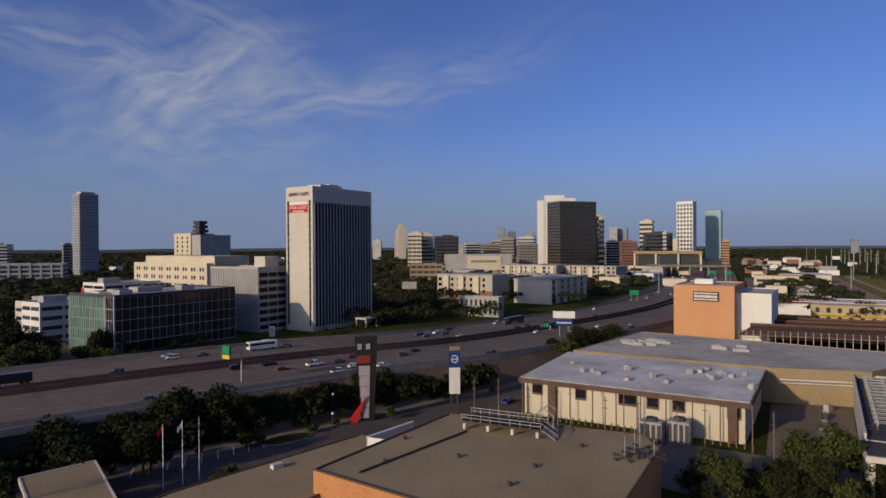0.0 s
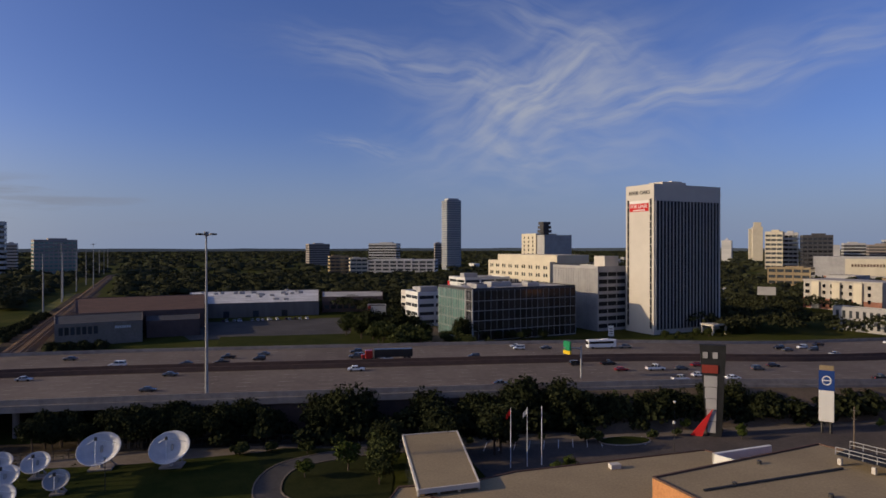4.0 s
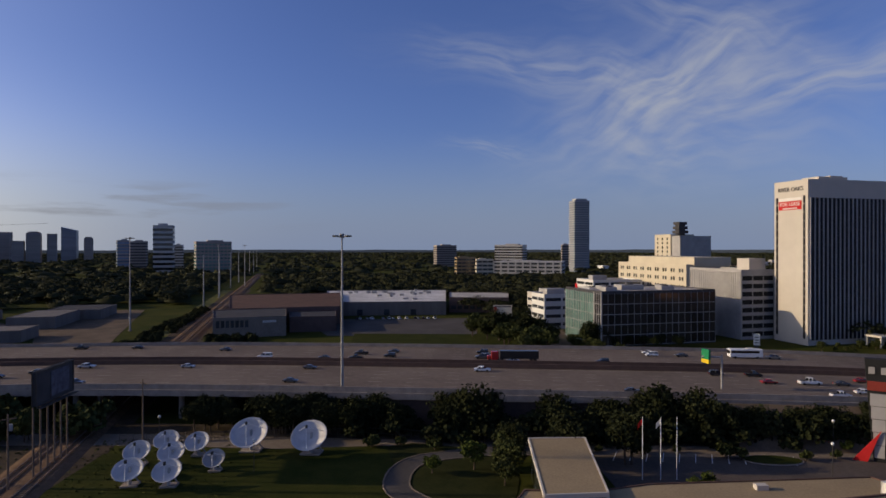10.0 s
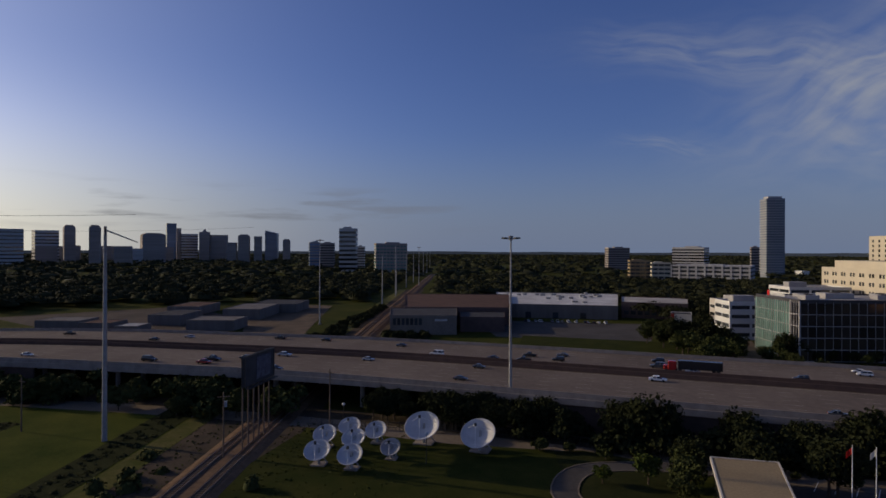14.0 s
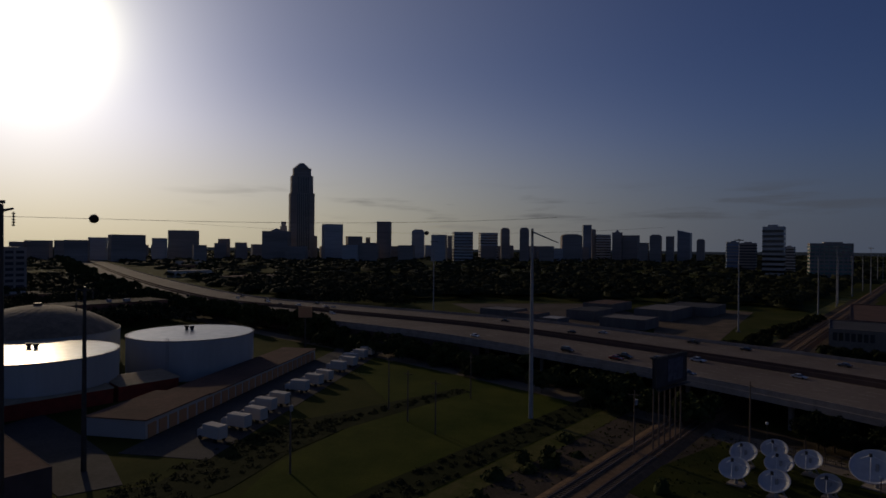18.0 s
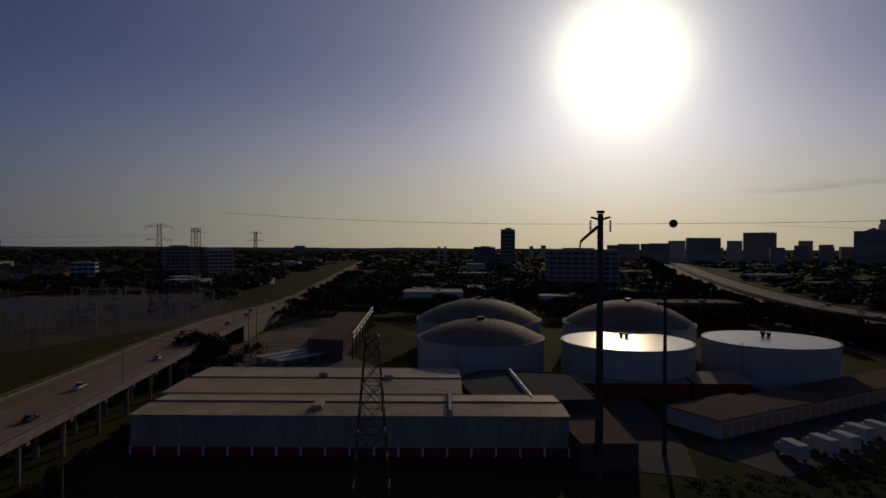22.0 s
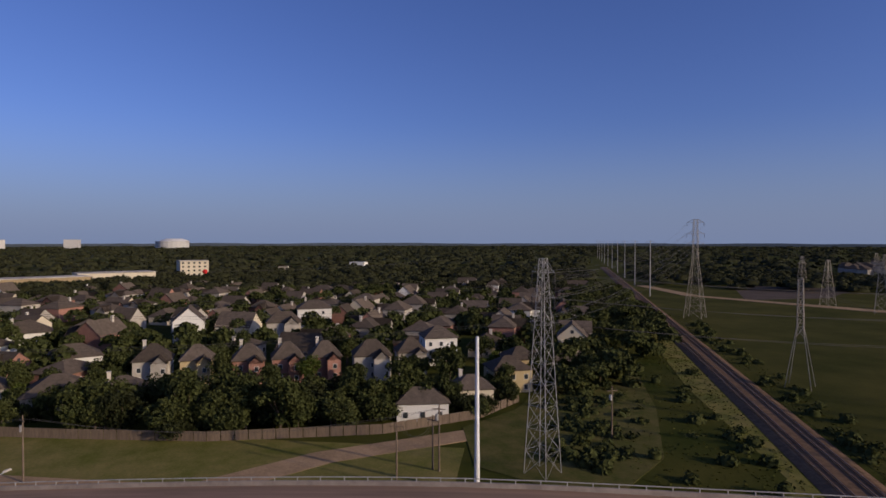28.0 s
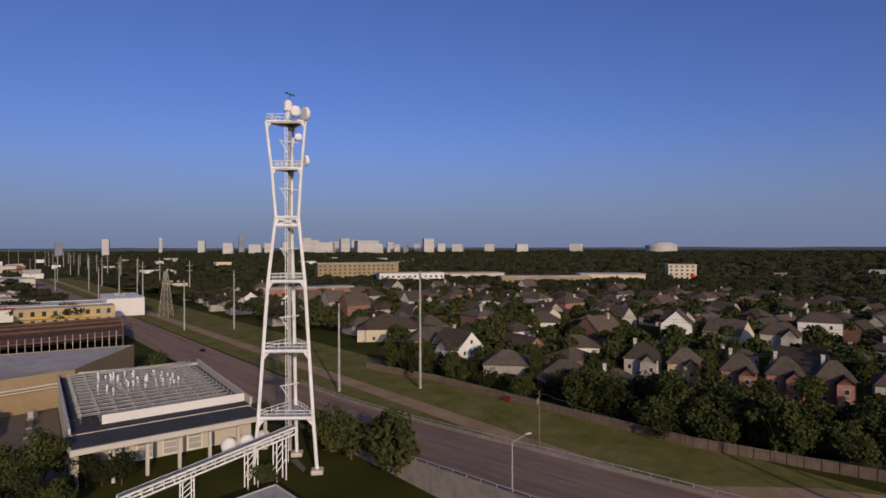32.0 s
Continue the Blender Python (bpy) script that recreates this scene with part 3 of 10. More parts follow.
for lo, hi in ((fw_index(-380, -200), i0), (i1, fw_index(-20, 184))):
    bm = bmesh.new()
    strip(bm, FW, [(NEAR - 0.6, -1.2), (NEAR - 0.1, -1.2), (NEAR - 0.1, -9), (NEAR - 0.6, -9)], lo, hi + 1)
    # dark brown material puts the wall's shade into its colour
    part("retaining_wall", bm, M["brownwall"], road_fw)
# grass bank where the road comes down to the ground
bm = bmesh.new()
rows = []
for i in range(fw_index(-60, 150), fw_index(250, 580)):
    s, h = side(FW, i), FW[i].z
    rows.append([bm.verts.new((*(FW[i] + s * o).xy, z)) for o, z in ((NEAR - 0.1, h - 0.9), (NEAR + 1.0, h - 0.9), (NEAR + 2.5 + h * 1.1, 0.03), (NEAR - 0.1, 0.0))])
for a, b in zip(rows, rows[1:]):
    for k in range(4):
        bm.faces.new((a[k], a[(k + 1) % 4], b[(k + 1) % 4], b[k]))
bm.faces.new(rows[0][::-1])
bm.faces.new(rows[-1])
bmesh.ops.recalc_face_normals(bm, faces=bm.faces[:])
tagged(part("grass_bank", bm, M["browndirt"]), "brown grass bank below the freeway edge", "grass bank", kind="structure")
# columns of the bridge over the railway
bm = bmesh.new()
cyl(bm, (0, 0, 0), 0.6, 6.1, 14)
col_me = mesh_of("column", bm, M["barrier"])
bm = bmesh.new()
box(bm, (0, 0, 0), (1.4, 1.2, 0.9))
box(bm, (0, 0, 0.2), (54, 1.3, 0.9))
cap_me = mesh_of("pier_cap", bm, M["barrier"])
for i in range(i0, i1 + 1, 3):
    s = side(FW, i)
    rz = math.degrees(math.atan2(s.y, s.x))
    piece("pier_cap", cap_me, road_fw, pose(FW[i].x, FW[i].y, 5.5, 0, 0, rz))
    for off in (-25, -15, -5, 5, 15, 25):
        q = FW[i] + s * off
        piece("column", col_me, road_fw, pose(q.x, q.y, 0, 0, 0, rz))

# ---- the straight cross road on its long bridge ----
CR_DIR = Vector((0.466, 0.885, 0))


def cr_z(y):
    if y > 95 or y < -420:
        return 0.15
    if y > -40:
        u = (95 - y) / 135
    elif y < -210:
        u = (y + 420) / 210
    else:
        return 8.0
    return 0.15 + 7.85 * (u * u * (3 - 2 * u))


def cr_point(y, off=0.0):
    """A point of the cross road by its y: off metres to the left of the far kerb, which is the side of the eye."""
    x = 131 - 0.526 * (93 - y)
    return Vector((x, y, cr_z(y))) - Vector((0.885, -0.466, 0)) * off


CR = [cr_point(y, 8.6) for y in np.arange(-1900, 700, 8.0)]


def cr_index(y):
    return min(range(len(CR)), key=lambda i: abs(CR[i].y - y))


cross = thing("cross_road", "straight grey road that rises onto a long bridge", "road", kind="structure")
bm = bmesh.new()
strip(bm, CR, [(-8.4, 0), (8.4, 0), (8.4, -1.0), (-8.4, -1.0)])
part("deck", bm, M["roadway"], cross)
for off in (-8.5, 8.5):
    bm = bmesh.new()
    strip(bm, CR, [(off - 0.2, -0.9), (off - 0.15, 0.55), (off + 0.15, 0.55), (off + 0.2, -0.9)], cr_index(-420), cr_index(110))
    part("parapet", bm, M["barrier"], cross)
    bm = bmesh.new()
    strip(bm, CR, [(off - 0.05, 0.95), (off - 0.05, 1.05), (off + 0.05, 1.05), (off + 0.05, 0.95)], cr_index(-420), cr_index(110))
    for i in range(cr_index(-420), cr_index(110)):
        for k in (0, 0.33, 0.66):
            q = CR[i].lerp(CR[i + 1], k) + side(CR, i) * off
            box(bm, (q.x, q.y, q.z + 0.75), (0.1, 0.1, 0.5))
    part("railing", bm, M["steel"], cross)
for lo, hi in ((-60, 92), (-415, -230)):
    for off in (-8.2, 8.2):
        bm = bmesh.new()
        strip(bm, CR, [(off - 0.2, -0.95), (off + 0.2, -0.95), (off + 0.2, -8.5), (off - 0.2, -8.5)], cr_index(lo), cr_index(hi))
        part("retaining_wall", bm, M["barrier"], cross)
bm = bmesh.new()
for off in (-4.2, 0.0, 4.2):
    for i in range(cr_index(-500), cr_index(300)):
        s = side(CR, i)
        d = (CR[i + 1] - CR[i]).normalized()
        c = CR[i] + s * off + Vector((0, 0, 0.02))
        bm.faces.new([bm.verts.new(c + d * a + s * b) for a, b in ((0, -0.07), (2.6, -0.07), (2.6, 0.07), (0, 0.07))])
part("lane_marking", bm, M["paintline"], cross, "worn white lane lines")
bm = bmesh.new()
cyl(bm, (0, 0, 0), 0.45, 6.3, 12)
ccol = mesh_of("column", bm, M["barrier"])
bm = bmesh.new()
box(bm, (0, 0, 0), (16.4, 1.0, 0.8))
for i in range(4):
    box(bm, (-6.6 + 4.4 * i, 0, -0.6), (1.0, 1.0, 0.5))
ccap = mesh_of("pier_cap", bm, M["barrier"])
for y in np.arange(-225, -62, 11.5):
    q = cr_point(y, 8.6)
    rz = math.degrees(math.atan2(-0.466, 0.885))
    piece("pier_cap", ccap, cross, pose(q.x, q.y, 6.6, 0, 0, rz))
    for off in (-6.6, -2.2, 2.2, 6.6):
        s = Vector((0.885, -0.466, 0)) * off
        piece("column", ccol, cross, pose(q.x + s.x, q.y + s.y, 0, 0, 0, rz))

# ---- railway, along GV ----
RAIL0 = Vector((-22.0, -35.0))


def rail_point(s, off=0.0):
    q = RAIL0 + GV * s + GU * off
    return Vector((q.x, q.y, 0.0))


RL = [rail_point(s) for s in np.arange(-900, 900, 10.0)]
railway = thing("railway", "double railway track on dark ballast", "railway", kind="structure")
bm = bmesh.new()
strip(bm, RL, [(-5.2, 0.02), (-3.8, 0.45), (3.8, 0.45), (5.2, 0.02)], closed=False)
part("ballast", bm, M["ballast"], railway)
for off in (-2.9, -1.45, 1.45, 2.9):
    bm = bmesh.new()
    strip(bm, RL, [(off - 0.05, 0.5), (off - 0.05, 0.72), (off + 0.05, 0.72), (off + 0.05, 0.5)])
    part("rail", bm, M["rust"], railway)

# sleepers of the nearest stretch
bm = bmesh.new()
box(bm, (0, 0, 0.5), (0.24, 2.5, 0.16))
sleeper_me = mesh_of("sleeper", bm, M["wood"])
rzr = math.degrees(math.atan2(GV.y, GV.x))
for i in range(64):
    for off in (-2.2, 2.2):
        q = rail_point(-60 - i * 0.75, off)
        piece("sleeper", sleeper_me, railway, pose(q.x, q.y, 0, 0, 0, rzr))

# ---- surfaces on the ground ----
def near_band(name, a, b, o1, o2, material, label, z=0.06, step=1):
    """A strip of ground that follows the freeway's near side."""
    line = [Vector((p.x, p.y, 0)) for p in FW[a:b + 1]]
    bm = bmesh.new()
    strip(bm, line, [(o1, z), (o2, z), (o2, z - 0.1), (o1, z - 0.1)])
    return tagged(part(name, bm, M[material]), label, "road", kind="structure")


ia, ib = fw_index(-395, -215), fw_index(292, 672)
near_band("frontage_road", ia, ib, NEAR + 8, NEAR + 15, "concrete", "grey concrete frontage road beside the freeway")
near_band("far_frontage_road", ia, ib, FAR - 12, FAR - 4, "asphalt", "frontage road along the far side of the freeway")
near_band("verge", ia, fw_index(170, 420), NEAR + 0.5, NEAR + 8, "raildirt", "brown bare verge under the trees", 0.03)
near_band("roadside", fw_index(-30, 175), fw_index(80, 290), NEAR + 15, NEAR + 34, "browndirt", "bare brown roadside ground by the signs", 0.025)

# ---- trees ----
def crown_mesh(seed, r, h, n, material, leaf=0.55):
    """A crown of many leaf tufts gathered in clumps, with gaps and an uneven outline."""
    rng = np.random.default_rng(seed)
    k = 22
    cl = rng.normal(size=(k, 3))
    cl /= np.linalg.norm(cl, axis=1)[:, None]
    cl *= (rng.random((k, 1)) ** 0.33) * np.array([[r * 0.72, r * 0.72, h * 0.36]])
    cr = r * rng.uniform(0.24, 0.44, k)
    which = rng.integers(0, k, n)
    d = rng.normal(size=(n, 3))
    d /= np.linalg.norm(d, axis=1)[:, None]
    c = cl[which] + d * (cr[which] * rng.uniform(0.55, 1.08, n))[:, None] * np.array([1, 1, 0.8])
    c[:, 2] += h * 0.5
    nrm = d + rng.normal(size=(n, 3)) * 0.75 + np.array([0, 0, 0.25])
    nrm /= np.linalg.norm(nrm, axis=1)[:, None]
    t = np.cross(nrm, rng.normal(size=(n, 3)))
    t /= np.linalg.norm(t, axis=1)[:, None]
    b = np.cross(nrm, t)
    s = (leaf * rng.uniform(0.6, 1.4, n))[:, None]
    v = np.stack([c + t * s, c + b * s * 0.8 + nrm * s * 0.25, c - t * s, c - b * s * 0.8 + nrm * s * 0.25], 1).reshape(-1, 3)
    f = np.arange(4 * n).reshape(-1, 4)
    me = bpy.data.meshes.new("crown")
    me.from_pydata(v.tolist(), [], f.tolist())
    me.materials.append(M[material])
    return me


def trunk_mesh(seed, h, r):
    rng = random.Random(seed)
    bm = bmesh.new()
    p = Vector((0, 0, -0.1))
    q = Vector((rng.uniform(-0.2, 0.2), rng.uniform(-0.2, 0.2), h * 0.45))
    beam(bm, p, q, r * 2, r * 1.4, 8)
    for i in range(5):
        a = i * 1.26 + rng.uniform(-0.3, 0.3)
        e = q + Vector((math.cos(a) * h * 0.25, math.sin(a) * h * 0.25, h * rng.uniform(0.25, 0.45)))
        beam(bm, q - Vector((0, 0, 0.1)), e, r * 0.9, r * 0.25, 5)
    return mesh_of("trunk", bm, M["bark"])


TREES = {}


def tree_kind(key, h, r, n, leafmat, leaf=0.5, seeds=3):
    TREES[key] = []
    for s in range(seeds):
        TREES[key].append((trunk_mesh(s + 5, h * 0.8, 0.02 * h + 0.08), crown_mesh(s * 7 + len(key), r, h * 0.78, n, leafmat, leaf), h))


tree_kind("oak", 8.5, 4.6, 1750, "leaf", 0.32, 4)
tree_kind("dark", 8.8, 4.9, 1800, "leaf3", 0.29, 4)
tree_kind("tall", 12.0, 4.6, 1800, "leaf", 0.33, 4)
tree_kind("light", 7.5, 3.6, 1400, "leaf2", 0.28, 3)
tree_kind("shrub", 2.2, 1.7, 350, "leaf", 0.25, 2)
TRNG = random.Random(11)


def tree(key, x, y, s=1.0, z=0.0, label="broad green tree with a full leafy crown", name="tree", group="trees"):
    tr, cr, h = TRNG.choice(TREES[key])
    t = thing(name, label, "tree" if key != "shrub" else "shrub", (x, y, z), TRNG.uniform(0, 360), group)
    t.scale = (s, s, s * TRNG.uniform(0.9, 1.12))
    piece("trunk", tr, t, Matrix())
    piece("crown", cr, t, Matrix.Translation((0, 0, h * 0.24)))
    return t


def woods(name, spots, label, material="woods", n=26, leaf=1.0, wide=1.0, flat=0.9):
    """Far trees, each a clump of tufts: spots of (x, y, height, radius)."""
    sp = np.array(spots, float)
    rng = np.random.default_rng(len(spots))
    m = len(sp)
    d = rng.normal(size=(m, n, 3))
    d /= np.linalg.norm(d, axis=2)[..., None]
    d[..., 2] = np.abs(d[..., 2]) * 1.1 - 0.25
    rad = sp[:, 3][:, None, None]
    c = d * rad * rng.uniform(0.6, 1.05, (m, n, 1)) * np.array([wide, wide, flat])
    c[..., 0] += sp[:, 0][:, None]
    c[..., 1] += sp[:, 1][:, None]
    c[..., 2] += (sp[:, 2] - sp[:, 3] * 0.9)[:, None]
    nrm = d * 0.8 + rng.normal(size=d.shape) * 0.55 + np.array([0, 0, 0.35])
    nrm /= np.linalg.norm(nrm, axis=2)[..., None]
    t = np.cross(nrm, rng.normal(size=d.shape))
    t /= np.linalg.norm(t, axis=2)[..., None]
    b = np.cross(nrm, t)
    s = rad * 0.42 * leaf * rng.uniform(0.7, 1.3, (m, n, 1))
    v = np.stack([c + t * s, c + b * s + nrm * s * 0.3, c - t * s, c - b * s + nrm * s * 0.3], 2).reshape(-1, 3)
    f = np.arange(len(v)).reshape(-1, 4).tolist()
    # a dense inner dome in every crown
    u = np.arange(6) * math.pi / 3
    ring = np.stack([np.cos(u), np.sin(u)], 1)
    core = np.concatenate([np.c_[ring * 1.0, np.full(6, -0.75)], np.c_[ring * 0.8, np.full(6, 0.15)], [[0, 0, 0.68]]])
    wob = rng.uniform(0.8, 1.1, (m, 13, 1))
    cv = core[None] * wob * sp[:, 3][:, None, None] * np.array([wide, wide, flat / 0.9])
    cv[..., :2] += sp[:, None, :2]
    cv[..., 2] += (sp[:, 2] - sp[:, 3] * 0.9)[:, None]
    tri = [] if n > 99 else [(k, (k + 1) % 6, 6 + (k + 1) % 6, 6 + k) for k in range(6)] + [(6 + k, 6 + (k + 1) % 6, 12) for k in range(6)]
    o = len(v)
    f += [tuple(o + 13 * j + i for i in q) for j in range(m) for q in tri]
    me = bpy.data.meshes.new(name)
    me.from_pydata(v.tolist() + cv.reshape(-1, 3).tolist(), [], f)
    me.polygons.foreach_set("use_smooth", [False] * (m * n) + [True] * (m * len(tri)))
    me.materials.append(M[material])
    return tagged(new(name, me), label, "woods", kind="stuff")

# ---- the office district beyond the freeway ----
def text_part(parent, words, loc, rz, size, material, label, z_depth=0.12):
    cu = bpy.data.curves.new("lettering", "FONT")
    cu.body, cu.size, cu.extrude = words, size, z_depth
    cu.align_x, cu.align_y = "CENTER", "CENTER"
    tmp = bpy.data.objects.new("tmp", cu)
    me = bpy.data.meshes.new_from_object(tmp)
    bpy.data.objects.remove(tmp)
    me.materials.clear()
    me.materials.append(M[material])
    ob = new("lettering", me)
    ob.parent = parent
    ob.matrix_local = pose(*loc, 90, 0, rz)
    return tagged(ob, label)


ANG_U = math.degrees(math.atan2(GU.y, GU.x))


def on_wall(a, b, s, out):
    """A point s metres along the wall a-b and out metres in front of it, and its heading in degrees."""
    d = (b - a).normalized()
    q = a + d * s + Vector((d.y, -d.x)) * out
    return q, math.degrees(math.atan2(d.y, d.x))


# white tower: narrow blank end and a long side of dark strips between pale fins
C = Vector((-56.6, 263.6))
LT, RT = C - GV * 16.5, C + GU * 40
office = building("office_tower", "tall pale concrete office tower with dark vertical window strips", quad(C, 40, -16.5), 62.5, "offwhite", "greyroof", 1.2)
strip_me = cube_mesh("stripglass")
d_end = (C - LT).normalized()
for s, w in ((1.5, 1.0), (14.8, 1.0)):
    for k in range(17):
        q, rz = on_wall(LT, C, s, -0.05)
        piece("window", strip_me, office, pose(q.x, q.y, 4.0 + k * 3.25, 0, 0, rz) @ Matrix.Diagonal((w, 0.4, 3.0, 1)))
n_fin = 19
for i in range(n_fin):
    q, rz = on_wall(C, RT, 2.0 + i * 2.0, 0.02)
    piece("window_strip", cube_mesh("stripglass"), office, pose(q.x, q.y, 29.3, 0, 0, rz) @ Matrix.Diagonal((1.42, 0.3, 54.6, 1)))
    q, rz = on_wall(C, RT, 1.0 + i * 2.0, 0.2)
    piece("fin", cube_mesh("grey"), office, pose(q.x, q.y, 29.3, 0, 0, rz) @ Matrix.Diagonal((0.5, 0.5, 54.6, 1)))
bm = bmesh.new()
q = C + GU * 16 - GV * 8
box(bm, (q.x, q.y, 64.4), (14, 8, 1.8), ANG_U)
box(bm, (q.x + 2, q.y + 3, 65.5), (6, 4, 1.0), ANG_U)
part("penthouse", bm, M["offwhite"], office)
q, rz = on_wall(LT, C, 8.2, 0.1)
text_part(office, "RIVER OAKS", (q.x, q.y, 60.3), rz, 2.3, "darkgrey", "dark raised roof lettering")
q, rz = on_wall(LT, C, 8.0, 0.12)
banner = thing("lease_banner", "red and white banner hung high on the tower wall", "banner", (q.x, q.y, 54.0), rz)
bm = bmesh.new()
box(bm, (0, 0, 0), (11.2, 0.1, 3.4))
part("cloth", bm, M["red"], banner)
bm = bmesh.new()
box(bm, (0, 0, 2.4), (11.2, 0.1, 1.2))
part("white_strip", bm, M["white"], banner, "blank white strip")
text_part(banner, "FOR LEASE", (0, -0.1, 0.5), 0, 2.1, "white", "white lettering", 0.03)
bm = bmesh.new()
for i in range(9):
    box(bm, (-3.2 + i * 0.8, -0.07, -1.15), (0.55, 0.06, 0.6))
part("small_print", bm, M["white"], banner, "unreadable white line")
# entrance canopy
q = C + GU * 25 + GV * 9
can = thing("entrance_canopy", "pale flat canopy on square posts at the tower entrance", "canopy", (q.x, q.y, 0), ANG_U)
bm = bmesh.new()
box(bm, (0, 0, 4.2), (9, 7, 0.8), 0, 0.1)
part("roof", bm, M["offwhite"], can)
for sx in (-3.8, 3.8):
    for sy in (-2.8, 2.8):
        bm = bmesh.new()
        box(bm, (sx, sy, 1.9), (0.6, 0.6, 3.8))
        part("post", bm, M["offwhite"], can)

# glass office: a lit teal end, a notch, and a long dark side
g0 = Vector((-112.4, 206.6))
glassb = building("glass_office", "low dark glass office block with a teal curtain wall end", quad(g0, 49.8, -30), 20.5, "darkgrey", "greyroof", 0.5)
a, b = g0 - GV * 30, g0
for st in range(5):
    z = 0.6 + st * 3.9
    # teal as lit, bronze for brown reflections: light put into the pane colours
    window_row(glassb, a, g0 - GV * 5.5, z, 3.6, 16, 1.38, "tealglass", 0.3, "pane", 0.2, 0.12)
    window_row(glassb, g0 - GV * 5.4, g0, z, 3.6, 4, 1.25, "blackglass", 0.3, "pane", 0.1, 0.06)
    window_row(glassb, g0, g0 + GU * 49.8, z, 3.6, 18, 2.6, "bronzeglass", 0.3, "pane", 0.2, 0.12)
    for p, e, n in ((a, g0, 1), (g0, g0 + GU * 49.8, 1)):
        m, rz = on_wall(p, e, (e - p).length / 2, 0.16)
        bm = bmesh.new()
        box(bm, (m.x, m.y, z - 0.12), ((e - p).length, 0.2, 0.22), rz)
        part("floor_band", bm, M["grey"], glassb)
for p, e, n in ((a, g0, 20), (g0, g0 + GU * 49.8, 18)):
    for i in range(n + 1):
        m, rz = on_wall(p, e, (e - p).length * i / n, 0.18)
        piece("mullion", cube_mesh("grey"), glassb, pose(m.x, m.y, 10.2, 0, 0, rz) @ Matrix.Diagonal((0.16 if n == 20 else 0.09, 0.2, 19.8, 1)))
bm = bmesh.new()
for q in (g0 + GV * 0.2, g0 - GV * 5.4):
    box(bm, (q.x, q.y, 10.3), (0.5, 0.5, 20.6), ANG_U)
part("corner_post", bm, M["grey"], glassb)
for u, v, su, sv, h in ((8, -9, 5, 5, 1.6), (20, -14, 10, 6, 2.0), (34, -10, 6, 4, 1.5), (40, -20, 5, 5, 1.3), (14, -22, 7, 4, 1.2)):
    q = g0 + GU * u + GV * v
    t = thing("rooftop_unit", "grey rooftop air handling unit on a flat roof", "rooftop unit", (q.x, q.y, 20.5), ANG_U, "rooftop units")
    bm = bmesh.new()
    box(bm, (0, 0, h / 2), (su, sv, h), 0, 0.12)
    part("casing", bm, M["grey"], t)
    bm = bmesh.new()
    cyl(bm, (0, 0, h), min(su, sv) * 0.3, 0.25, 12)
    part("fan", bm, M["darkgrey"], t)
m, rz = on_wall(a, g0, 14, 0.0)
sg = thing("roof_sign", "small red and pale roof sign on the glass office", "sign", (m.x, m.y, 20.5), rz)
bm = bmesh.new()
box(bm, (-5, 0.3, 1.5), (1.6, 0.2, 1.8))
part("emblem", bm, M["red"], sg)
bm = bmesh.new()
for i in range(9):
    box(bm, (-3 + i * 1.1, 0.3, 1.2), (0.8, 0.15, 0.8))
part("letter_bar", bm, M["white"], sg, "small unreadable white letters")

# parking garage
c = Vector((-80, 262))
garage = building("parking_garage", "pale concrete parking garage with open decks painted black", quad(c, 16.2, -32.5), 27.5, "grey", "grey", 1.0)
# black panels stand for the shade inside the open decks
for st in range(8):
    window_row(garage, c, c + GU * 16.2, 1.3 + st * 3.25, 1.85, 3, 4.7, "black", 0.4, "opening", 0.4, 0.05)
bm = bmesh.new()
for i in range(26):
    m, rz = on_wall(c - GV * 32.5, c, 0.6 + i * 1.25, 0.1)
    box(bm, (m.x, m.y, 13.8), (0.35, 0.3, 27.2), rz)
part("rib", bm, M["grey"], garage)
q = c + GU * 10 - GV * 6
bm = bmesh.new()
box(bm, (q.x, q.y, 30.2), (8, 7, 5.5), ANG_U)
part("stair_tower", bm, M["offwhite"], garage)

# cream block with paired windows, and the tan stepped one behind
c = Vector((-121.7, 312))
cream_b = building("cream_office", "cream office block with rows of paired small windows", quad(c, 26, -66), 28.0, "cream", "greyroof", 0.8)
for st in range(6):
    for i in range(18):
        m, rz = on_wall(c - GV * 66, c, 3.2 + (i // 2) * 7.2 + (i % 2) * 2.2, -0.05)
        piece("window", cube_mesh("glass"), cream_b, pose(m.x, m.y, 4 + st * 4.3, 0, 0, rz) @ Matrix.Diagonal((1.3, 0.3, 1.9, 1)))
bm = bmesh.new()
q = c + GU * 15 - GV * 30
box(bm, (q.x, q.y, 30.2), (22, 62, 4.4), ANG_U)
part("upper_storey", bm, M["cream"], cream_b)
q = P(22.6, 480)
stepped = building("stepped_office", "tan stepped office block with a dark mechanical tower", quad(q, 20, -20), 46.5, "cream", "greyroof", 0.8)
for s in (4, 10, 16):
    for k in range(11):
        m, rz = on_wall(q - GV * 20, q, s, 0.0)
        piece("window", cube_mesh("glass"), stepped, pose(m.x, m.y, 12 + k * 3.2, 0, 0, rz) @ Matrix.Diagonal((1.4, 0.3, 1.8, 1)))
bm = bmesh.new()
w = q + GU * 14 + GV * 2
box(bm, (w.x, w.y, 23), (26, 16, 46), ANG_U)
part("rear_wing", bm, M["grey"], stepped)
bm = bmesh.new()
for i in range(3):
    box(bm, (q.x + 4, q.y + 8, 49 + i * 3.2), (8 - 0.6 * i, 8 - 0.6 * i, 2.2), ANG_U)
box(bm, (q.x + 4, q.y + 8, 51), (5, 5, 9), ANG_U)
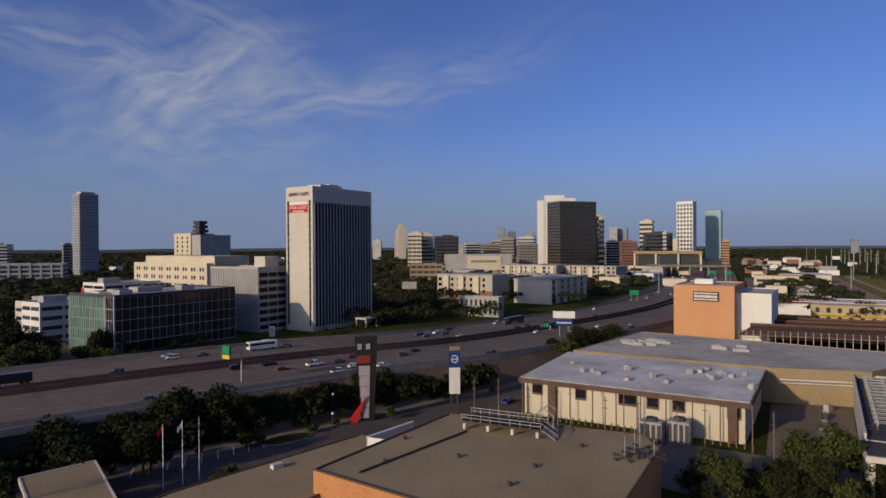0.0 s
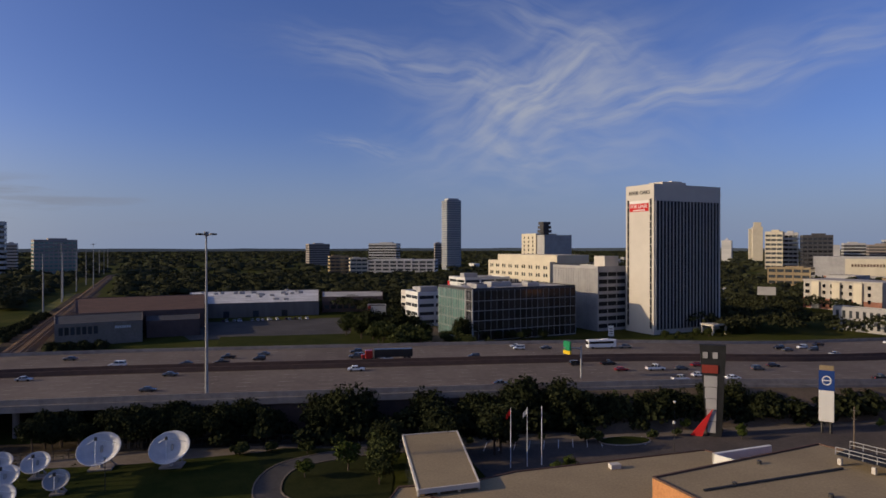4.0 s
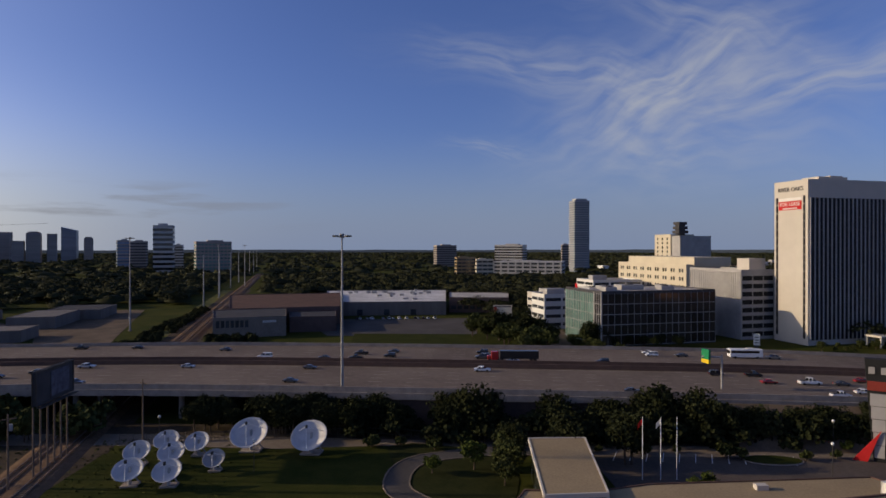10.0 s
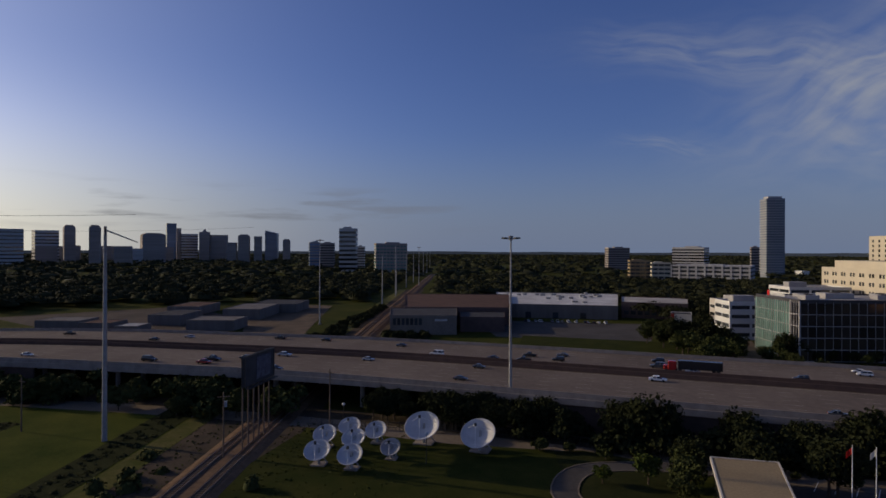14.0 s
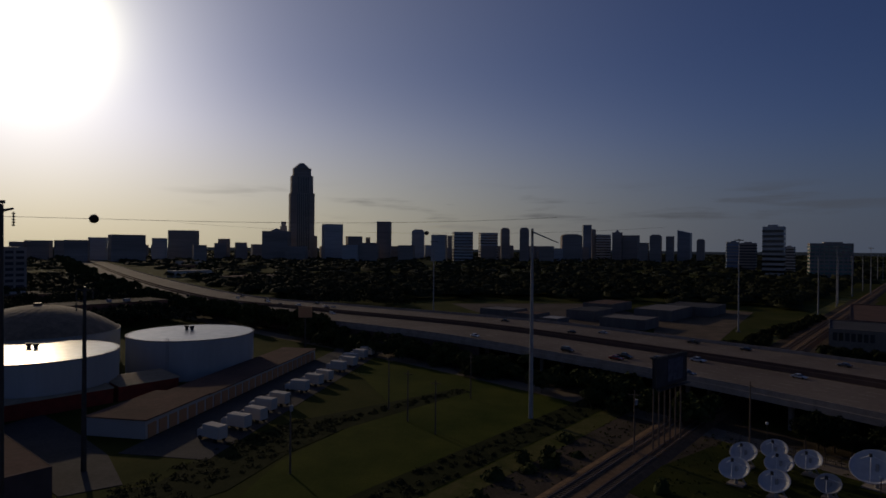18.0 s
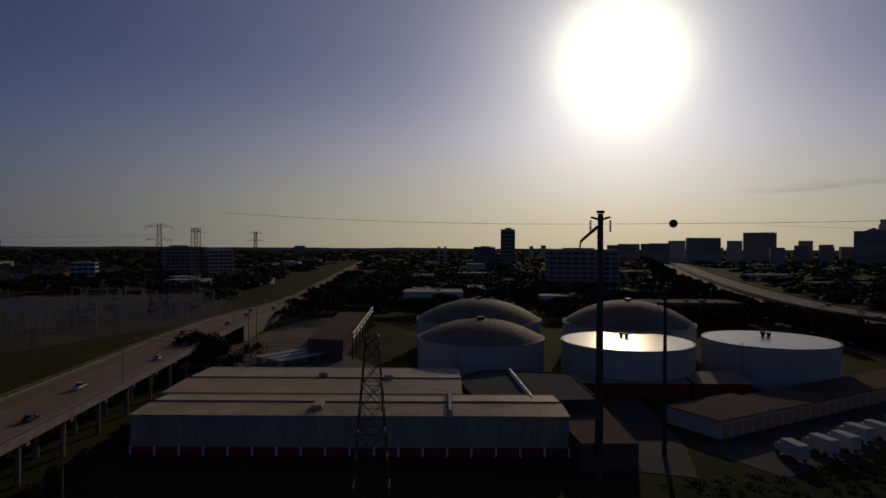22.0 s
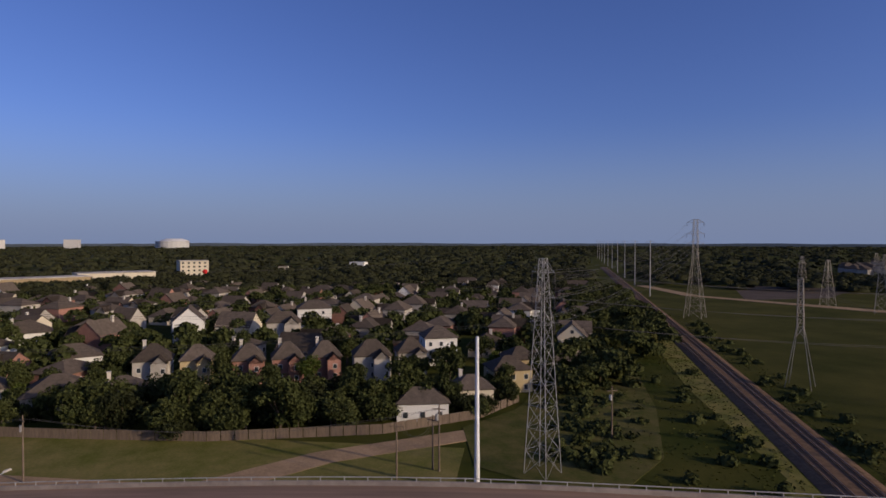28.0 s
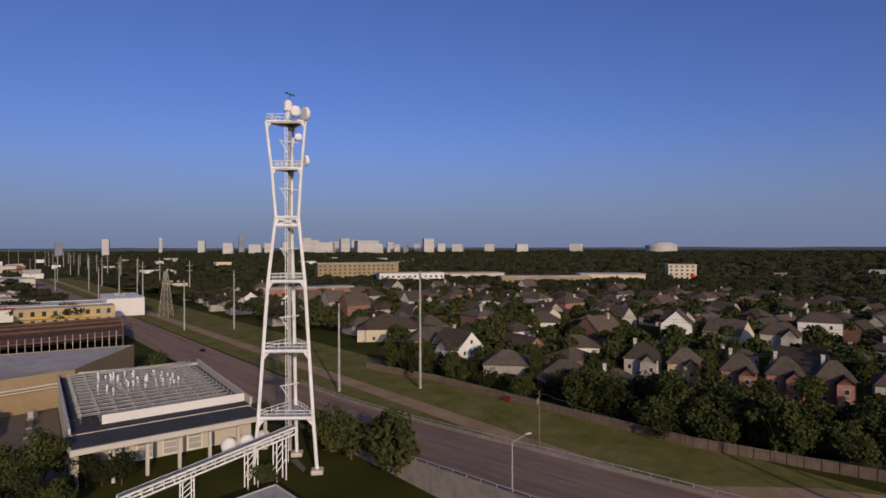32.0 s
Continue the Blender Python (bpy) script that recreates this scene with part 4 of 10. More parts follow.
part("mechanical_tower", bm, M["darkgrey"], stepped)

# low white offices
for cx, cy, lu, lv, h, wl in ((-156, 234, 26, -15, 15.5, "white"), (-176, 262, 22, -20, 13, "offwhite"), (-168, 300, 30, -20, 19, "white")):
    c = Vector((cx, cy))
    t = building("white_office", "low white office with dark ribbon windows", quad(c, lu, lv), h, wl, "greyroof", 0.6, group="low offices")
    for st in range(int(h / 3.8)):
        window_row(t, c + GV * lv, c, 1.4 + st * 3.8, 1.5, 2, -lv / 2 - 1.0, "glass", 0.3, "window", 0.3, 0.02)
        window_row(t, c, c + GU * lu, 1.4 + st * 3.8, 1.5, 3, lu / 3 - 1.2, "glass", 0.3, "window", 0.3, 0.02)
    bm = bmesh.new()
    q = c + GU * 8 + GV * (lv / 2)
    box(bm, (q.x, q.y, h + 1.4), (9, 5, 2.6), ANG_U, 0.1)
    part("plant_room", bm, M["grey"], t)
# green-roofed row right of the tower
c = Vector((11.5, 330))
t = building("low_office", "low pale grey office with tall dark windows", quad(c, -6, 24), 10.0, "grey", "darkgrey", 0.5)
m0, m1 = c - GU * 6, c - GU * 6 + GV * 24
window_row(t, m0, m1, 1.2, 3.2, 8, 1.3, "glass", 0.3, "window", 0.6, 0.02)
window_row(t, m0, m1, 5.6, 3.2, 8, 1.3, "glass", 0.3, "window", 0.6, 0.02)
q = P(3.2, 380)
t = thing("hoarding", "white roadside hoarding on a steel post", "billboard", (q.x, q.y, 0), 3)
bm = bmesh.new()
box(bm, (0, 0, 12.5), (9, 0.5, 4.5))
part("panel", bm, M["grey"], t)
bm = bmesh.new()
beam(bm, (0, 0.4, 0), (0, 0.4, 13), 0.9, 0.9, 10)
part("post", bm, M["darksteel"], t)

# stores to the north-west
def radial_block(name, label, az0, az1, d0, d1, h, wall, roof, parapet=0.4):
    return building(name, label, [P(az0, d0), P(az1, d0), P(az1, d1), P(az0, d1)], h, wall, roof, parapet)


brick_shop = radial_block("brick_shop", "grey brick shop building with a band of dark clerestory windows", 64.0, 57.7, 266, 300, 8.2, "shopwall", "darkgrey")
wa, wb = P(64.0, 266), P(57.7, 266)
window_row(brick_shop, wa, wa.lerp(wb, 0.52), 4.3, 2.9, 7, 1.35, "glass", 0.3, "window", 1.0, 0.02)
bm = bmesh.new()
for i in range(7):
    m, rz = on_wall(wa, wb, 20 + i * 0.8, 0.1)
    box(bm, (m.x, m.y, 6.4), (0.6, 0.2, 0.9), rz)
part("letter_bar", bm, M["white"], brick_shop, "unreadable pale shop letters")
shop2 = radial_block("brown_shop", "long brown brick store with a flat brown roof", 62.6, 52.8, 302, 392, 8.4, "darkbrick", "brownroof")
shop4 = radial_block("dark_shop_wing", "low dark wing between two stores", 57.4, 53.2, 276, 301, 6.5, "darkbrick", "darkgrey")
shop3 = radial_block("white_roof_store", "big grey store with a white flat roof", 54.0, 42.9, 338, 430, 7.2, "shedwall", "whiteroof")
dark_low = radial_block("dark_low_office", "low dark office with a pale flat roof behind trees", 42.6, 37.0, 350, 392, 8.4, "darkbrick", "greyroof")
window_row(dark_low, P(42.6, 350), P(37.0, 350), 2.0, 2.0, 9, 2.6, "glass", 0.3, "window", 0.8, 0.02)
corner = radial_block("corner_shop", "small pale corner shop with a red end panel", 38.4, 36.7, 296, 308, 8.0, "offwhite", "darkgrey")
m, rz0 = on_wall(P(38.4, 296), P(36.7, 296), 0.8, 0.1)
piece("end_panel", cube_mesh("dullred"), corner, pose(m.x, m.y, 4.8, 0, 0, rz0) @ Matrix.Diagonal((1.4, 0.3, 7.6, 1)))
window_row(corner, P(38.0, 296), P(36.7, 296), 1.0, 2.6, 4, 1.2, "glass", 0.3, "window", 0.4, 0.02)
ground_sheet("office_drive", [P(33.4, 232), P(30.8, 232), P(32.0, 280), P(34.0, 280)], 0.12, "browndirt", "brown worn drive between the offices", category="road")
for az, d, w, h in ((20.15, 262, 2.2, 7.4), (15.8, 256, 2.2, 5.0)):
    q = P(az, d)
    t = thing("sign_pylon", "small white sign pylon on a dark base", "sign", (q.x, q.y, 0), az, "sign pylons")
    bm = bmesh.new()
    box(bm, (0, 0, h / 2 + 0.4), (w, 0.5, h - 0.8), 0, 0.06)
    part("panel", bm, M["white"], t)
    bm = bmesh.new()
    box(bm, (0, 0, 0.4), (w * 0.7, 0.4, 0.8))
    part("base", bm, M["darkgrey"], t)
    bm = bmesh.new()
    for k in range(3):
        box(bm, (0, -0.27, h * (0.35 + 0.2 * k)), (w * 0.6, 0.06, 0.35))
    part("letter_bar", bm, M["darkgrey"], t, "unreadable dark lettering")
bm = bmesh.new()
box(bm, (0, 0, 0.7), (2.4, 1.7, 1.4), 0, 0.1)
unit_me = mesh_of("casing", bm, M["steel"])
for i in range(20):
    rr = random.Random(i)
    q = P(rr.uniform(43.5, 53.4), rr.uniform(345, 424))
    t = thing("rooftop_unit", "small grey rooftop unit on a white store roof", "rooftop unit", (q.x, q.y, 7.2), ANG_U, "rooftop units")
    piece("casing", unit_me, t, Matrix.Diagonal((rr.uniform(0.7, 1.6), 1, rr.uniform(0.7, 1.2), 1)))
for az in (46, 48.5, 51):
    m, rz = on_wall(P(54.0, 338), P(42.9, 338), (54 - az) * 5.9, 0.05)
    piece("dock_door", cube_mesh("glass"), shop3, pose(m.x, m.y, 1.7, 0, 0, rz) @ Matrix.Diagonal((3, 0.3, 3.2, 1)))
ground_sheet("parking_lot", [P(54, 262), P(40, 255), P(40, 322), P(56, 322)], 0.08, "asphalt", "grey asphalt lot beside the store", category="parking lot")
ground_sheet("lawn_strip", [P(52, 228), P(36, 225), P(38, 262), P(51.5, 266)], 0.14, "lawn", "mown grass strip beyond the freeway", category="lawn")
for az, d, lu, lv, h, rf in ((82, 300, 22, -18, 4.6, "shedwall"), (85, 326, 16, -26, 5.0, "darkgrey"), (79, 340, 20, -34, 5.4, "shedwall"), (90, 312, 14, -14, 4.2, "brownroof"), (87.5, 296, 10, -12, 3.8, "grey"),
                             (76.5, 372, 26, -30, 5.0, "darkgrey"), (83.5, 372, 18, -30, 4.8, "brownroof"), (93, 330, 20, -16, 4.4, "shedwall")):
    c = P(az, d)
    building("metal_shed", "low weathered grey metal shed", quad(c, lu, lv), h, "shedwall", rf, 0.2, group="sheds beyond the freeway")

# ---- the near compound: tan-roofed building, porch, hall, signs ----
A0 = Vector((0.8, 105.6))
tanb = building("tan_roof_building", "low brick building with a tan gravel roof", [A0, Vector((31.1, 93.0)), Vector((31.1, 86.8)), Vector((14, 57.5)), Vector((-17.2, 79.4))], 8.0, "orange", "tan", 0.25)
bm = bmesh.new()
beam(bm, (3.6, 95.4, 8.2), (-11.0, 78.2, 8.2), 0.22)
part("roof_pipe", bm, M["darksteel"], tanb, "dark pipe run across the gravel")
for q in ((-6, 92), (2, 84), (12, 80), (20, 88), (-8, 82), (8, 74)):
    bm = bmesh.new()
    cyl(bm, (q[0], q[1], 8.0), 0.3, 0.5, 10)
    part("roof_vent", bm, M["darksteel"], tanb)
for i, (x, y) in enumerate(((26.6, 84.5), (28, 86.5), (24.8, 83), (29, 83.5))):
    t = thing("roof_antenna", "thin whip antenna on a cluttered roof", "antenna", (x, y, 8.1), 30 * i, "roof antennas")
    bm = bmesh.new()
    beam(bm, (0, 0, 0), (0, 0, 4.2 - 0.6 * i), 0.08)
    part("whip", bm, M["steel"], t)
    bm = bmesh.new()
    for k in range(5):
        beam(bm, (0, 0, 0.15), (1.6 * math.cos(k * 1.26), 1.6 * math.sin(k * 1.26), 0.1), 0.09)
        box(bm, (1.6 * math.cos(k * 1.26), 1.6 * math.sin(k * 1.26), 0.15), (0.5, 0.4, 0.3))
    part("base_frame", bm, M["darksteel"], t)
# steel stair platform over the roof edge
st = thing("roof_platform", "galvanised steel platform with rails and stairs over the roof", "platform", (9.6, 96.2, 8.1), -25)
bm = bmesh.new()
box(bm, (0, 0, 1.3), (13, 4.2, 0.12))
part("grating", bm, M["black"], st)
for sy in (-2.1, 2.1):
    bm = bmesh.new()
    for z in (1.8, 2.3):
        beam(bm, (-6.5, sy, z), (6.5, sy, z), 0.09)
    for i in range(9):
        beam(bm, (-6.5 + i * 1.625, sy, 1.3), (-6.5 + i * 1.625, sy, 2.3), 0.08)
    part("railing", bm, M["steel"], st)
for i in range(4):
    bm = bmesh.new()
    box(bm, (-6 + i * 4, -2.0, 0.45), (0.5, 0.5, 0.9), 0, 0.06)
    part("footing", bm, M["offwhite"], st)
bm = bmesh.new()
for i in range(7):
    box(bm, (6.8 + i * 0.3, -1.2, 1.2 - i * 0.19), (0.3, 1.5, 0.06))
for sy in (-2.0, -0.4):
    beam(bm, (6.6, sy, 2.3), (8.8, sy, 0.95), 0.09)
    beam(bm, (6.6, sy, 1.25), (8.8, sy, 0.0), 0.12)
part("stairs", bm, M["steel"], st)
bm = bmesh.new()
for x in (4.5, 7.5):
    for y in (1.5, 4.5):
        beam(bm, (x, y, -1), (x, y, 2.6), 0.1)
for y in (1.5, 4.5):
    beam(bm, (4.5, y, 2.6), (6, y, 3.6), 0.1)
    beam(bm, (7.5, y, 2.6), (6, y, 3.6), 0.1)
beam(bm, (6, 1.5, 3.6), (6, 4.5, 3.6), 0.1)
part("gate_frame", bm, M["steel"], st)

# lower tan wing with the porch
wing = building("low_wing", "low tan-roofed wing beside a parking lot", [Vector(p) for p in ((-36.4, 79.6), (-14.3, 103.8), (-1, 98), (-17.2, 77.4), (-24, 66), (-44, 66))], 5.0, "orange", "tan", 0.2)
q = Vector((-24.5, 88.5))
bm = bmesh.new()
box(bm, (q.x, q.y, 5.35), (1.6, 1.0, 0.7), 45)
part("roof_hatch", bm, M["offwhite"], wing)
bm = bmesh.new()
prism(bm, [(-12.6, 98.0), (-12.3, 97.6), (-5.2, 106.2), (-5.6, 106.6)], 5.0, 6.6)
prism(bm, [(-12.6, 98.0), (-12.3, 97.6), (-8.0, 95.6), (-8.2, 96.0)], 5.0, 6.6)
part("screen_wall", bm, M["white"], wing)
TL, TRr, BR, BL = Vector((-58.1, 82.6)), Vector((-51.5, 89.2)), Vector((-37.7, 71.2)), Vector((-43.3, 65.0))
porch = thing("porch_roof", "long flat tan porch roof on a brick block", "porch")
bm = bmesh.new()
prism(bm, [TL, TRr, BR, BL], 5.6, 6.0)
part("roof", bm, M["tan"], porch)
bm = bmesh.new()
for a, b in ((TL, TRr), (TRr, BR), (BR, BL), (BL, TL)):
    m = (a + b) / 2
    rz = math.degrees(math.atan2(b.y - a.y, b.x - a.x))
    box(bm, (m.x, m.y, 5.78), ((b - a).length, 0.25, 0.62), rz)
part("fascia", bm, M["offwhite"], porch)
bm = bmesh.new()
cen = (TL + TRr + BR + BL) / 4
prism(bm, [cen + (p - cen) * 0.93 for p in (TL, TRr, BR, BL)], 0, 5.6)
part("glazed_wall", bm, M["glass"], porch)
for k in range(4):
    p = (BL + (BR - BL) * (k / 3))
    bm = bmesh.new()
    box(bm, (p.x - 0.2, p.y + 0.3, 2.8), (0.3, 0.3, 5.6), 48)
    part("post", bm, M["offwhite"], porch)
blk = building("brick_block", "low orange brick block with a tan roof", [Vector(p) for p in ((-47.5, 66.5), (-44.0, 69.5), (-38, 60), (-44, 56))], 5.0, "orange", "tan", 0.2)

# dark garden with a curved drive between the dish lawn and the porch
# the garden's shade is put into the sheet's dark grass colour
ground_sheet("garden", [P(54.5, 112), P(46, 116), P(37, 112), P(36, 98), P(37, 76), P(50, 72), P(55, 92)], 0.10, "shadedgrass", "dark garden beside the porch, shade in its colour", category="lawn")
line = spline([(-60, 96, 0), (-70, 86, 0), (-76, 74, 0), (-70, 64, 0), (-60, 62, 0)], 2.0)
bm = bmesh.new()
strip(bm, line, [(-2.0, 0.13), (2.0, 0.13), (2.0, 0.02), (-2.0, 0.02)])
tagged(part("drive", bm, M["asphalt"]), "curved dark asphalt drive through the garden", "road", kind="structure")
for off in (-2.1, 2.1):
    bm = bmesh.new()
    strip(bm, line, [(off - 0.12, 0.22), (off + 0.12, 0.22), (off + 0.12, 0.02), (off - 0.12, 0.02)])
    tagged(part("kerb", bm, M["concrete"]), "worn concrete kerb along the drive", "kerb", kind="structure")
# parking lot in front
ground_sheet("forecourt", [Vector(p) for p in ((-60, 93), (-14, 134), (24, 165), (44, 190), (60, 182), (18, 128), (3, 108), (-14, 104), (-37, 80), (-50, 92))], 0.07, "lotasphalt", "worn asphalt forecourt with marked bays", category="parking lot")
bm = bmesh.new()
for i in range(12):
    c = Vector((-51, 98)) + Vector((0.79, 0.62)) * (i * 2.8)
    d = Vector((-0.35, 0.94))
    n = Vector((0.94, 0.35))
    bm.faces.new([bm.verts.new((*(c + d * a + n * b), 0.085)) for a, b in ((0, -0.07), (5, -0.07), (5, 0.07), (0, 0.07))])
tagged(part("bay_marking", bm, M["white"]), "white painted parking bay lines", "marking", kind="structure")
isl = thing("kerb_island", "grassy island with a pale kerb in the forecourt", "traffic island", (-30.5, 117.2, 0), 40)
bm = bmesh.new()
bmesh.ops.create_cone(bm, cap_ends=True, segments=24, radius1=1, radius2=1, depth=0.2, matrix=Matrix.Translation((0, 0, 0.1)) @ Matrix.Diagonal((5.2, 2.6, 1, 1)))
part("kerb", bm, M["barrier"], isl)
bm = bmesh.new()
bmesh.ops.create_cone(bm, cap_ends=True, segments=24, radius1=1, radius2=1, depth=0.26, matrix=Matrix.Translation((0, 0, 0.13)) @ Matrix.Diagonal((4.9, 2.3, 1, 1)))
part("turf", bm, M["lawn"], isl)
for i, (x, y, c1, c2) in enumerate(((-43.3, 93.1, "red", "white"), (-41.2, 95.2, "white", "grey"), (-39.3, 97.0, None, None))):
    t = thing("flagpole", "white flagpole" + (" with a small drooping flag" if c1 else " with no flag on it"), "flagpole", (x, y, 0), 20, "flagpoles")
    bm = bmesh.new()
    beam(bm, (0, 0, 0), (0, 0, 10.2), 0.16, 0.09, 8)
    part("pole", bm, M["whitesteel"], t)
    if c1:
        bm = bmesh.new()
        vs = [[bm.verts.new((-0.05 - k * 0.17, 0.08 * math.sin(k * 1.3), z - k * 0.2)) for k in range(5)] for z in (9.9, 9.5, 9.0)]
        for a, b in zip(vs, vs[1:]):
            for k in range(4):
                bm.faces.new((a[k], a[k + 1], b[k + 1], b[k]))
        bmesh.ops.solidify(bm, geom=bm.faces[:], thickness=0.03)
        part("flag", bm, M[c1], t, "red and white cloth" if i == 0 else "striped cloth")
# tall tapered sign with a red fin
py = thing("pylon_sign", "tall tapered white and dark sign with a red fin", "sign", (-16.4, 129.5, 0), 12)
bm = bmesh.new()
vs = [bm.verts.new(p) for p in ((-1.2, -0.5, 0), (1.4, -0.5, 0), (1.4, 0.9, 0), (-1.2, 0.9, 0), (-2.6, -0.5, 18), (2.2, -0.5, 18), (2.2, 0.9, 18), (-2.6, 0.9, 18))]
for f in ((0, 1, 5, 4), (1, 2, 6, 5), (2, 3, 7, 6), (3, 0, 4, 7), (4, 5, 6, 7), (3, 2, 1, 0)):
    bm.faces.new([vs[k] for k in f])
part("body", bm, M["black"], py)
for i in range(5):
    bm = bmesh.new()
    z0, z1 = 0.8 + i * 2.25, 2.95 + i * 2.25
    f0, f1 = z0 / 18, z1 / 18
    prism(bm, [(-1.1 - 1.3 * f0, -0.62), (0.3 + 0.5 * f0, -0.62), (0.3 + 0.5 * f0, -0.5), (-1.1 - 1.3 * f0, -0.5)], z0, z1)
    part("panel", bm, M["grey"], py)
bm = bmesh.new()
box(bm, (-0.75, -0.6, 13.3), (2.9, 0.16, 1.6))
part("red_panel", bm, M["dullred"], py, "dull red panel")
for x in (-1.6, 0.2):
    bm = bmesh.new()
    box(bm, (x, -0.6, 16.0), (0.9, 0.16, 1.2))
    part("emblem", bm, M["grey"], py)
bm = bmesh.new()
vs = [bm.verts.new(p) for p in ((-4.4, -1.2, 0), (-2.2, -1.2, 0), (-0.2, -1.0, 5.6), (-4.4, -0.8, 0), (-2.2, -0.8, 0), (-0.2, -0.8, 5.6))]
for f in ((0, 1, 2), (5, 4, 3), (0, 3, 4, 1), (1, 4, 5, 2), (2, 5, 3, 0)):
    bm.faces.new([vs[k] for k in f])
part("fin", bm, M["red"], py, "red triangular fin")
# white panel sign with a dark blue emblem field
ns = thing("panel_sign", "white roadside sign with a dark blue top panel", "sign", (2.6, 143.0, 0), 2)
ns.scale = (0.82, 0.82, 0.95)
bm = bmesh.new()
box(bm, (0, 0, 7.5), (3.2, 0.6, 10.0), 0, 0.08)
part("panel", bm, M["white"], ns)
bm = bmesh.new()
box(bm, (0, -0.2, 11.2), (3.3, 0.5, 4.2))
part("blue_field", bm, M["signblue"], ns)
bm = bmesh.new()
bmesh.ops.create_circle(bm, segments=20, radius=1.0, cap_ends=False, matrix=pose(0, -0.5, 11.2, 90))
r = bmesh.ops.extrude_edge_only(bm, edges=bm.edges[:])
for v in [g for g in r["geom"] if isinstance(g, bmesh.types.BMVert)]:
    v.co.x *= 0.8
    v.co.z = 11.2 + (v.co.z - 11.2) * 0.8
box(bm, (0, -0.5, 11.2), (1.6, 0.06, 0.2))
part("emblem", bm, M["white"], ns, "white ring emblem")
bm = bmesh.new()
for i in range(4):
    box(bm, (-1.05 + i * 0.7, -0.3, 13.75), (0.45, 0.1, 0.8))
box(bm, (0, 0.0, 13.7), (3.0, 0.5, 1.2))
part("number_bar", bm, M["tan"], ns, "dull yellow characters")
bm = bmesh.new()
beam(bm, (-0.9, 0, 0), (-0.9, 0, 3), 0.4)
beam(bm, (0.9, 0, 0), (0.9, 0, 3), 0.4)
part("post", bm, M["darksteel"], ns)
bs = thing("double_billboard", "roadside sign with a white board over a blue board", "billboard", (43.3, 217.5, 0), -14)
for nm, z, w, h, mt in (("white_board", 14.6, 10.5, 3.0, "white"), ("blue_board", 11.2, 8.6, 2.6, "signblue")):
    bm = bmesh.new()
    box(bm, (0, 0, z), (w, 0.5, h), 0, 0.06)
    part(nm, bm, M[mt], bs)
for x in (-2.1, 2.1):
    bm = bmesh.new()
    beam(bm, (x, 0.5, 0), (x, 0.5, 15.5), 0.35)
    part("post", bm, M["steel"], bs)
bm = bmesh.new()
for i in range(7):
    box(bm, (-3 + i, -0.3, 11.2), (0.7, 0.06, 0.7))
part("letter_bar", bm, M["white"], bs, "unreadable white letters")

bs.scale = (0.74, 0.8, 0.84)

# dark metal edges on the brick roofs
for b in (tanb, wing, blk):
    for ch in b.children:
        if ch.name.startswith("parapet"):
            ch.data.materials[0] = M["brownroof"]

# cream hall with a white roof
r2 = [Vector(p) for p in ((16.6, 134.7), (34.1, 166.3), (75.4, 141.0), (56.6, 111.2))]
h0 = r2[0] + (r2[2] - r2[0]).normalized() * 1.6
hc = sum(r2, Vector((0, 0))) / 4
hall = building("cream_hall", "low cream panelled hall under a white flat roof", [hc + (p - hc) * 0.95 for p in r2], 7.0, "cream", "whiteroof", 0.0)
bm = bmesh.new()
prism(bm, [tuple(p) for p in r2], 7.0, 8.0)
part("fascia", bm, M["brownroof"], hall, "brown roof edge")
bm = bmesh.new()
prism(bm, [tuple(hc + (p - hc) * 0.985) for p in r2], 8.0, 8.12)
part("roof_membrane", bm, M["whiteroof"], hall)
wl = [hc + (p - hc) * 0.95 for p in r2]
fa, fb = wl[0], wl[3]
for i in range(9):
    q, rz = on_wall(fa, fb, 3.0 + i * 4.9, 0.06)
    if i % 2 == 0 or i == 5:
        piece("window", cube_mesh("brownroof"), hall, pose(q.x, q.y, 5.75, 0, 0, rz) @ Matrix.Diagonal((2.4 if i != 4 else 3.8, 0.3, 2.5, 1)))
        piece("pane", cube_mesh("blackglass"), hall, pose(q.x, q.y, 5.85, 0, 0, rz) @ Matrix.Diagonal((2.0 if i != 4 else 3.4, 0.4, 1.7, 1)))
    q, rz = on_wall(fa, fb, 0.6 + i * 4.9, 0.06)
    piece("joint", cube_mesh("brownroof"), hall, pose(q.x, q.y, 3.5, 0, 0, rz) @ Matrix.Diagonal((0.14, 0.2, 7.0, 1)))
for s in (6.6, 42.0):
    q, rz = on_wall(fa, fb, s, 0.3)
    piece("pilaster", cube_mesh("brownroof"), hall, pose(q.x, q.y, 3.5, 0, 0, rz) @ Matrix.Diagonal((1.6, 0.8, 7.0, 1)))
HR = random.Random(4)
bm = bmesh.new()
box(bm, (0, 0, 0.6), (1.7, 1.2, 1.2), 0, 0.08)
cyl(bm, (0, 0, 1.2), 0.42, 0.2, 12)
ru_me = mesh_of("casing", bm, M["steel"])
for k, (u, v) in enumerate(((6, 20), (18, 19), (20, 8), (24, 14), (27, 10), (42, 12), (10, 12), (12, 13.5), (13.5, 11.5), (30, 22), (32, 24), (34, 21), (36, 25), (33, 27), (38, 22), (35, 18), (40, 26))):
    q = r2[0] + (r2[3] - r2[0]).normalized() * u * 1.1 + (r2[1] - r2[0]).normalized() * v
    t = thing("rooftop_unit", "small steel condenser unit on a white flat roof", "rooftop unit", (q.x, q.y, 8.1), HR.uniform(0, 90), "rooftop units")
    piece("casing", ru_me, t, Matrix.Diagonal((HR.uniform(0.6, 1.2), HR.uniform(0.7, 1.1), HR.uniform(0.5, 1.0), 1)))
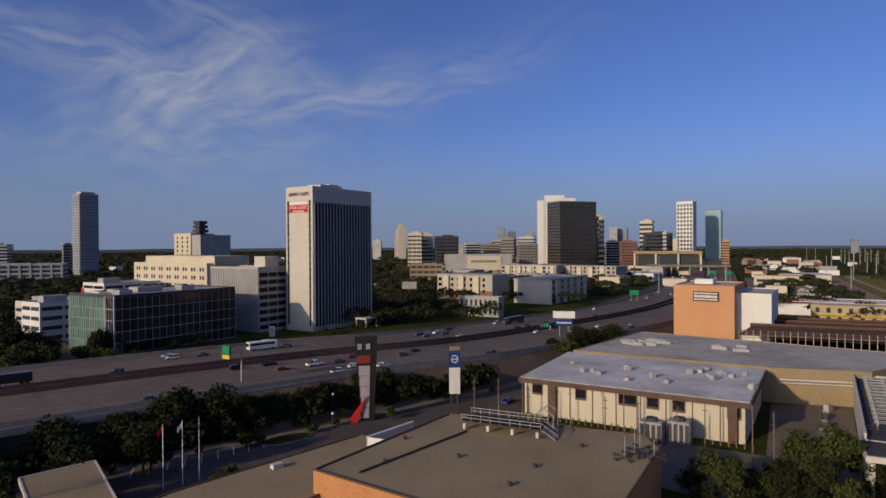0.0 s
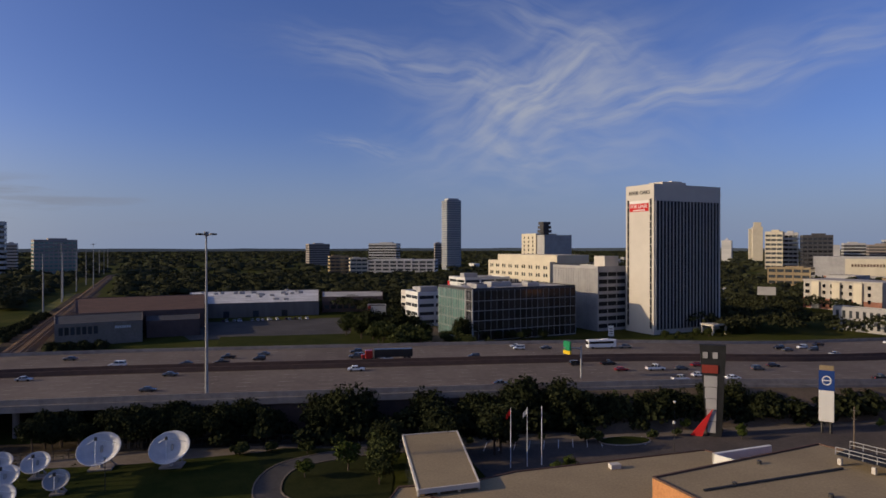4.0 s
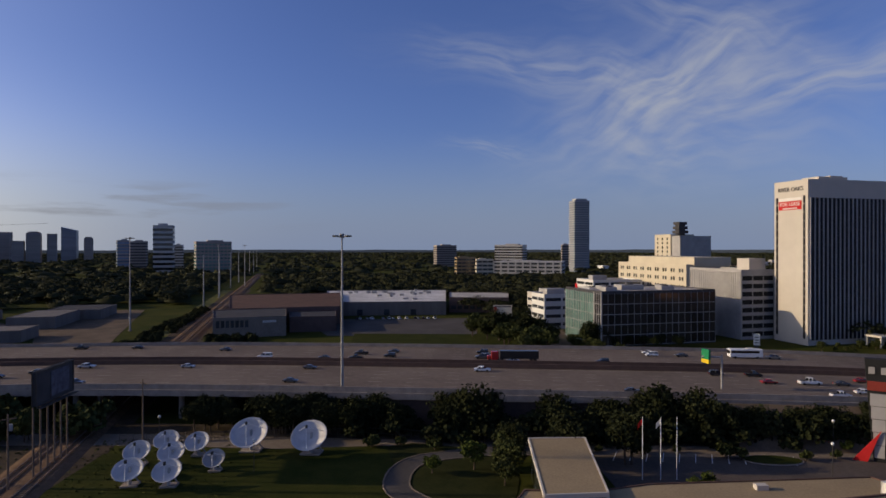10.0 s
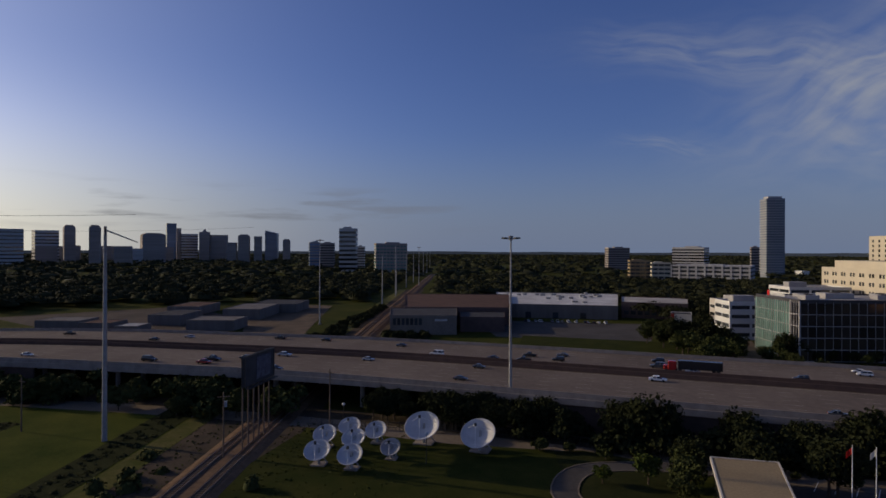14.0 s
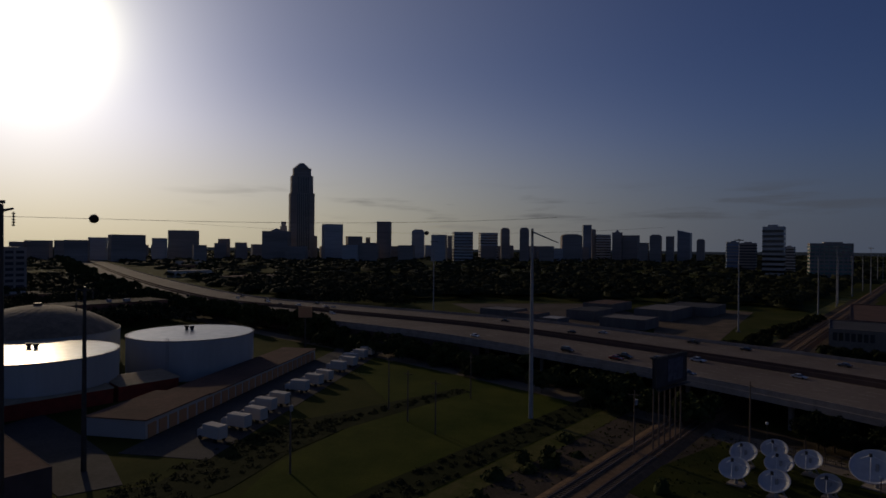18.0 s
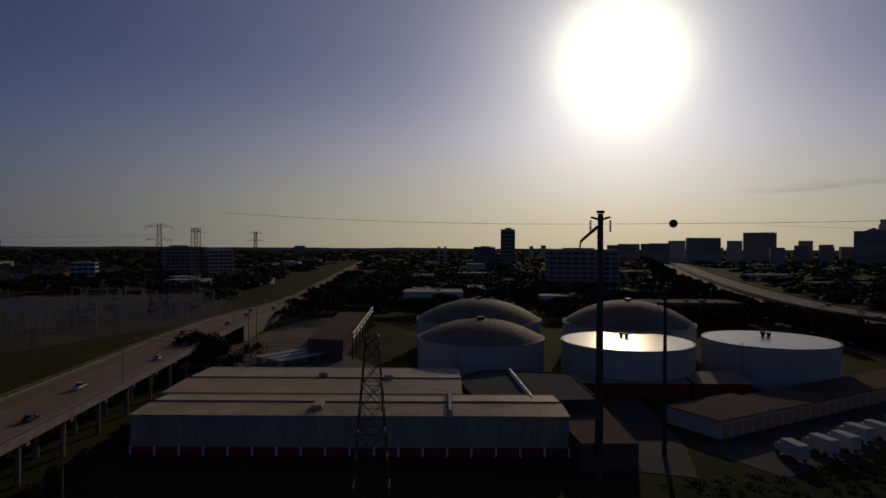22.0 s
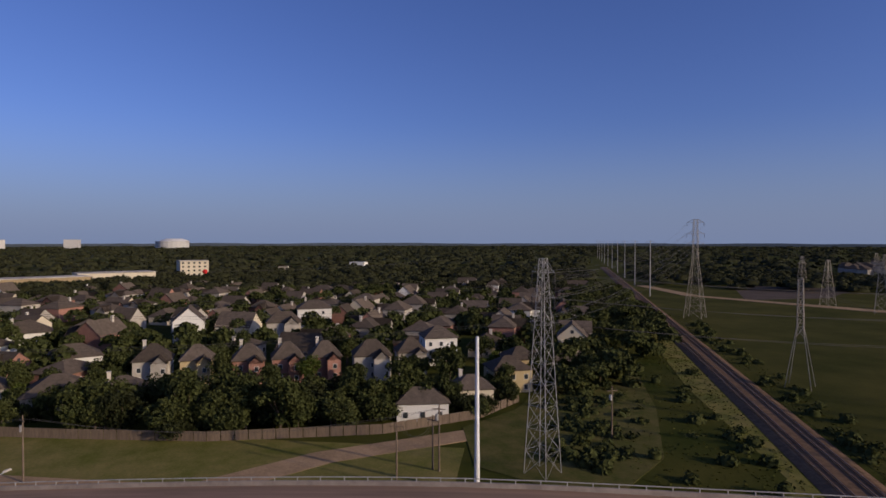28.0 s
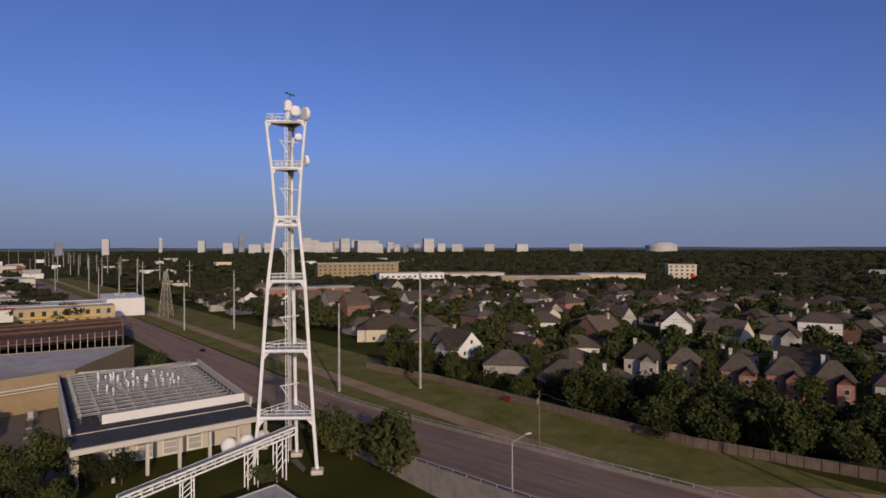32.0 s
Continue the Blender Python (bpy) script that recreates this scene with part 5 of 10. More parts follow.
# fence of timber bollards and poles in front of the hall
bm = bmesh.new()
cyl(bm, (0, 0, 0), 0.16, 1.0, 8)
bol = mesh_of("bollard", bm, M["wood"])
for i in range(34):
    q, rz = on_wall(fa, fb, 1 + i * 1.35, 2.6)
    t = thing("bollard", "short weathered timber bollard in a row", "bollard", (q.x, q.y, 0), 0, "timber bollards")
    piece("post", bol, t, Matrix.Diagonal((1, 1, HR.uniform(0.8, 1.2), 1)))
for i, (s, o) in enumerate(((-8, 9), (-2, 9.5), (2, 6.0), (5, 10), (10, 6.5), (14, 10.5), (21, 11), (23.5, 7), (27, 11.5), (34, 11.8), (38, 7), (46, 12), (49, 7.5))):
    q, rz = on_wall(fa, fb, s, o)
    t = thing("utility_pole", "thin weathered wooden pole in the yard", "pole", (q.x, q.y, 0), 0, "yard poles")
    bm = bmesh.new()
    ph = 8.6 + 0.9 * (i * 7 % 3)
    beam(bm, (0, 0, 0), (0, 0, ph), 0.26, 0.17, 8)
    part("pole", bm, M["wood"], t)
    for z in (ph - 0.7, ph - 2.2):
        bm = bmesh.new()
        box(bm, (0, 0, z), (1.1, 0.08, 0.1), rz)
        part("bracket", bm, M["darksteel"], t)
ground_sheet("yard", [Vector(p) for p in ((3, 108), (18, 130), (57, 106), (66, 98), (44, 84), (31, 95))], 0.09, "concrete", "grey concrete service yard", category="yard")
for x, y in ((39.2, 114.0), (44.4, 114.0)):
    t = thing("chiller", "large steel chiller unit in the yard", "chiller", (x, y, 0.1), -30, "chillers")
    bm = bmesh.new()
    t.scale = (1.35, 1.25, 1.22)
    box(bm, (0, 0, 1.7), (3.0, 2.6, 3.4), 0, 0.1)
    part("casing", bm, M["steel"], t)
    for k in range(4):
        bm = bmesh.new()
        box(bm, (-1.1 + k * 0.75, -1.33, 1.7), (0.5, 0.06, 2.8))
        part("louvre", bm, M["darkgrey"], t)
    bm = bmesh.new()
    cyl(bm, (0, 0, 3.4), 0.8, 0.5, 16)
    part("fan_cowl", bm, M["darkgrey"], t)

# large grey-roofed building behind the hall, orange building, brown parking deck
r3 = [Vector(p) for p in ((36, 168), (66, 203), (128, 155), (97, 137), (78, 142))]
big = building("grey_roof_building", "long tan building with a wide grey flat roof", r3, 8.0, "tan", "greyroof", 0.25)
for k in range(16):
    q = Vector((52, 182)) + GV * HR.uniform(2, 34) + GU * HR.uniform(-3, 8)
    t = thing("rooftop_unit", "long pale rooftop duct unit on a grey roof", "rooftop unit", (q.x, q.y, 8.0), ANG_U - 90 + HR.uniform(-8, 8), "rooftop units")
    piece("casing", ru_me, t, Matrix.Diagonal((HR.uniform(1.6, 2.8), 0.9, 0.7, 1)))
ground_sheet("back_yard", [Vector(p) for p in ((57, 107), (76, 140.5), (94.5, 140), (64, 92), (58, 96))], 0.07, "concrete", "worn concrete yard behind the hall", category="yard")
wa, wb = Vector((78, 142)), Vector((97, 137))
for z, w in ((5.6, 0.35), (4.9, 0.25)):
    bm = bmesh.new()
    a, rz = on_wall(wa, wb, 0.5, -0.5)
    b, rz = on_wall(wa, wb, (wb - wa).length - 0.5, -0.5)
    a2, rz = on_wall(wa, wb, 0.5, 0.5)
    b2, rz = on_wall(wa, wb, (wb - wa).length - 0.5, 0.5)
    if (a2 - Vector((0, 0))).length < (a - Vector((0, 0))).length:
        a, b = a2, b2
    beam(bm, (*a, z), (*b, z), w)
    part("wall_pipe", bm, M["offwhite"], big, "pale pipe along the wall")
for i in range(7):
    q = Vector((58, 100)).lerp(Vector((86, 134)), i / 6) + Vector((HR.uniform(-1, 1), HR.uniform(-1, 1)))
    t = thing("yard_crate", "weathered crate or cabinet in the back yard", "crate", (q.x, q.y, 0.07), HR.uniform(0, 90), "yard clutter")
    bm = bmesh.new()
    box(bm, (0, 0, 0.8), (HR.uniform(1.0, 2.4), HR.uniform(0.9, 1.6), 1.6), 0, 0.06)
    part("body", bm, M[HR.choice(("grey", "darkgrey", "wood"))], t)
    bm = bmesh.new()
    box(bm, (0, 0, 1.66), (HR.uniform(1.0, 1.6), 1.0, 0.1))
    part("lid", bm, M["grey"], t)
c = Vector((92, 241.8))
orange_b = building("orange_building", "plain orange stucco building with a small white sign", quad(c, 32, 22), 20.8, "orangepaint", "greyroof", 0.5)
bm = bmesh.new()
q, rz = on_wall(c, c + GV * 22, 12, 0.12)
box(bm, (q.x, q.y, 17.0), (9.5, 0.2, 3.8), rz)
part("sign_board", bm, M["brownroof"], orange_b)
bm = bmesh.new()
for k in range(3):
    for i in range(10):
        q, rz = on_wall(c, c + GV * 22, 8 + i * 0.85, 0.25)
        box(bm, (q.x, q.y, 18.15 - k * 1.15), (0.7 if k == 1 else 0.6, 0.05, 0.85 if k == 1 else 0.6), rz)
part("letter_bar", bm, M["white"], orange_b, "unreadable white letters")
bm = bmesh.new()
q = c + GU * 16 + GV * 9
box(bm, (q.x, q.y, 22), (6, 7, 2.0), ANG_U)
part("roof_box", bm, M["white"], orange_b)
building("white_annex", "pale annex with a plain end wall", quad(c + GV * 22 + GU * 6, 34, 12), 18.0, "white", "greyroof", 0.4)
dk = thing("parking_deck", "rusty brown open parking deck on many posts", "parking deck")
d0, d1, d2, d3 = Vector((104, 213)), Vector((154, 192)), Vector((190, 238)), Vector((140, 262))
bm = bmesh.new()
prism(bm, [d0, d1, d2, d3], 5.2, 5.8)
part("slab", bm, M["brownroof"], dk)
for a, b in ((d0, d1), (d1, d2)):
    n = int((b - a).length / 2.2)
    for i in range(n + 1):
        q = a + (b - a) * i / n
        bm = bmesh.new()
        box(bm, (q.x, q.y, 3.6), (0.22, 0.22, 7.2), ANG_U)
        part("post", bm, M["grey"], dk)
    bm = bmesh.new()
    for z in (4.6, 5.9, 6.3, 6.7, 7.1):
        beam(bm, (*a, z), (*b, z), 0.12)
    part("rail", bm, M["brownroof"], dk)
for k in (0.35, 0.6, 0.8):
    bm = bmesh.new()
    a, b = d0.lerp(d3, k), d1.lerp(d2, k)
    beam(bm, (*a, 6.6), (*b, 6.6), 1.0)
    part("upper_beam", bm, M["brownroof"], dk)
c = Vector((188, 260))
yl = building("yellow_motel", "two-storey yellow building with galleries", quad(Vector((171, 282)), 14, 40), 8.6, "yellow", "greyroof", 0.4)
q0 = Vector((171, 282))
for k in range(2):
    window_row(yl, q0, q0 + GV * 40, 1.5 + k * 4, 2.2, 9, 1.6, "glass", 0.3, "window", 0.6, 0.05)
bm = bmesh.new()
q, rz = on_wall(q0, q0 + GV * 34, 17, 0.6)
box(bm, (q.x, q.y, 4.6), (34, 1.2, 0.3), rz)
part("gallery", bm, M["signyellow"], yl)

# tank-top yard: roofed basins with pipework
AC = [Vector(p) for p in ((95, 140.5), (63.4, 90.6), (90.2, 76.5), (119, 121))]
ACW = [AC[0], AC[1] + (AC[0] - AC[1]).normalized() * 5.5, AC[2] + (AC[3] - AC[2]).normalized() * 5.5, AC[3]]
ac = building("pump_house", "low pale plant building with roof basins and pipework", ACW, 6.6, "offwhite", "darkgrey", 0.0)
bm = bmesh.new()
a, b = AC[1], AC[2]
for s, e, h in ((AC[0], ACW[1], 1.0), (ACW[2], AC[3], 1.4), (AC[3], AC[0], 0.6)):
    m = (s + e) / 2
    box(bm, (m.x, m.y, 6.6 + h / 2), ((e - s).length, 0.4, h), math.degrees(math.atan2(e.y - s.y, e.x - s.x)))
part("parapet", bm, M["offwhite"], ac)
u = (AC[0] - AC[1]).normalized()
v = (AC[2] - AC[1]).normalized()
o = AC[1]
bm = bmesh.new()
s, e = o + u * 9 + v * 5, o + u * 9 + v * 30
m = (s + e) / 2
box(bm, (m.x, m.y, 7.4), ((e - s).length, 0.5, 1.6), math.degrees(math.atan2(v.y, v.x)))
part("basin_wall", bm, M["white"], ac)
for i in range(14):
    s = o + u * (12 + i * 3.0) + v * 1.5
    bm = bmesh.new()
    beam(bm, (*s, 8.0), (*(s + v * 26), 8.0), 0.2)
    beam(bm, (*(s + u * 1.3), 7.4), (*(s + u * 1.3 + v * 26), 7.4), 0.14)
    part("pipe", bm, M["steel"], ac, "grey steel pipe")
for j in range(10):
    s = o + u * 11 + v * (2 + j * 2.9)
    bm = bmesh.new()
    beam(bm, (*s, 7.8), (*(s + u * 40), 7.8), 0.16)
    for i in range(14):
        q = s + u * (i * 3)
        beam(bm, (*q, 6.6), (*q, 8.6), 0.12)
    part("pipe_rack", bm, M["steel"], ac)
bm = bmesh.new()
for i in range(40):
    q = o + u * HR.uniform(28, 44) + v * HR.uniform(6, 22)
    beam(bm, (*q, 6.6), (*q, HR.uniform(7.6, 9.4)), 0.35, sides=8)
part("valve_group", bm, M["whitesteel"], ac, "white upright valves")
bm = bmesh.new()
for i in range(18):
    q = o + u * 10 + v * (i * 1.7)
    beam(bm, (*q, 6.6), (*q, 7.7), 0.08)
beam(bm, (*(o + u * 10), 7.7), (*(o + u * 10 + v * 29), 7.7), 0.08)
beam(bm, (*(o + u * 10), 7.2), (*(o + u * 10 + v * 29), 7.2), 0.08)
part("railing", bm, M["darksteel"], ac)
# colonnade along the front
fr = [o - u * 0.2, AC[2] - u * 0.2]
for i in range(7):
    q, rz = on_wall(fr[0], fr[1], 0.4 + i * 5.0, 2.2)
    bm = bmesh.new()
    box(bm, (q.x, q.y, 2.6), (0.5, 0.5, 5.2), rz)
    part("column", bm, M["offwhite"], ac)
q, rz = on_wall(fr[0], fr[1], 15, -1.5)
bm = bmesh.new()
box(bm, (q.x, q.y, 5.9), (31, 8.2, 0.9), rz)
part("canopy_beam", bm, M["offwhite"], ac)
bm = bmesh.new()
box(bm, (q.x, q.y, 6.41), (30.4, 7.6, 0.12), rz)
part("canopy_top", bm, M["darkgrey"], ac)
for i in range(4):
    q, rz = on_wall(fr[0], fr[1], 7.5 + i * 4.2, -5.4)
    bm = bmesh.new()
    box(bm, (q.x, q.y, 2.1), (2.8, 0.3, 3.6), rz)
    f = part("door_frame", bm, M["white"], ac)
    bm = bmesh.new()
    q, rz = on_wall(fr[0], fr[1], 7.5 + i * 4.2, -5.24)
    for k in range(3):
        box(bm, (q.x, q.y, 1.0 + k * 1.05), (2.2, 0.1, 0.9), rz)
    part("door_panel", bm, M["grey"], f)
for i in range(3):
    q, rz = on_wall(fr[0], fr[1], 24 + i * 3.2, 1.4)
    t = thing("white_vessel", "round white pressure vessel beside the plant", "tank", (q.x, q.y, 0), rz, "white vessels")
    bm = bmesh.new()
    bmesh.ops.create_uvsphere(bm, u_segments=16, v_segments=10, radius=1.4, matrix=Matrix.Translation((0, 0, 1.8)) @ Matrix.Diagonal((1, 1, 1.1, 1)))
    part("shell", bm, M["whitesteel"], t, smooth=True)
    bm = bmesh.new()
    cyl(bm, (0, 0, 0), 0.9, 0.6, 12)
    part("skirt", bm, M["grey"], t)
t = thing("red_bin", "small bright red container in the yard", "container", (64.5, 104.5, 0), 20)
bm = bmesh.new()
box(bm, (0, 0, 1.2), (2.2, 1.8, 2.4), 0, 0.1)
part("body", bm, M["red"], t)
bm = bmesh.new()
box(bm, (0, -0.93, 1.6), (0.7, 0.05, 0.7))
part("label", bm, M["white"], t)
t = thing("green_bin", "dark green container in the yard", "container", (67, 104.0, 0), 20)
bm = bmesh.new()
box(bm, (0, 0, 1.0), (2.0, 1.7, 2.0), 0, 0.1)
part("body", bm, M["green"], t)

# ---- white radio tower on three legs ----
rt = thing("radio_tower", "white three-legged steel tower with platforms and dish aerials", "tower")
FEET = [Vector((83.0, 58.5)), Vector((78.6, 68.0)), Vector((88.6, 66.8))]
ctr = sum(FEET, Vector((0, 0))) / 3
LV = [(0, 1.0), (9.0, 0.86), (20.0, 0.72), (31.5, 0.58), (42.2, 0.36), (50.3, 0.47), (58.0, 0.62)]


def tower_pt(i, z):
    for (z0, f0), (z1, f1) in zip(LV, LV[1:]):
        if z <= z1 + 1e-6:
            f = f0 + (f1 - f0) * (z - z0) / (z1 - z0)
            break
    p = ctr + (FEET[i] - ctr) * f
    return Vector((p.x, p.y, z))


for i in range(3):
    bm = bmesh.new()
    rings = []
    for z, _ in LV:
        p, w = tower_pt(i, z), (0.3 if z < 32 else 0.27 if z < 43 else 0.23)
        rings.append([bm.verts.new((p.x + w * math.cos(k * 0.6283), p.y + w * math.sin(k * 0.6283), z)) for k in range(10)])
    for lo, hi in zip(rings, rings[1:]):
        for k in range(10):
            bm.faces.new((lo[k], lo[(k + 1) % 10], hi[(k + 1) % 10], hi[k]))
    bm.faces.new(rings[0][::-1])
    bm.faces.new(rings[-1])
    part("leg", bm, M["whitesteel"], rt, smooth=False)
    bm = bmesh.new()
    box(bm, (FEET[i].x, FEET[i].y, 0.4), (2.0, 2.0, 0.8), 30, 0.15)
    part("footing", bm, M["offwhite"], rt)
for z, f in LV[1:]:
    ps = [tower_pt(i, z) for i in range(3)]
    plat = None
    bm = bmesh.new()
    for a, b in ((0, 1), (1, 2), (2, 0)):
        beam(bm, ps[a], ps[b], 0.38)
        for k in (0.12, 0.88):
            q = ps[a].lerp(ps[b], k)
            beam(bm, q, ps[a if k < 0.5 else b] - Vector((0, 0, 1.2)), 0.3)
    plat = part("ring_beam", bm, M["whitesteel"], rt)
    if z != 42.2:
        bm = bmesh.new()
        prism(bm, [(p.x, p.y) for p in ps], z + 0.2, z + 0.3)
        part("grating", bm, M["steel"], plat)
        bm = bmesh.new()
        for a, b in ((0, 1), (1, 2), (2, 0)):
            for h in (0.75, 1.3):
                beam(bm, ps[a] + Vector((0, 0, h)), ps[b] + Vector((0, 0, h)), 0.08)
            for k in range(7):
                q = ps[a].lerp(ps[b], k / 6)
                beam(bm, q, q + Vector((0, 0, 1.3)), 0.07)
        part("guard_rail", bm, M["whitesteel"], plat)
    else:
        bm = bmesh.new()
        for a, b in ((0, 1), (1, 2), (2, 0)):
            beam(bm, ps[a] + Vector((0, 0, -1.4)), ps[b] + Vector((0, 0, -1.4)), 0.4)
            beam(bm, ps[a], ps[b] + Vector((0, 0, -1.4)), 0.2)
            beam(bm, ps[b], ps[a] + Vector((0, 0, -1.4)), 0.2)
        part("waist_brace", bm, M["whitesteel"], plat)
bm = bmesh.new()
beam(bm, (ctr.x + 1.0, ctr.y + 0.6, 2.5), (ctr.x + 1.0, ctr.y + 0.6, 57.6), 0.55, 0.45, 10)
part("riser_pipe", bm, M["steel"], rt)
bm = bmesh.new()
for sx in (-0.9, -0.3):
    beam(bm, (ctr.x + sx, ctr.y, 1), (ctr.x + sx, ctr.y, 58), 0.09)
for k in range(74):
    beam(bm, (ctr.x - 0.9, ctr.y, 1.5 + k * 0.76), (ctr.x - 0.3, ctr.y, 1.5 + k * 0.76), 0.06)
for z in (14, 25.5, 37, 47, 55):
    beam(bm, (ctr.x - 1.6, ctr.y + 0.6, z), (ctr.x + 2.0, ctr.y - 0.6, z), 0.16)
    beam(bm, (ctr.x - 1.4, ctr.y + 0.5, z), (ctr.x - 0.3, ctr.y, z - 2.0), 0.1)
part("ladder", bm, M["whitesteel"], rt)


def drum(name, p, r, heading, depth=0.9, label="white round dish aerial"):
    bm = bmesh.new()
    m = Matrix.Translation(p) @ Matrix.Rotation(radians(heading), 4, "Z") @ Matrix.Rotation(radians(90), 4, "X")
    bmesh.ops.create_cone(bm, cap_ends=True, segments=24, radius1=r, radius2=r, depth=depth, matrix=m)
    bmesh.ops.create_uvsphere(bm, u_segments=20, v_segments=10, radius=r * 0.98, matrix=m @ Matrix.Translation((0, 0, depth / 2)) @ Matrix.Diagonal((1, 1, 0.35, 1)))
    return part(name, bm, M["whitesteel"], rt, label)


pr = tower_pt(0, 58)
drum("dish_aerial", (pr.x - 1.9, pr.y + 0.6, 59.4), 0.85, -50, 0.6)
drum("dish_aerial", (pr.x - 0.2, pr.y - 0.1, 59.2), 1.15, 62, 0.5)
drum("dish_aerial", (pr.x - 1.1, pr.y + 0.6, 55.3), 0.6, -50, 0.6)
drum("dish_aerial", (pr.x - 0.1, pr.y - 0.1, 51.5), 0.9, 55, 0.5)
bm = bmesh.new()
cyl(bm, (ctr.x, ctr.y, 60.1), 0.75, 1.4, 18)
cyl(bm, (ctr.x, ctr.y, 61.5), 0.75, 0.4, 18, 0.4)
cyl(bm, (ctr.x, ctr.y, 58.1), 0.35, 2.3, 10)
part("radome", bm, M["whitesteel"], rt, "white barrel radome")
bm = bmesh.new()
beam(bm, (ctr.x + 0.5, ctr.y, 60.6), (ctr.x + 0.5, ctr.y, 63.4), 0.1)
beam(bm, (ctr.x - 0.4, ctr.y, 63), (ctr.x + 1.4, ctr.y, 63), 0.09)
for k in (-0.4, 0.5, 1.4):
    bmesh.ops.create_uvsphere(bm, u_segments=8, v_segments=6, radius=0.2, matrix=Matrix.Translation((ctr.x + k, ctr.y, 63.1)))
part("wind_vane", bm, M["darksteel"], rt, "dark wind instruments")

# covered cable ramp that climbs to the tower
ra, rb = Vector((58.0, 73.5, 3.2)), Vector((80.6, 61.2, 8.2))
ramp = thing("cable_ramp", "sloping white steel cable gallery on braced posts", "gallery")
bm = bmesh.new()
d = (rb - ra).normalized()
n = Vector((-d.y, d.x, 0)).normalized()
for sgn in (-0.7, 0.7):
    beam(bm, ra + n * sgn, rb + n * sgn, 0.22)
    beam(bm, ra + n * sgn - Vector((0, 0, 1.1)), rb + n * sgn - Vector((0, 0, 1.1)), 0.22)
    for k in range(19):
        q = ra.lerp(rb, k / 18) + n * sgn
        beam(bm, q, q - Vector((0, 0, 1.1)), 0.14)
part("truss", bm, M["whitesteel"], ramp)
bm = bmesh.new()
vs = [bm.verts.new(p) for p in (ra + n * 0.75 + Vector((0, 0, 0.12)), rb + n * 0.75 + Vector((0, 0, 0.12)), rb - n * 0.75 + Vector((0, 0, 0.12)), ra - n * 0.75 + Vector((0, 0, 0.12)))]
bm.faces.new(vs)
bmesh.ops.solidify(bm, geom=bm.faces[:], thickness=0.08)
part("cover", bm, M["steel"], ramp)
for k in (0.35, 0.72, 0.9):
    q = ra.lerp(rb, k)
    bm = bmesh.new()
    for sgn in (-0.7, 0.7):
        for dx in (-0.8, 0.8):
            beam(bm, (q.x + n.x * sgn + d.x * dx, q.y + n.y * sgn + d.y * dx, 0), (q.x + n.x * sgn + d.x * dx, q.y + n.y * sgn + d.y * dx, q.z - 1.1), 0.18)
        for z in (0.2, 0.5):
            beam(bm, (q.x + n.x * sgn - d.x * 0.8, q.y + n.y * sgn - d.y * 0.8, q.z * z), (q.x + n.x * sgn + d.x * 0.8, q.y + n.y * sgn + d.y * 0.8, q.z * (z + 0.3) - 0.4), 0.12)
    part("trestle", bm, M["whitesteel"], ramp)
building("grey_store", "low grey roofed store by the tower", [Vector(p) for p in ((58, 60), (70, 56.5), (66, 48), (54, 51))], 3.2, "offwhite", "greyroof", 0.15)
ground_sheet("path", [Vector(p) for p in ((82.6, 61), (84.0, 61.5), (87.4, 66), (86.2, 66.4))], 0.1, "concrete", "pale concrete garden path", category="path")

# ---- lawn with satellite dishes ----
ground_sheet("dish_lawn", [Vector(p) for p in ((-120, 38), (-86, 76), (-72, 66), (-66, 58), (-80, 30), (-98, 16))], 0.12, "lawn", "mown green lawn round the satellite dishes", category="lawn")


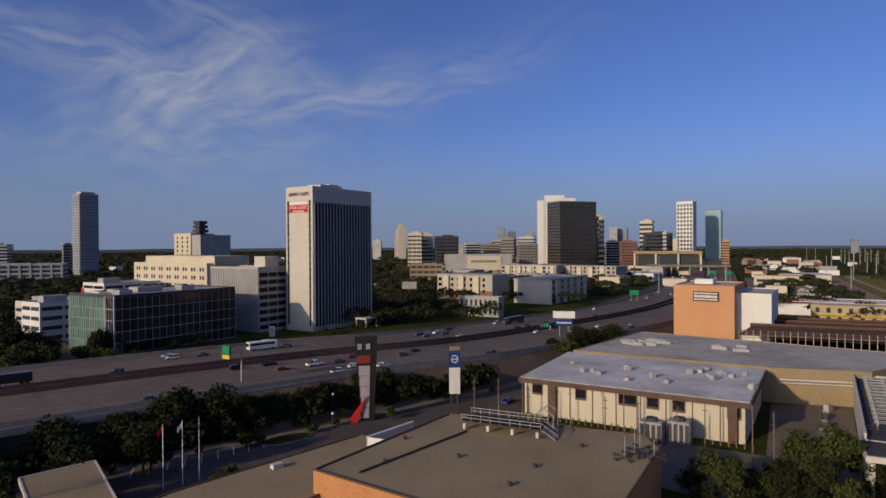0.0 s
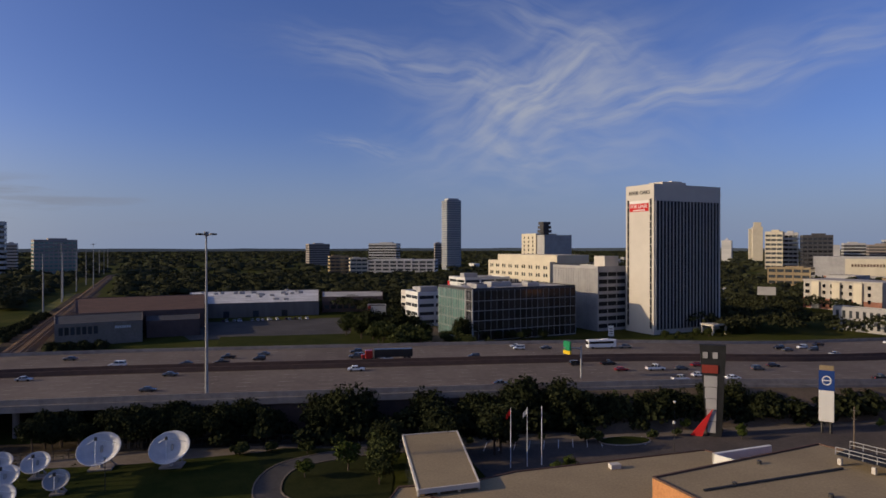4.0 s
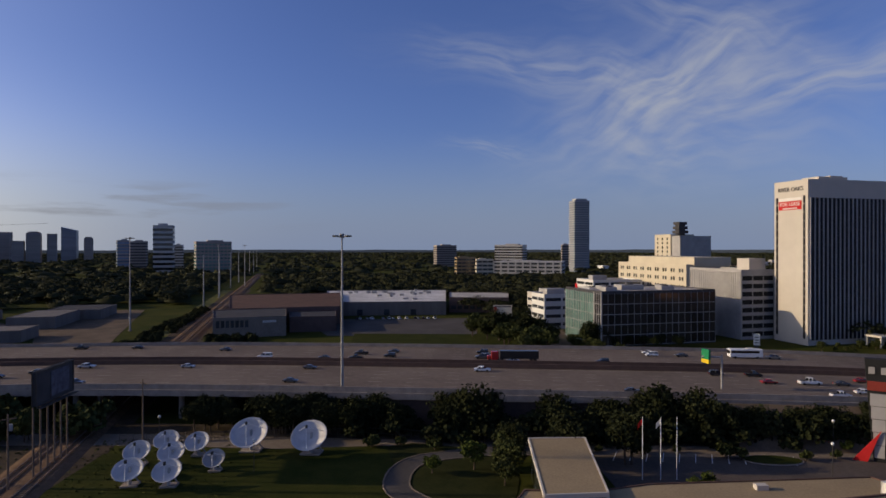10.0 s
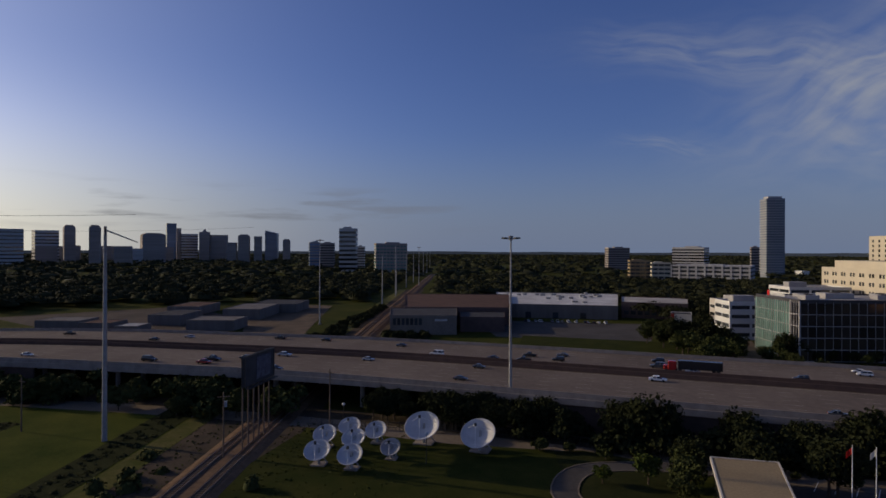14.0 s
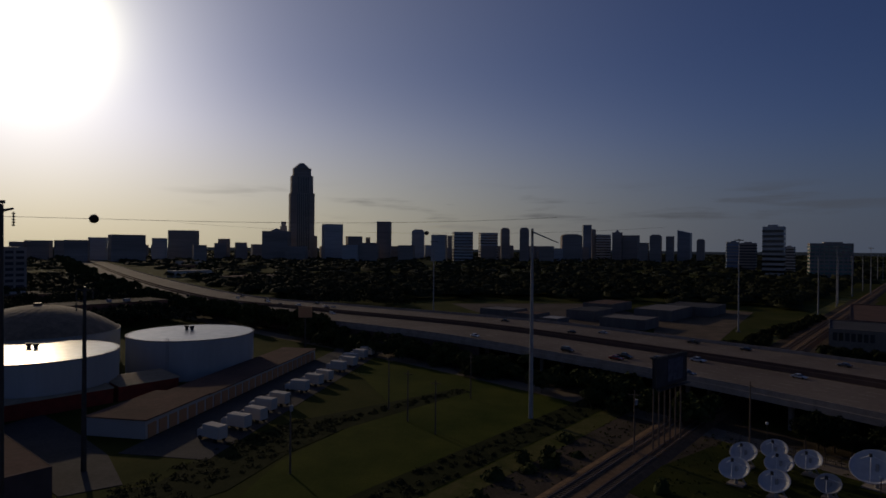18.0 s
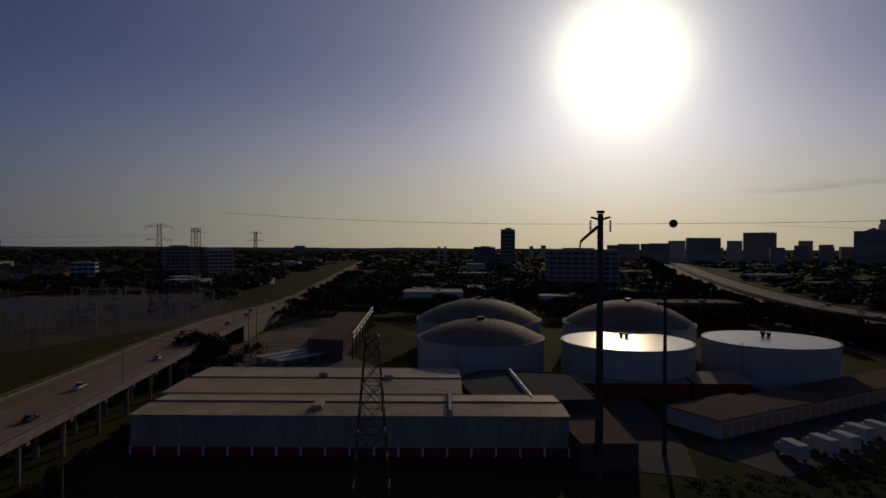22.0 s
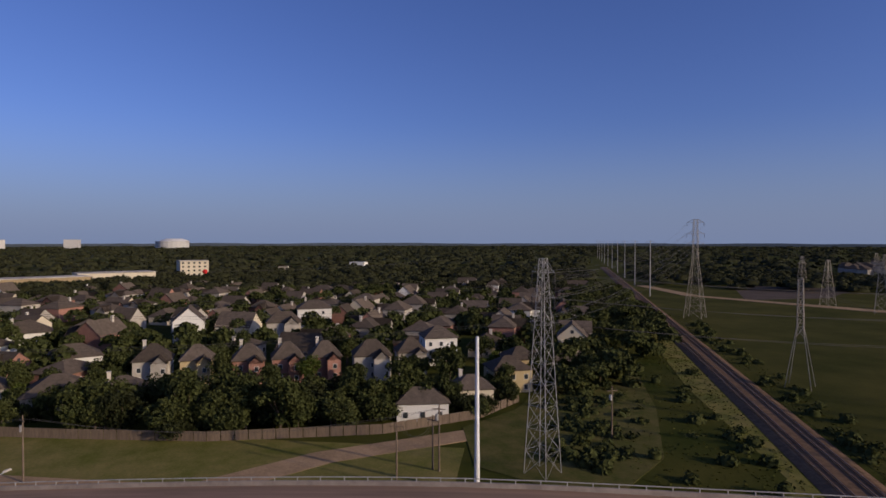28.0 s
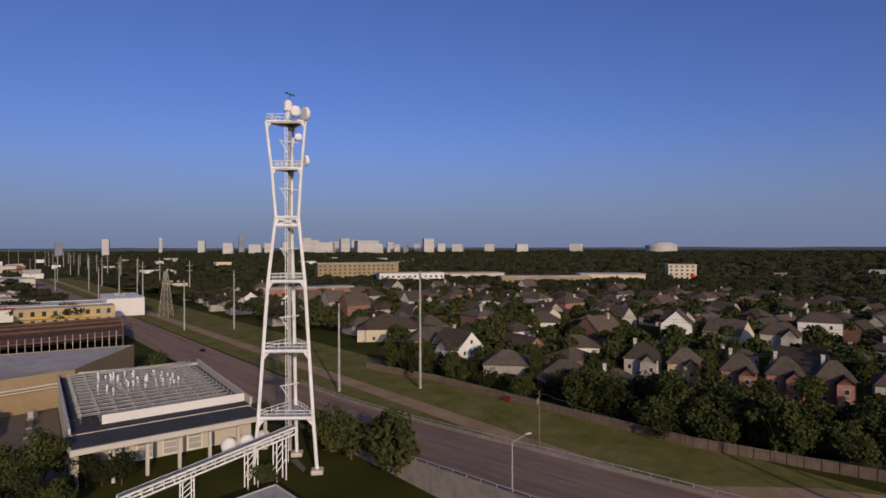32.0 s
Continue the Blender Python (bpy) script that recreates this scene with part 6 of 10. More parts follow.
def satellite_dish(x, y, r, heading, tilt, zc, label="white satellite dish on a short mount over the lawn", mtl="dishpaint"):
    t = thing("satellite_dish", label, "satellite dish", (x, y, 0.1), heading, "satellite dishes")
    r, tilt = r * 0.96, tilt + 12
    m = Matrix.Translation((0, 0, zc)) @ Matrix.Rotation(radians(tilt), 4, "X")
    rings = []
    bm = bmesh.new()
    for k in range(8):
        rr = r * k / 7
        h = rr * rr / (r * 2.0) - r * 0.5
        rings.append([bm.verts.new(m @ Vector((rr * math.cos(u), h, rr * math.sin(u)))) for u in np.linspace(0, 2 * math.pi, 36, endpoint=False)] if k else [bm.verts.new(m @ Vector((0, h, 0)))])
    for k in range(1, 8):
        a, b = rings[k - 1], rings[k]
        for i in range(36):
            j = (i + 1) % 36
            bm.faces.new((a[0], b[i], b[j]) if k == 1 else (a[i], b[i], b[j], a[j]))
    bmesh.ops.recalc_face_normals(bm, faces=bm.faces[:])
    bmesh.ops.solidify(bm, geom=bm.faces[:], thickness=0.06)
    part("reflector", bm, M[mtl], t, smooth=True)
    bm = bmesh.new()
    f = m @ Vector((0, r * 0.75, 0))
    for u in (0.5, 2.6, 4.7):
        beam(bm, m @ Vector((r * 0.8 * math.cos(u), r * 0.32 - r * 0.5, r * 0.8 * math.sin(u))), f, 0.07)
    part("feed_strut", bm, M["whitesteel"], t)
    bm = bmesh.new()
    cyl(bm, (f.x, f.y, f.z - 0.25), 0.22, 0.5, 10)
    part("feed_horn", bm, M["darksteel"], t)
    bm = bmesh.new()
    beam(bm, (0, -r * 0.35, 0), (0, -r * 0.45, zc), 0.6, 0.45, 10)
    beam(bm, (-r * 0.5, -r * 0.9, 0), (0, -r * 0.5, zc * 0.8), 0.18)
    beam(bm, (r * 0.5, -r * 0.9, 0), (0, -r * 0.5, zc * 0.8), 0.18)
    part("mount", bm, M["steel"], t)
    bm = bmesh.new()
    box(bm, (0, -r * 0.5, 0.15), (r * 1.1, r * 0.9, 0.3), 0, 0.05)
    part("footing", bm, M["barrier"], t)
    return t
for args in ((-91.8, 62.7, 3.4, 218, 40, 3.8), (-100.9, 56.0, 3.5, 224, 42, 3.9), (-110.9, 45.4, 2.3, 232, 46, 2.9), (-105.9, 48.7, 2.2, 226, 42, 2.9), (-108.4, 39.4, 2.3, 230, 44, 2.9),
             (-103.7, 43.2, 2.3, 230, 46, 2.9), (-100.0, 35.0, 2.4, 232, 46, 3.0), (-95.4, 39.1, 2.3, 228, 44, 2.9)):
    satellite_dish(*args)
satellite_dish(-96.5, 47.2, 1.9, 228, 40, 2.5, "grey mesh satellite dish on a short mount over the lawn", "grey")


def fence(name, label, pts, h, material, step=2.4, rails=True):
    t = thing(name, label, "fence")
    for a, b in zip(pts, pts[1:]):
        a, b = Vector(a), Vector(b)
        n = max(1, int((b - a).length / step))
        bm = bmesh.new()
        for z in ((h * 0.35, h * 0.95) if rails else (h * 0.5,)):
            beam(bm, (*a, z), (*b, z), 0.07 if rails else 0.12)
        for i in range(n * 8 if rails else 0):
            q = a.lerp(b, i / (n * 8))
            box(bm, (q.x, q.y, h * 0.5), (0.035, 0.035, h * 0.95))
        part("rail", bm, M[material], t)
        for i in range(n + 1):
            q = a.lerp(b, i / n)
            bm = bmesh.new()
            box(bm, (q.x, q.y, h * 0.52), (0.1, 0.1, h * 1.04))
            part("post", bm, M[material], t)
    return t


fence("metal_fence", "dark metal railing fence round the lawn", [(-124, 42), (-104, 66), (-90, 80), (-60, 96)], 1.8, "darksteel")

# ---- tanks ----
for az, d, r, top in ((130.4, 178, 18, 0), (119, 198, 17.8, 0), (143.7, 177, 18.3, 5.2), (143.9, 222, 22.6, 7.2), (130.3, 222, 22.3, 7.8)):
    q = P(az, d)
    t = thing("storage_tank", "round pale blue storage tank with a " + ("weathered domed roof" if top else "flat shiny lid"), "tank", (q.x, q.y, 0), az, "storage tanks")
    bm = bmesh.new()
    cyl(bm, (0, 0, 0), r, 11, 72)
    part("shell", bm, M["bluewall"], t)
    bm = bmesh.new()
    for i in range(60):
        u = i * 2 * math.pi / 60
        box(bm, (r * math.cos(u), r * math.sin(u), 11.05), (r * 0.11, 0.25, 0.3), math.degrees(u) + 90)
    part("rim", bm, M["steel"], t)
    bm = bmesh.new()
    if top:
        R = (r * r + top * top) / (2 * top)
        rings = []
        for k in range(10):
            a = math.asin(min(1, r / R)) * (1 - k / 10)
            rings.append([bm.verts.new((R * math.sin(a) * math.cos(u), R * math.sin(a) * math.sin(u), 11.02 + R * math.cos(a) - (R - top) + 0.05 * ((k + i) % 2))) for i, u in enumerate(np.linspace(0, 2 * math.pi, 48, endpoint=False))])
        for a, b in zip(rings, rings[1:]):
            for i in range(48):
                bm.faces.new((a[i], a[(i + 1) % 48], b[(i + 1) % 48], b[i]))
        bm.faces.new(rings[-1])
        part("dome", bm, M["dome"], t)
        bm = bmesh.new()
        cyl(bm, (0, 0, 11 + top), 1.2, 0.7, 14)
        part("vent_cap", bm, M["darksteel"], t)
    else:
        cyl(bm, (0, 0, 11.0), r - 0.3, 0.2, 72)
        part("lid", bm, M["tanktop"], t)
        for k in range(2):
            bm = bmesh.new()
            cyl(bm, (1.5 * k - 1.5, 6.5 - 1.5 * k, 11.2), 0.5, 1.1, 10)
            box(bm, (1.5 * k - 1.5, 6.5 - 1.5 * k, 12.2), (1.4, 0.8, 0.5))
            part("hatch", bm, M["darksteel"], t)
    bm = bmesh.new()
    u = radians(250)
    for s in (-0.3, 0.3):
        beam(bm, ((r + 0.3) * math.cos(u) + s, (r + 0.3) * math.sin(u), 0), ((r + 0.3) * math.cos(u) + s, (r + 0.3) * math.sin(u), 12), 0.08)
    for k in range(24):
        beam(bm, ((r + 0.3) * math.cos(u) - 0.3, (r + 0.3) * math.sin(u), 0.5 + k * 0.5), ((r + 0.3) * math.cos(u) + 0.3, (r + 0.3) * math.sin(u), 0.5 + k * 0.5), 0.05)
    part("ladder", bm, M["steel"], t)

# ---- warehouse with ribbed roofs over a red plinth ----
W0 = Vector((-10.6, -111.2))
wu, wv = -GU, -GV


def wpt(a, b):
    return W0 + wv * a + wu * b


wh = thing("warehouse", "long pale metal warehouse with ribbed roofs and a red base", "warehouse")
bm = bmesh.new()
prism(bm, [wpt(0, 0), wpt(72, 0), wpt(72, 14), wpt(0, 14)], 1.8, 8.3)
part("wall", bm, M["warewall"], wh)
bm = bmesh.new()
prism(bm, [wpt(-2, 16), wpt(55, 16), wpt(55, 40), wpt(-2, 40)], 0, 8.0)
part("rear_wall", bm, M["warewall"], wh)
bm = bmesh.new()
prism(bm, [wpt(0.2, 14.1), wpt(60, 14.1), wpt(60, 15.9), wpt(0.2, 15.9)], 0, 7.4)
part("gutter_wall", bm, M["ribbed"], wh)
bm = bmesh.new()
prism(bm, [wpt(0.05, 0.05), wpt(71.95, 0.05), wpt(71.95, 13.9), wpt(0.05, 13.9)], 0, 1.8)
part("plinth", bm, M["dullred"], wh, "faded red base wall")
for i in range(19):
    q = wpt(i * 4.0, -0.08)
    bm = bmesh.new()
    box(bm, (q.x, q.y, 0.95), (0.3, 0.25, 1.9), ANG_U + 90)
    part("post", bm, M["white"], wh)
bm = bmesh.new()
bmesh.ops.create_cube(bm, size=1.0)
for rx in (-0.17, 0.17, 0.5):
    bmesh.ops.create_cube(bm, size=1.0, matrix=Matrix.Translation((rx, 0, 0.9)) @ Matrix.Diagonal((0.07, 1, 1.6, 1)))
rib_me = mesh_of("roof_panel", bm, M["ribbed"])


def ribbed_roof(parent, a0, a1, b0, b1, z0, z1, step=1.5):
    """One slope of ribbed roof panels from the eave b0 at height z0 to the ridge b1 at z1."""
    n = int((a1 - a0) / step)
    ln = math.hypot(b1 - b0, z1 - z0)
    th = math.degrees(math.atan2(z1 - z0, b1 - b0))
    rz = math.degrees(math.atan2(wv.y, wv.x))
    for i in range(n):
        q = wpt(a0 + (i + 0.5) * (a1 - a0) / n, (b0 + b1) / 2)
        s = 1 if wv.x * wu.y - wv.y * wu.x > 0 else -1
        piece("roof_panel", rib_me, parent, Matrix.Translation((q.x, q.y, (z0 + z1) / 2 + 0.1)) @ Matrix.Rotation(radians(rz), 4, "Z") @ Matrix.Rotation(radians(th * s), 4, "X") @ Matrix.Diagonal(((a1 - a0) / n * 0.985, ln + 0.3, 0.1, 1)))


ribbed_roof(wh, 0, 52, -0.4, 7, 8.3, 8.6)
ribbed_roof(wh, 0, 52, 14.4, 7, 8.0, 8.6)
ribbed_roof(wh, 53, 72, -0.4, 7, 8.35, 8.7)
ribbed_roof(wh, 53, 72, 14.4, 7, 8.1, 8.7)
ribbed_roof(wh, -2, 55, 15.6, 27, 8.0, 8.4, 1.6)
ribbed_roof(wh, -2, 55, 40.4, 27, 7.8, 8.4, 1.6)
for a0, a1, b, z in ((0, 52, 7, 8.82), (53, 72, 7, 8.92), (-2, 55, 27, 8.62)):
    bm = bmesh.new()
    beam(bm, (*wpt(a0, b), z), (*wpt(a1, b), z), 0.34)
    part("ridge_cap", bm, M["darksteel"], wh)
bm = bmesh.new()
q = wpt(52.5, 7)
box(bm, (q.x, q.y, 8.9), (0.5, 14.6, 1.7), ANG_U + 90)
part("fire_wall", bm, M["offwhite"], wh)
for a, b in ((30, 4), (26, 30), (40, 28)):
    q = wpt(a, b)
    bm = bmesh.new()
    box(bm, (q.x, q.y, 9.0), (3.0, 1.8, 1.1), ANG_U, 0.1)
    part("roof_vent", bm, M["ribbed"], wh)
wh.scale = (1.083, 1.083, 0.87)
dark = building("dark_roof_shed", "low shed with a dark flat roof and a pale edge", [Vector(p) for p in ((-79.5, -88.5), (-72, -100), (-79, -117), (-90, -121), (-106, -107.5), (-92.5, -85.4), (-84.5, -89.6))], 6.5, "darkgrey", "darkgrey", 0.3)
bm = bmesh.new()
beam(bm, (-80.5, -92, 7.2), (-94, -116, 7.2), 0.7, sides=8)
part("duct", bm, M["whitesteel"], dark, "long white roof duct")
building("lean_shed", "brown open-fronted shed with a low roof", [Vector(p) for p in ((-80, -83.5), (-74.2, -72.4), (-82.2, -67.2), (-97.6, -90.5), (-93.2, -84.8), (-84.5, -88.9))], 4.6, "darkbrick", "brownroof", 0.1)
# concrete yard given the darker asphalt material
ground_sheet("service_yard", [Vector(p) for p in ((-82.5, -66.5), (-97.5, -89), (-104, -106), (-122, -102), (-110, -84), (-100, -71), (-88, -60))], 0.1, "asphalt", "worn concrete yard between sheds, in dark asphalt colour", category="yard")
sh = thing("red_shed", "long low shed with a ribbed roof and red doors", "shed")
for a, b in (((-110.5, -108.8), (-133.6, -93.6)), ((-134.6, -93), (-147, -85))):
    a, b = Vector(a), Vector(b)
    d = (b - a).normalized()
    n = Vector((d.y, -d.x)) * (-1 if Vector((d.y, -d.x)).dot(a) < 0 else 1)
    bm = bmesh.new()
    prism(bm, [a, b, b + n * 10, a + n * 10], 0, 3.5)
    part("wall", bm, M["dullred"], sh)
    m = (a + b) / 2 + n * 3
    k = int((b - a).length / 1.5)
    for i in range(k):
        q = a + d * ((i + 0.5) * (b - a).length / k) + n * 4.8
        piece("roof_panel", rib_me, sh, Matrix.Translation((q.x, q.y, 3.95)) @ Matrix.Rotation(math.atan2(d.y, d.x), 4, "Z") @ Matrix.Rotation(radians(4), 4, "X") @ Matrix.Diagonal(((b - a).length / k * 0.985, 10.8, 0.1, 1)))
# storage units with a row of orange doors
S0, S1, S2 = Vector((-109.2, -69.9)), Vector((-109.4, -83.0)), Vector((-194.3, -64.5))
su = thing("storage_units", "long low storage building with orange roll-up doors", "storage building")
d = (S2 - S0).normalized()
n = Vector((d.y, -d.x))
n = n if n.dot(S1 - S0) > 0 else -n
for a, b, dp, h in ((0, 22, 13, 3.6), (22.2, 85, 11, 3.4)):
    bm = bmesh.new()
    prism(bm, [S0 + d * a, S0 + d * b, S0 + d * b + n * dp, S0 + d * a + n * dp], 0, h)
    part("wall", bm, M["offwhite"], su)
    bm = bmesh.new()
    prism(bm, [S0 + d * (a - 0.3) - n * 0.4, S0 + d * (b + 0.2) - n * 0.4, S0 + d * b + n * (dp + 0.3), S0 + d * (a - 0.3) + n * (dp + 0.3)], h, h + 0.22)
    part("roof", bm, M["brownroof"], su)
rz = math.degrees(math.atan2(d.y, d.x))
for i in range(25):
    q = S0 + d * (2 + i * 3.35) - n * 0.05
    piece("roll_door", cube_mesh("orangepaint"), su, pose(q.x, q.y, 1.4, 0, 0, rz) @ Matrix.Diagonal((2.5, 0.16, 2.7, 1)))
ground_sheet("truck_lot", [S0 - n * 0.5 - d * 8, S2 - n * 0.5 + d * 26, S2 - n * 18 + d * 26, S0 - n * 18 - d * 8], 0.09, "asphalt", "dark asphalt lot in front of storage units", category="parking lot")

# trucks and vans on the lot
def box_truck(x, y, rz, label="white box truck parked on the lot"):
    t = thing("box_truck", label, "truck", (x, y, 0.1), rz, "parked trucks")
    bm = bmesh.new()
    box(bm, (-0.6, 0, 1.95), (4.6, 2.2, 2.4), 0, 0.06)
    part("cargo_box", bm, M["offwhite"], t)
    bm = bmesh.new()
    box(bm, (2.6, 0, 1.2), (1.7, 2.0, 1.5), 0, 0.18)
    box(bm, (2.35, 0, 2.0), (1.1, 1.9, 0.5), 0, 0.12)
    part("cab", bm, M["offwhite"], t)
    bm = bmesh.new()
    box(bm, (2.93, 0, 1.75), (0.3, 1.7, 0.6), 0, 0.04)
    part("windscreen", bm, M["blackglass"], t)
    for wx in (-1.8, 2.4):
        for wy in (-1.0, 1.0):
            bm = bmesh.new()
            beam(bm, (wx, wy - 0.14, 0.42), (wx, wy + 0.14, 0.42), 0.84, 0.84, 14)
            part("wheel", bm, M["rubber"], t)
    return t


bt = box_truck(*(S0 - n * 13 + d * 2), rz + 70)
for i in range(1, 15):
    q = S0 - n * (13 + 0.8 * (i % 3)) + d * (2 + i * 6.6 + (i % 2))
    if i in (5, 9):
        continue
    copy_thing(bt, pose(q.x, q.y, 0.1, 0, 0, rz + 70 + (i * 7 % 11)))
t = thing("tall_sign", "tall orange sign on a post by the freeway", "sign", (-217, -76, 0), 100)
bm = bmesh.new()
box(bm, (0, 0, 13), (5, 0.6, 4), 0, 0.08)
part("panel", bm, M["orangepaint"], t)
bm = bmesh.new()
beam(bm, (0, 0, 0), (0, 0, 11), 0.6, 0.6, 10)
part("post", bm, M["darksteel"], t)
ground_sheet("meadow", [Vector(p) for p in ((-101, -40), (-140, -28), (-190, -52), (-210, -48), (-160, 5), (-142, 22), (-100, -2), (-70, -20), (-72, -40))], 0.05, "meadowgrass", "open green meadow beside the railway", category="grass")

def rail_band(name, s0, s1, o0, o1, z, material, label, category="ground"):
    return ground_sheet(name, [RAIL0 + GV * s + GU * o for s, o in ((s0, o0), (s1, o0), (s1, o1), (s0, o1))], z, material, label, category=category)


rail_band("rail_dirt", -172, -20, -13, 9, 0.05, "raildirt", "brown dirt and gravel beside the tracks")
rail_band("rail_verge", -172, -20, -18, -13, 0.08, "bankgrass", "strip of dry yellow grass beside the railway", "grass")
# both ditches are flat sheets; their dark colour carries the banks' shade
rail_band("ditch", -172, -50, -26.5, -18.5, 0.09, "shadedgrass", "dark weedy drainage ditch beside the meadow, shade in its colour", "ditch")
ground_sheet("cross_ditch", [Vector(p) for p in ((-160, -14), (-124, -46.5), (-108, -54), (-90, -55), (-80, -62), (-76, -52), (-88, -43), (-105, -40), (-121, -34), (-157, -10.5))], 0.07, "shadedgrass", "dark weedy ditch across the meadow, shade in its colour", category="ditch")
rail_band("bank_verge", 60, 330, 5.5, 13, 0.05, "drygrass", "yellow rough grass on the railway bank", "grass")
rail_band("far_rail_dirt", -560, -215, -9, 8, 0.05, "raildirt", "brown dirt beside the far tracks")
rail_band("far_rail_verge", -560, -215, -16, -9, 0.07, "drygrass", "dry grass along the far tracks", "grass")
ground_sheet("dirt_lot", [Vector(p) for p in ((-268, 60), (-258, 84), (-380, 143), (-405, 118), (-330, 76))], 0.06, "browndirt", "bare brown dirt lot by the tracks", category="lot")
ground_sheet("shed_yard", [Vector(p) for p in ((-262, 50), (-330, 74), (-420, 60), (-400, -40), (-300, 0))], 0.05, "gravel", "worn grey yard round the sheds", category="yard")

# ---- billboard at the railway, seen from its edge ----
b0, b1 = P(77.2, 117.5), P(74.7, 128)
bc = (b0 + b1) / 2
bd = (b1 - b0).normalized()
rzb = math.degrees(math.atan2(bd.y, bd.x))
bb = thing("billboard", "large dark billboard on six wooden posts beside the railway", "billboard", (bc.x, bc.y, 0), rzb)
bl = (b1 - b0).length
bm = bmesh.new()
box(bm, (0, 0, 14.6), (bl, 0.5, 5.4), 0, 0.05)
part("panel", bm, M["darkgrey"], bb)
bm = bmesh.new()
box(bm, (bl * 0.12, -0.34, 14.6), (bl * 0.5, 0.06, 4.2))
box(bm, (bl * 0.12, 0.34, 14.6), (bl * 0.5, 0.06, 4.2))
part("poster", bm, M["posterblue"], bb, "faded dark blue poster")
for sy in (-0.3, 0.3):
    bm = bmesh.new()
    for z in (11.9, 17.3):
        box(bm, (0, sy, z), (bl, 0.16, 0.25))
    for x in (-bl / 2, bl / 2):
        box(bm, (x, sy, 14.6), (0.25, 0.16, 5.4))
    part("frame", bm, M["darksteel"], bb)
for k in range(6):
    x = -bl * 0.45 + k * bl * 0.18
    bm = bmesh.new()
    beam(bm, (x, 0.5, 0), (x, 0.5, 17), 0.34, 0.28, 8)
    part("post", bm, M["wood"], bb)
bm = bmesh.new()
box(bm, (0, -0.8, 11.6), (bl, 0.9, 0.12))
part("catwalk", bm, M["darksteel"], bb)

# ---- tall light masts with a ring of lamps ----
def light_mast(x, y, h, kind="ring"):
    t = thing("light_mast", "tall grey steel mast with a ring of lamps on top", "light mast", (x, y, 0), 0, "light masts")
    bm = bmesh.new()
    beam(bm, (0, 0, 0), (0, 0, h), 0.75, 0.3, 12)
    part("pole", bm, M["steel"], t)
    bm = bmesh.new()
    cyl(bm, (0, 0, h - 0.7), 0.5, 0.9, 12)
    part("hub", bm, M["steel"], t)
    for k in range(8):
        u = k * math.pi / 4
        bm = bmesh.new()
        beam(bm, (0, 0, h - 0.4), (1.4 * math.cos(u), 1.4 * math.sin(u), h - 0.4), 0.1)
        part("arm", bm, M["steel"], t)
        bm = bmesh.new()
        box(bm, (1.6 * math.cos(u), 1.6 * math.sin(u), h - 0.3), (0.8, 0.45, 0.35), math.degrees(u), 0.05)
        part("lamp", bm, M["darksteel"], t)
    bm = bmesh.new()
    cyl(bm, (0, 0, 0), 0.9, 0.5, 12)
    part("footing", bm, M["barrier"], t)


light_mast(-102.7, 78.4, 40.2)
light_mast(-289, 102.3, 42.0)
for az, el, d in ((97.4, 0.55, 330), (63.5, 0.25, 480), (61.3, 0.2, 620), (-19.6, -1.1, 470), (-25.0, -1.4, 560)):
    q = P(az, d)
    light_mast(q.x, q.y, 37.5 + d * math.tan(radians(el)))

# ---- power lines: steel poles, lattice pylons, substation ----
WIRES = bmesh.new()


def wire(a, b, sag=1.5, w=0.05, n=8):
    a, b = Vector(a), Vector(b)
    last = a
    for k in range(1, n + 1):
        u = k / n
        q = a.lerp(b, u) - Vector((0, 0, 4 * sag * u * (1 - u)))
        beam(WIRES, last, q, w, sides=3)
        last = q


def insulator_string(bm, top, n, step, r=0.16):
    """One hanging string: a stack of discs turned as a single body."""
    prof = [(0.04, 0.0)]
    for k in range(n):
        z = -0.1 - k * step
        prof += [(0.05, z), (r, z - 0.05), (r, z - 0.13), (0.05, z - 0.18)]
    seg = 7
    rings = [[bm.verts.new((top[0] + q * math.cos(6.2832 * i / seg), top[1] + q * math.sin(6.2832 * i / seg), top[2] + z)) for i in range(seg)] for q, z in prof]
    for a, b in zip(rings, rings[1:]):
        for i in range(seg):
            bm.faces.new((a[i], b[i], b[(i + 1) % seg], a[(i + 1) % seg]))
    bm.faces.new(rings[0])
    bm.faces.new(rings[-1][::-1])


def steel_pole(x, y, h, w=0.8, arms=(), name="power_pole", label="tall tapered grey steel power pole", mtl="steel", heading=0):
    t = thing(name, label, "power pole", (x, y, 0), heading, "steel poles")
    bm = bmesh.new()
    beam(bm, (0, 0, 0), (0, 0, h), w, w * 0.55, 12)
    part("pole", bm, M[mtl], t)
    for dx, z, ln in arms:
        bm = bmesh.new()
        beam(bm, (0, 0, z), (dx * ln, 0, z + 0.3), 0.22, 0.14)
        arm = part("arm", bm, M[mtl], t)
        bm = bmesh.new()
        insulator_string(bm, (dx * ln, 0, z), 5, 0.28)
        part("insulator", bm, M["darksteel"], arm)
    return t


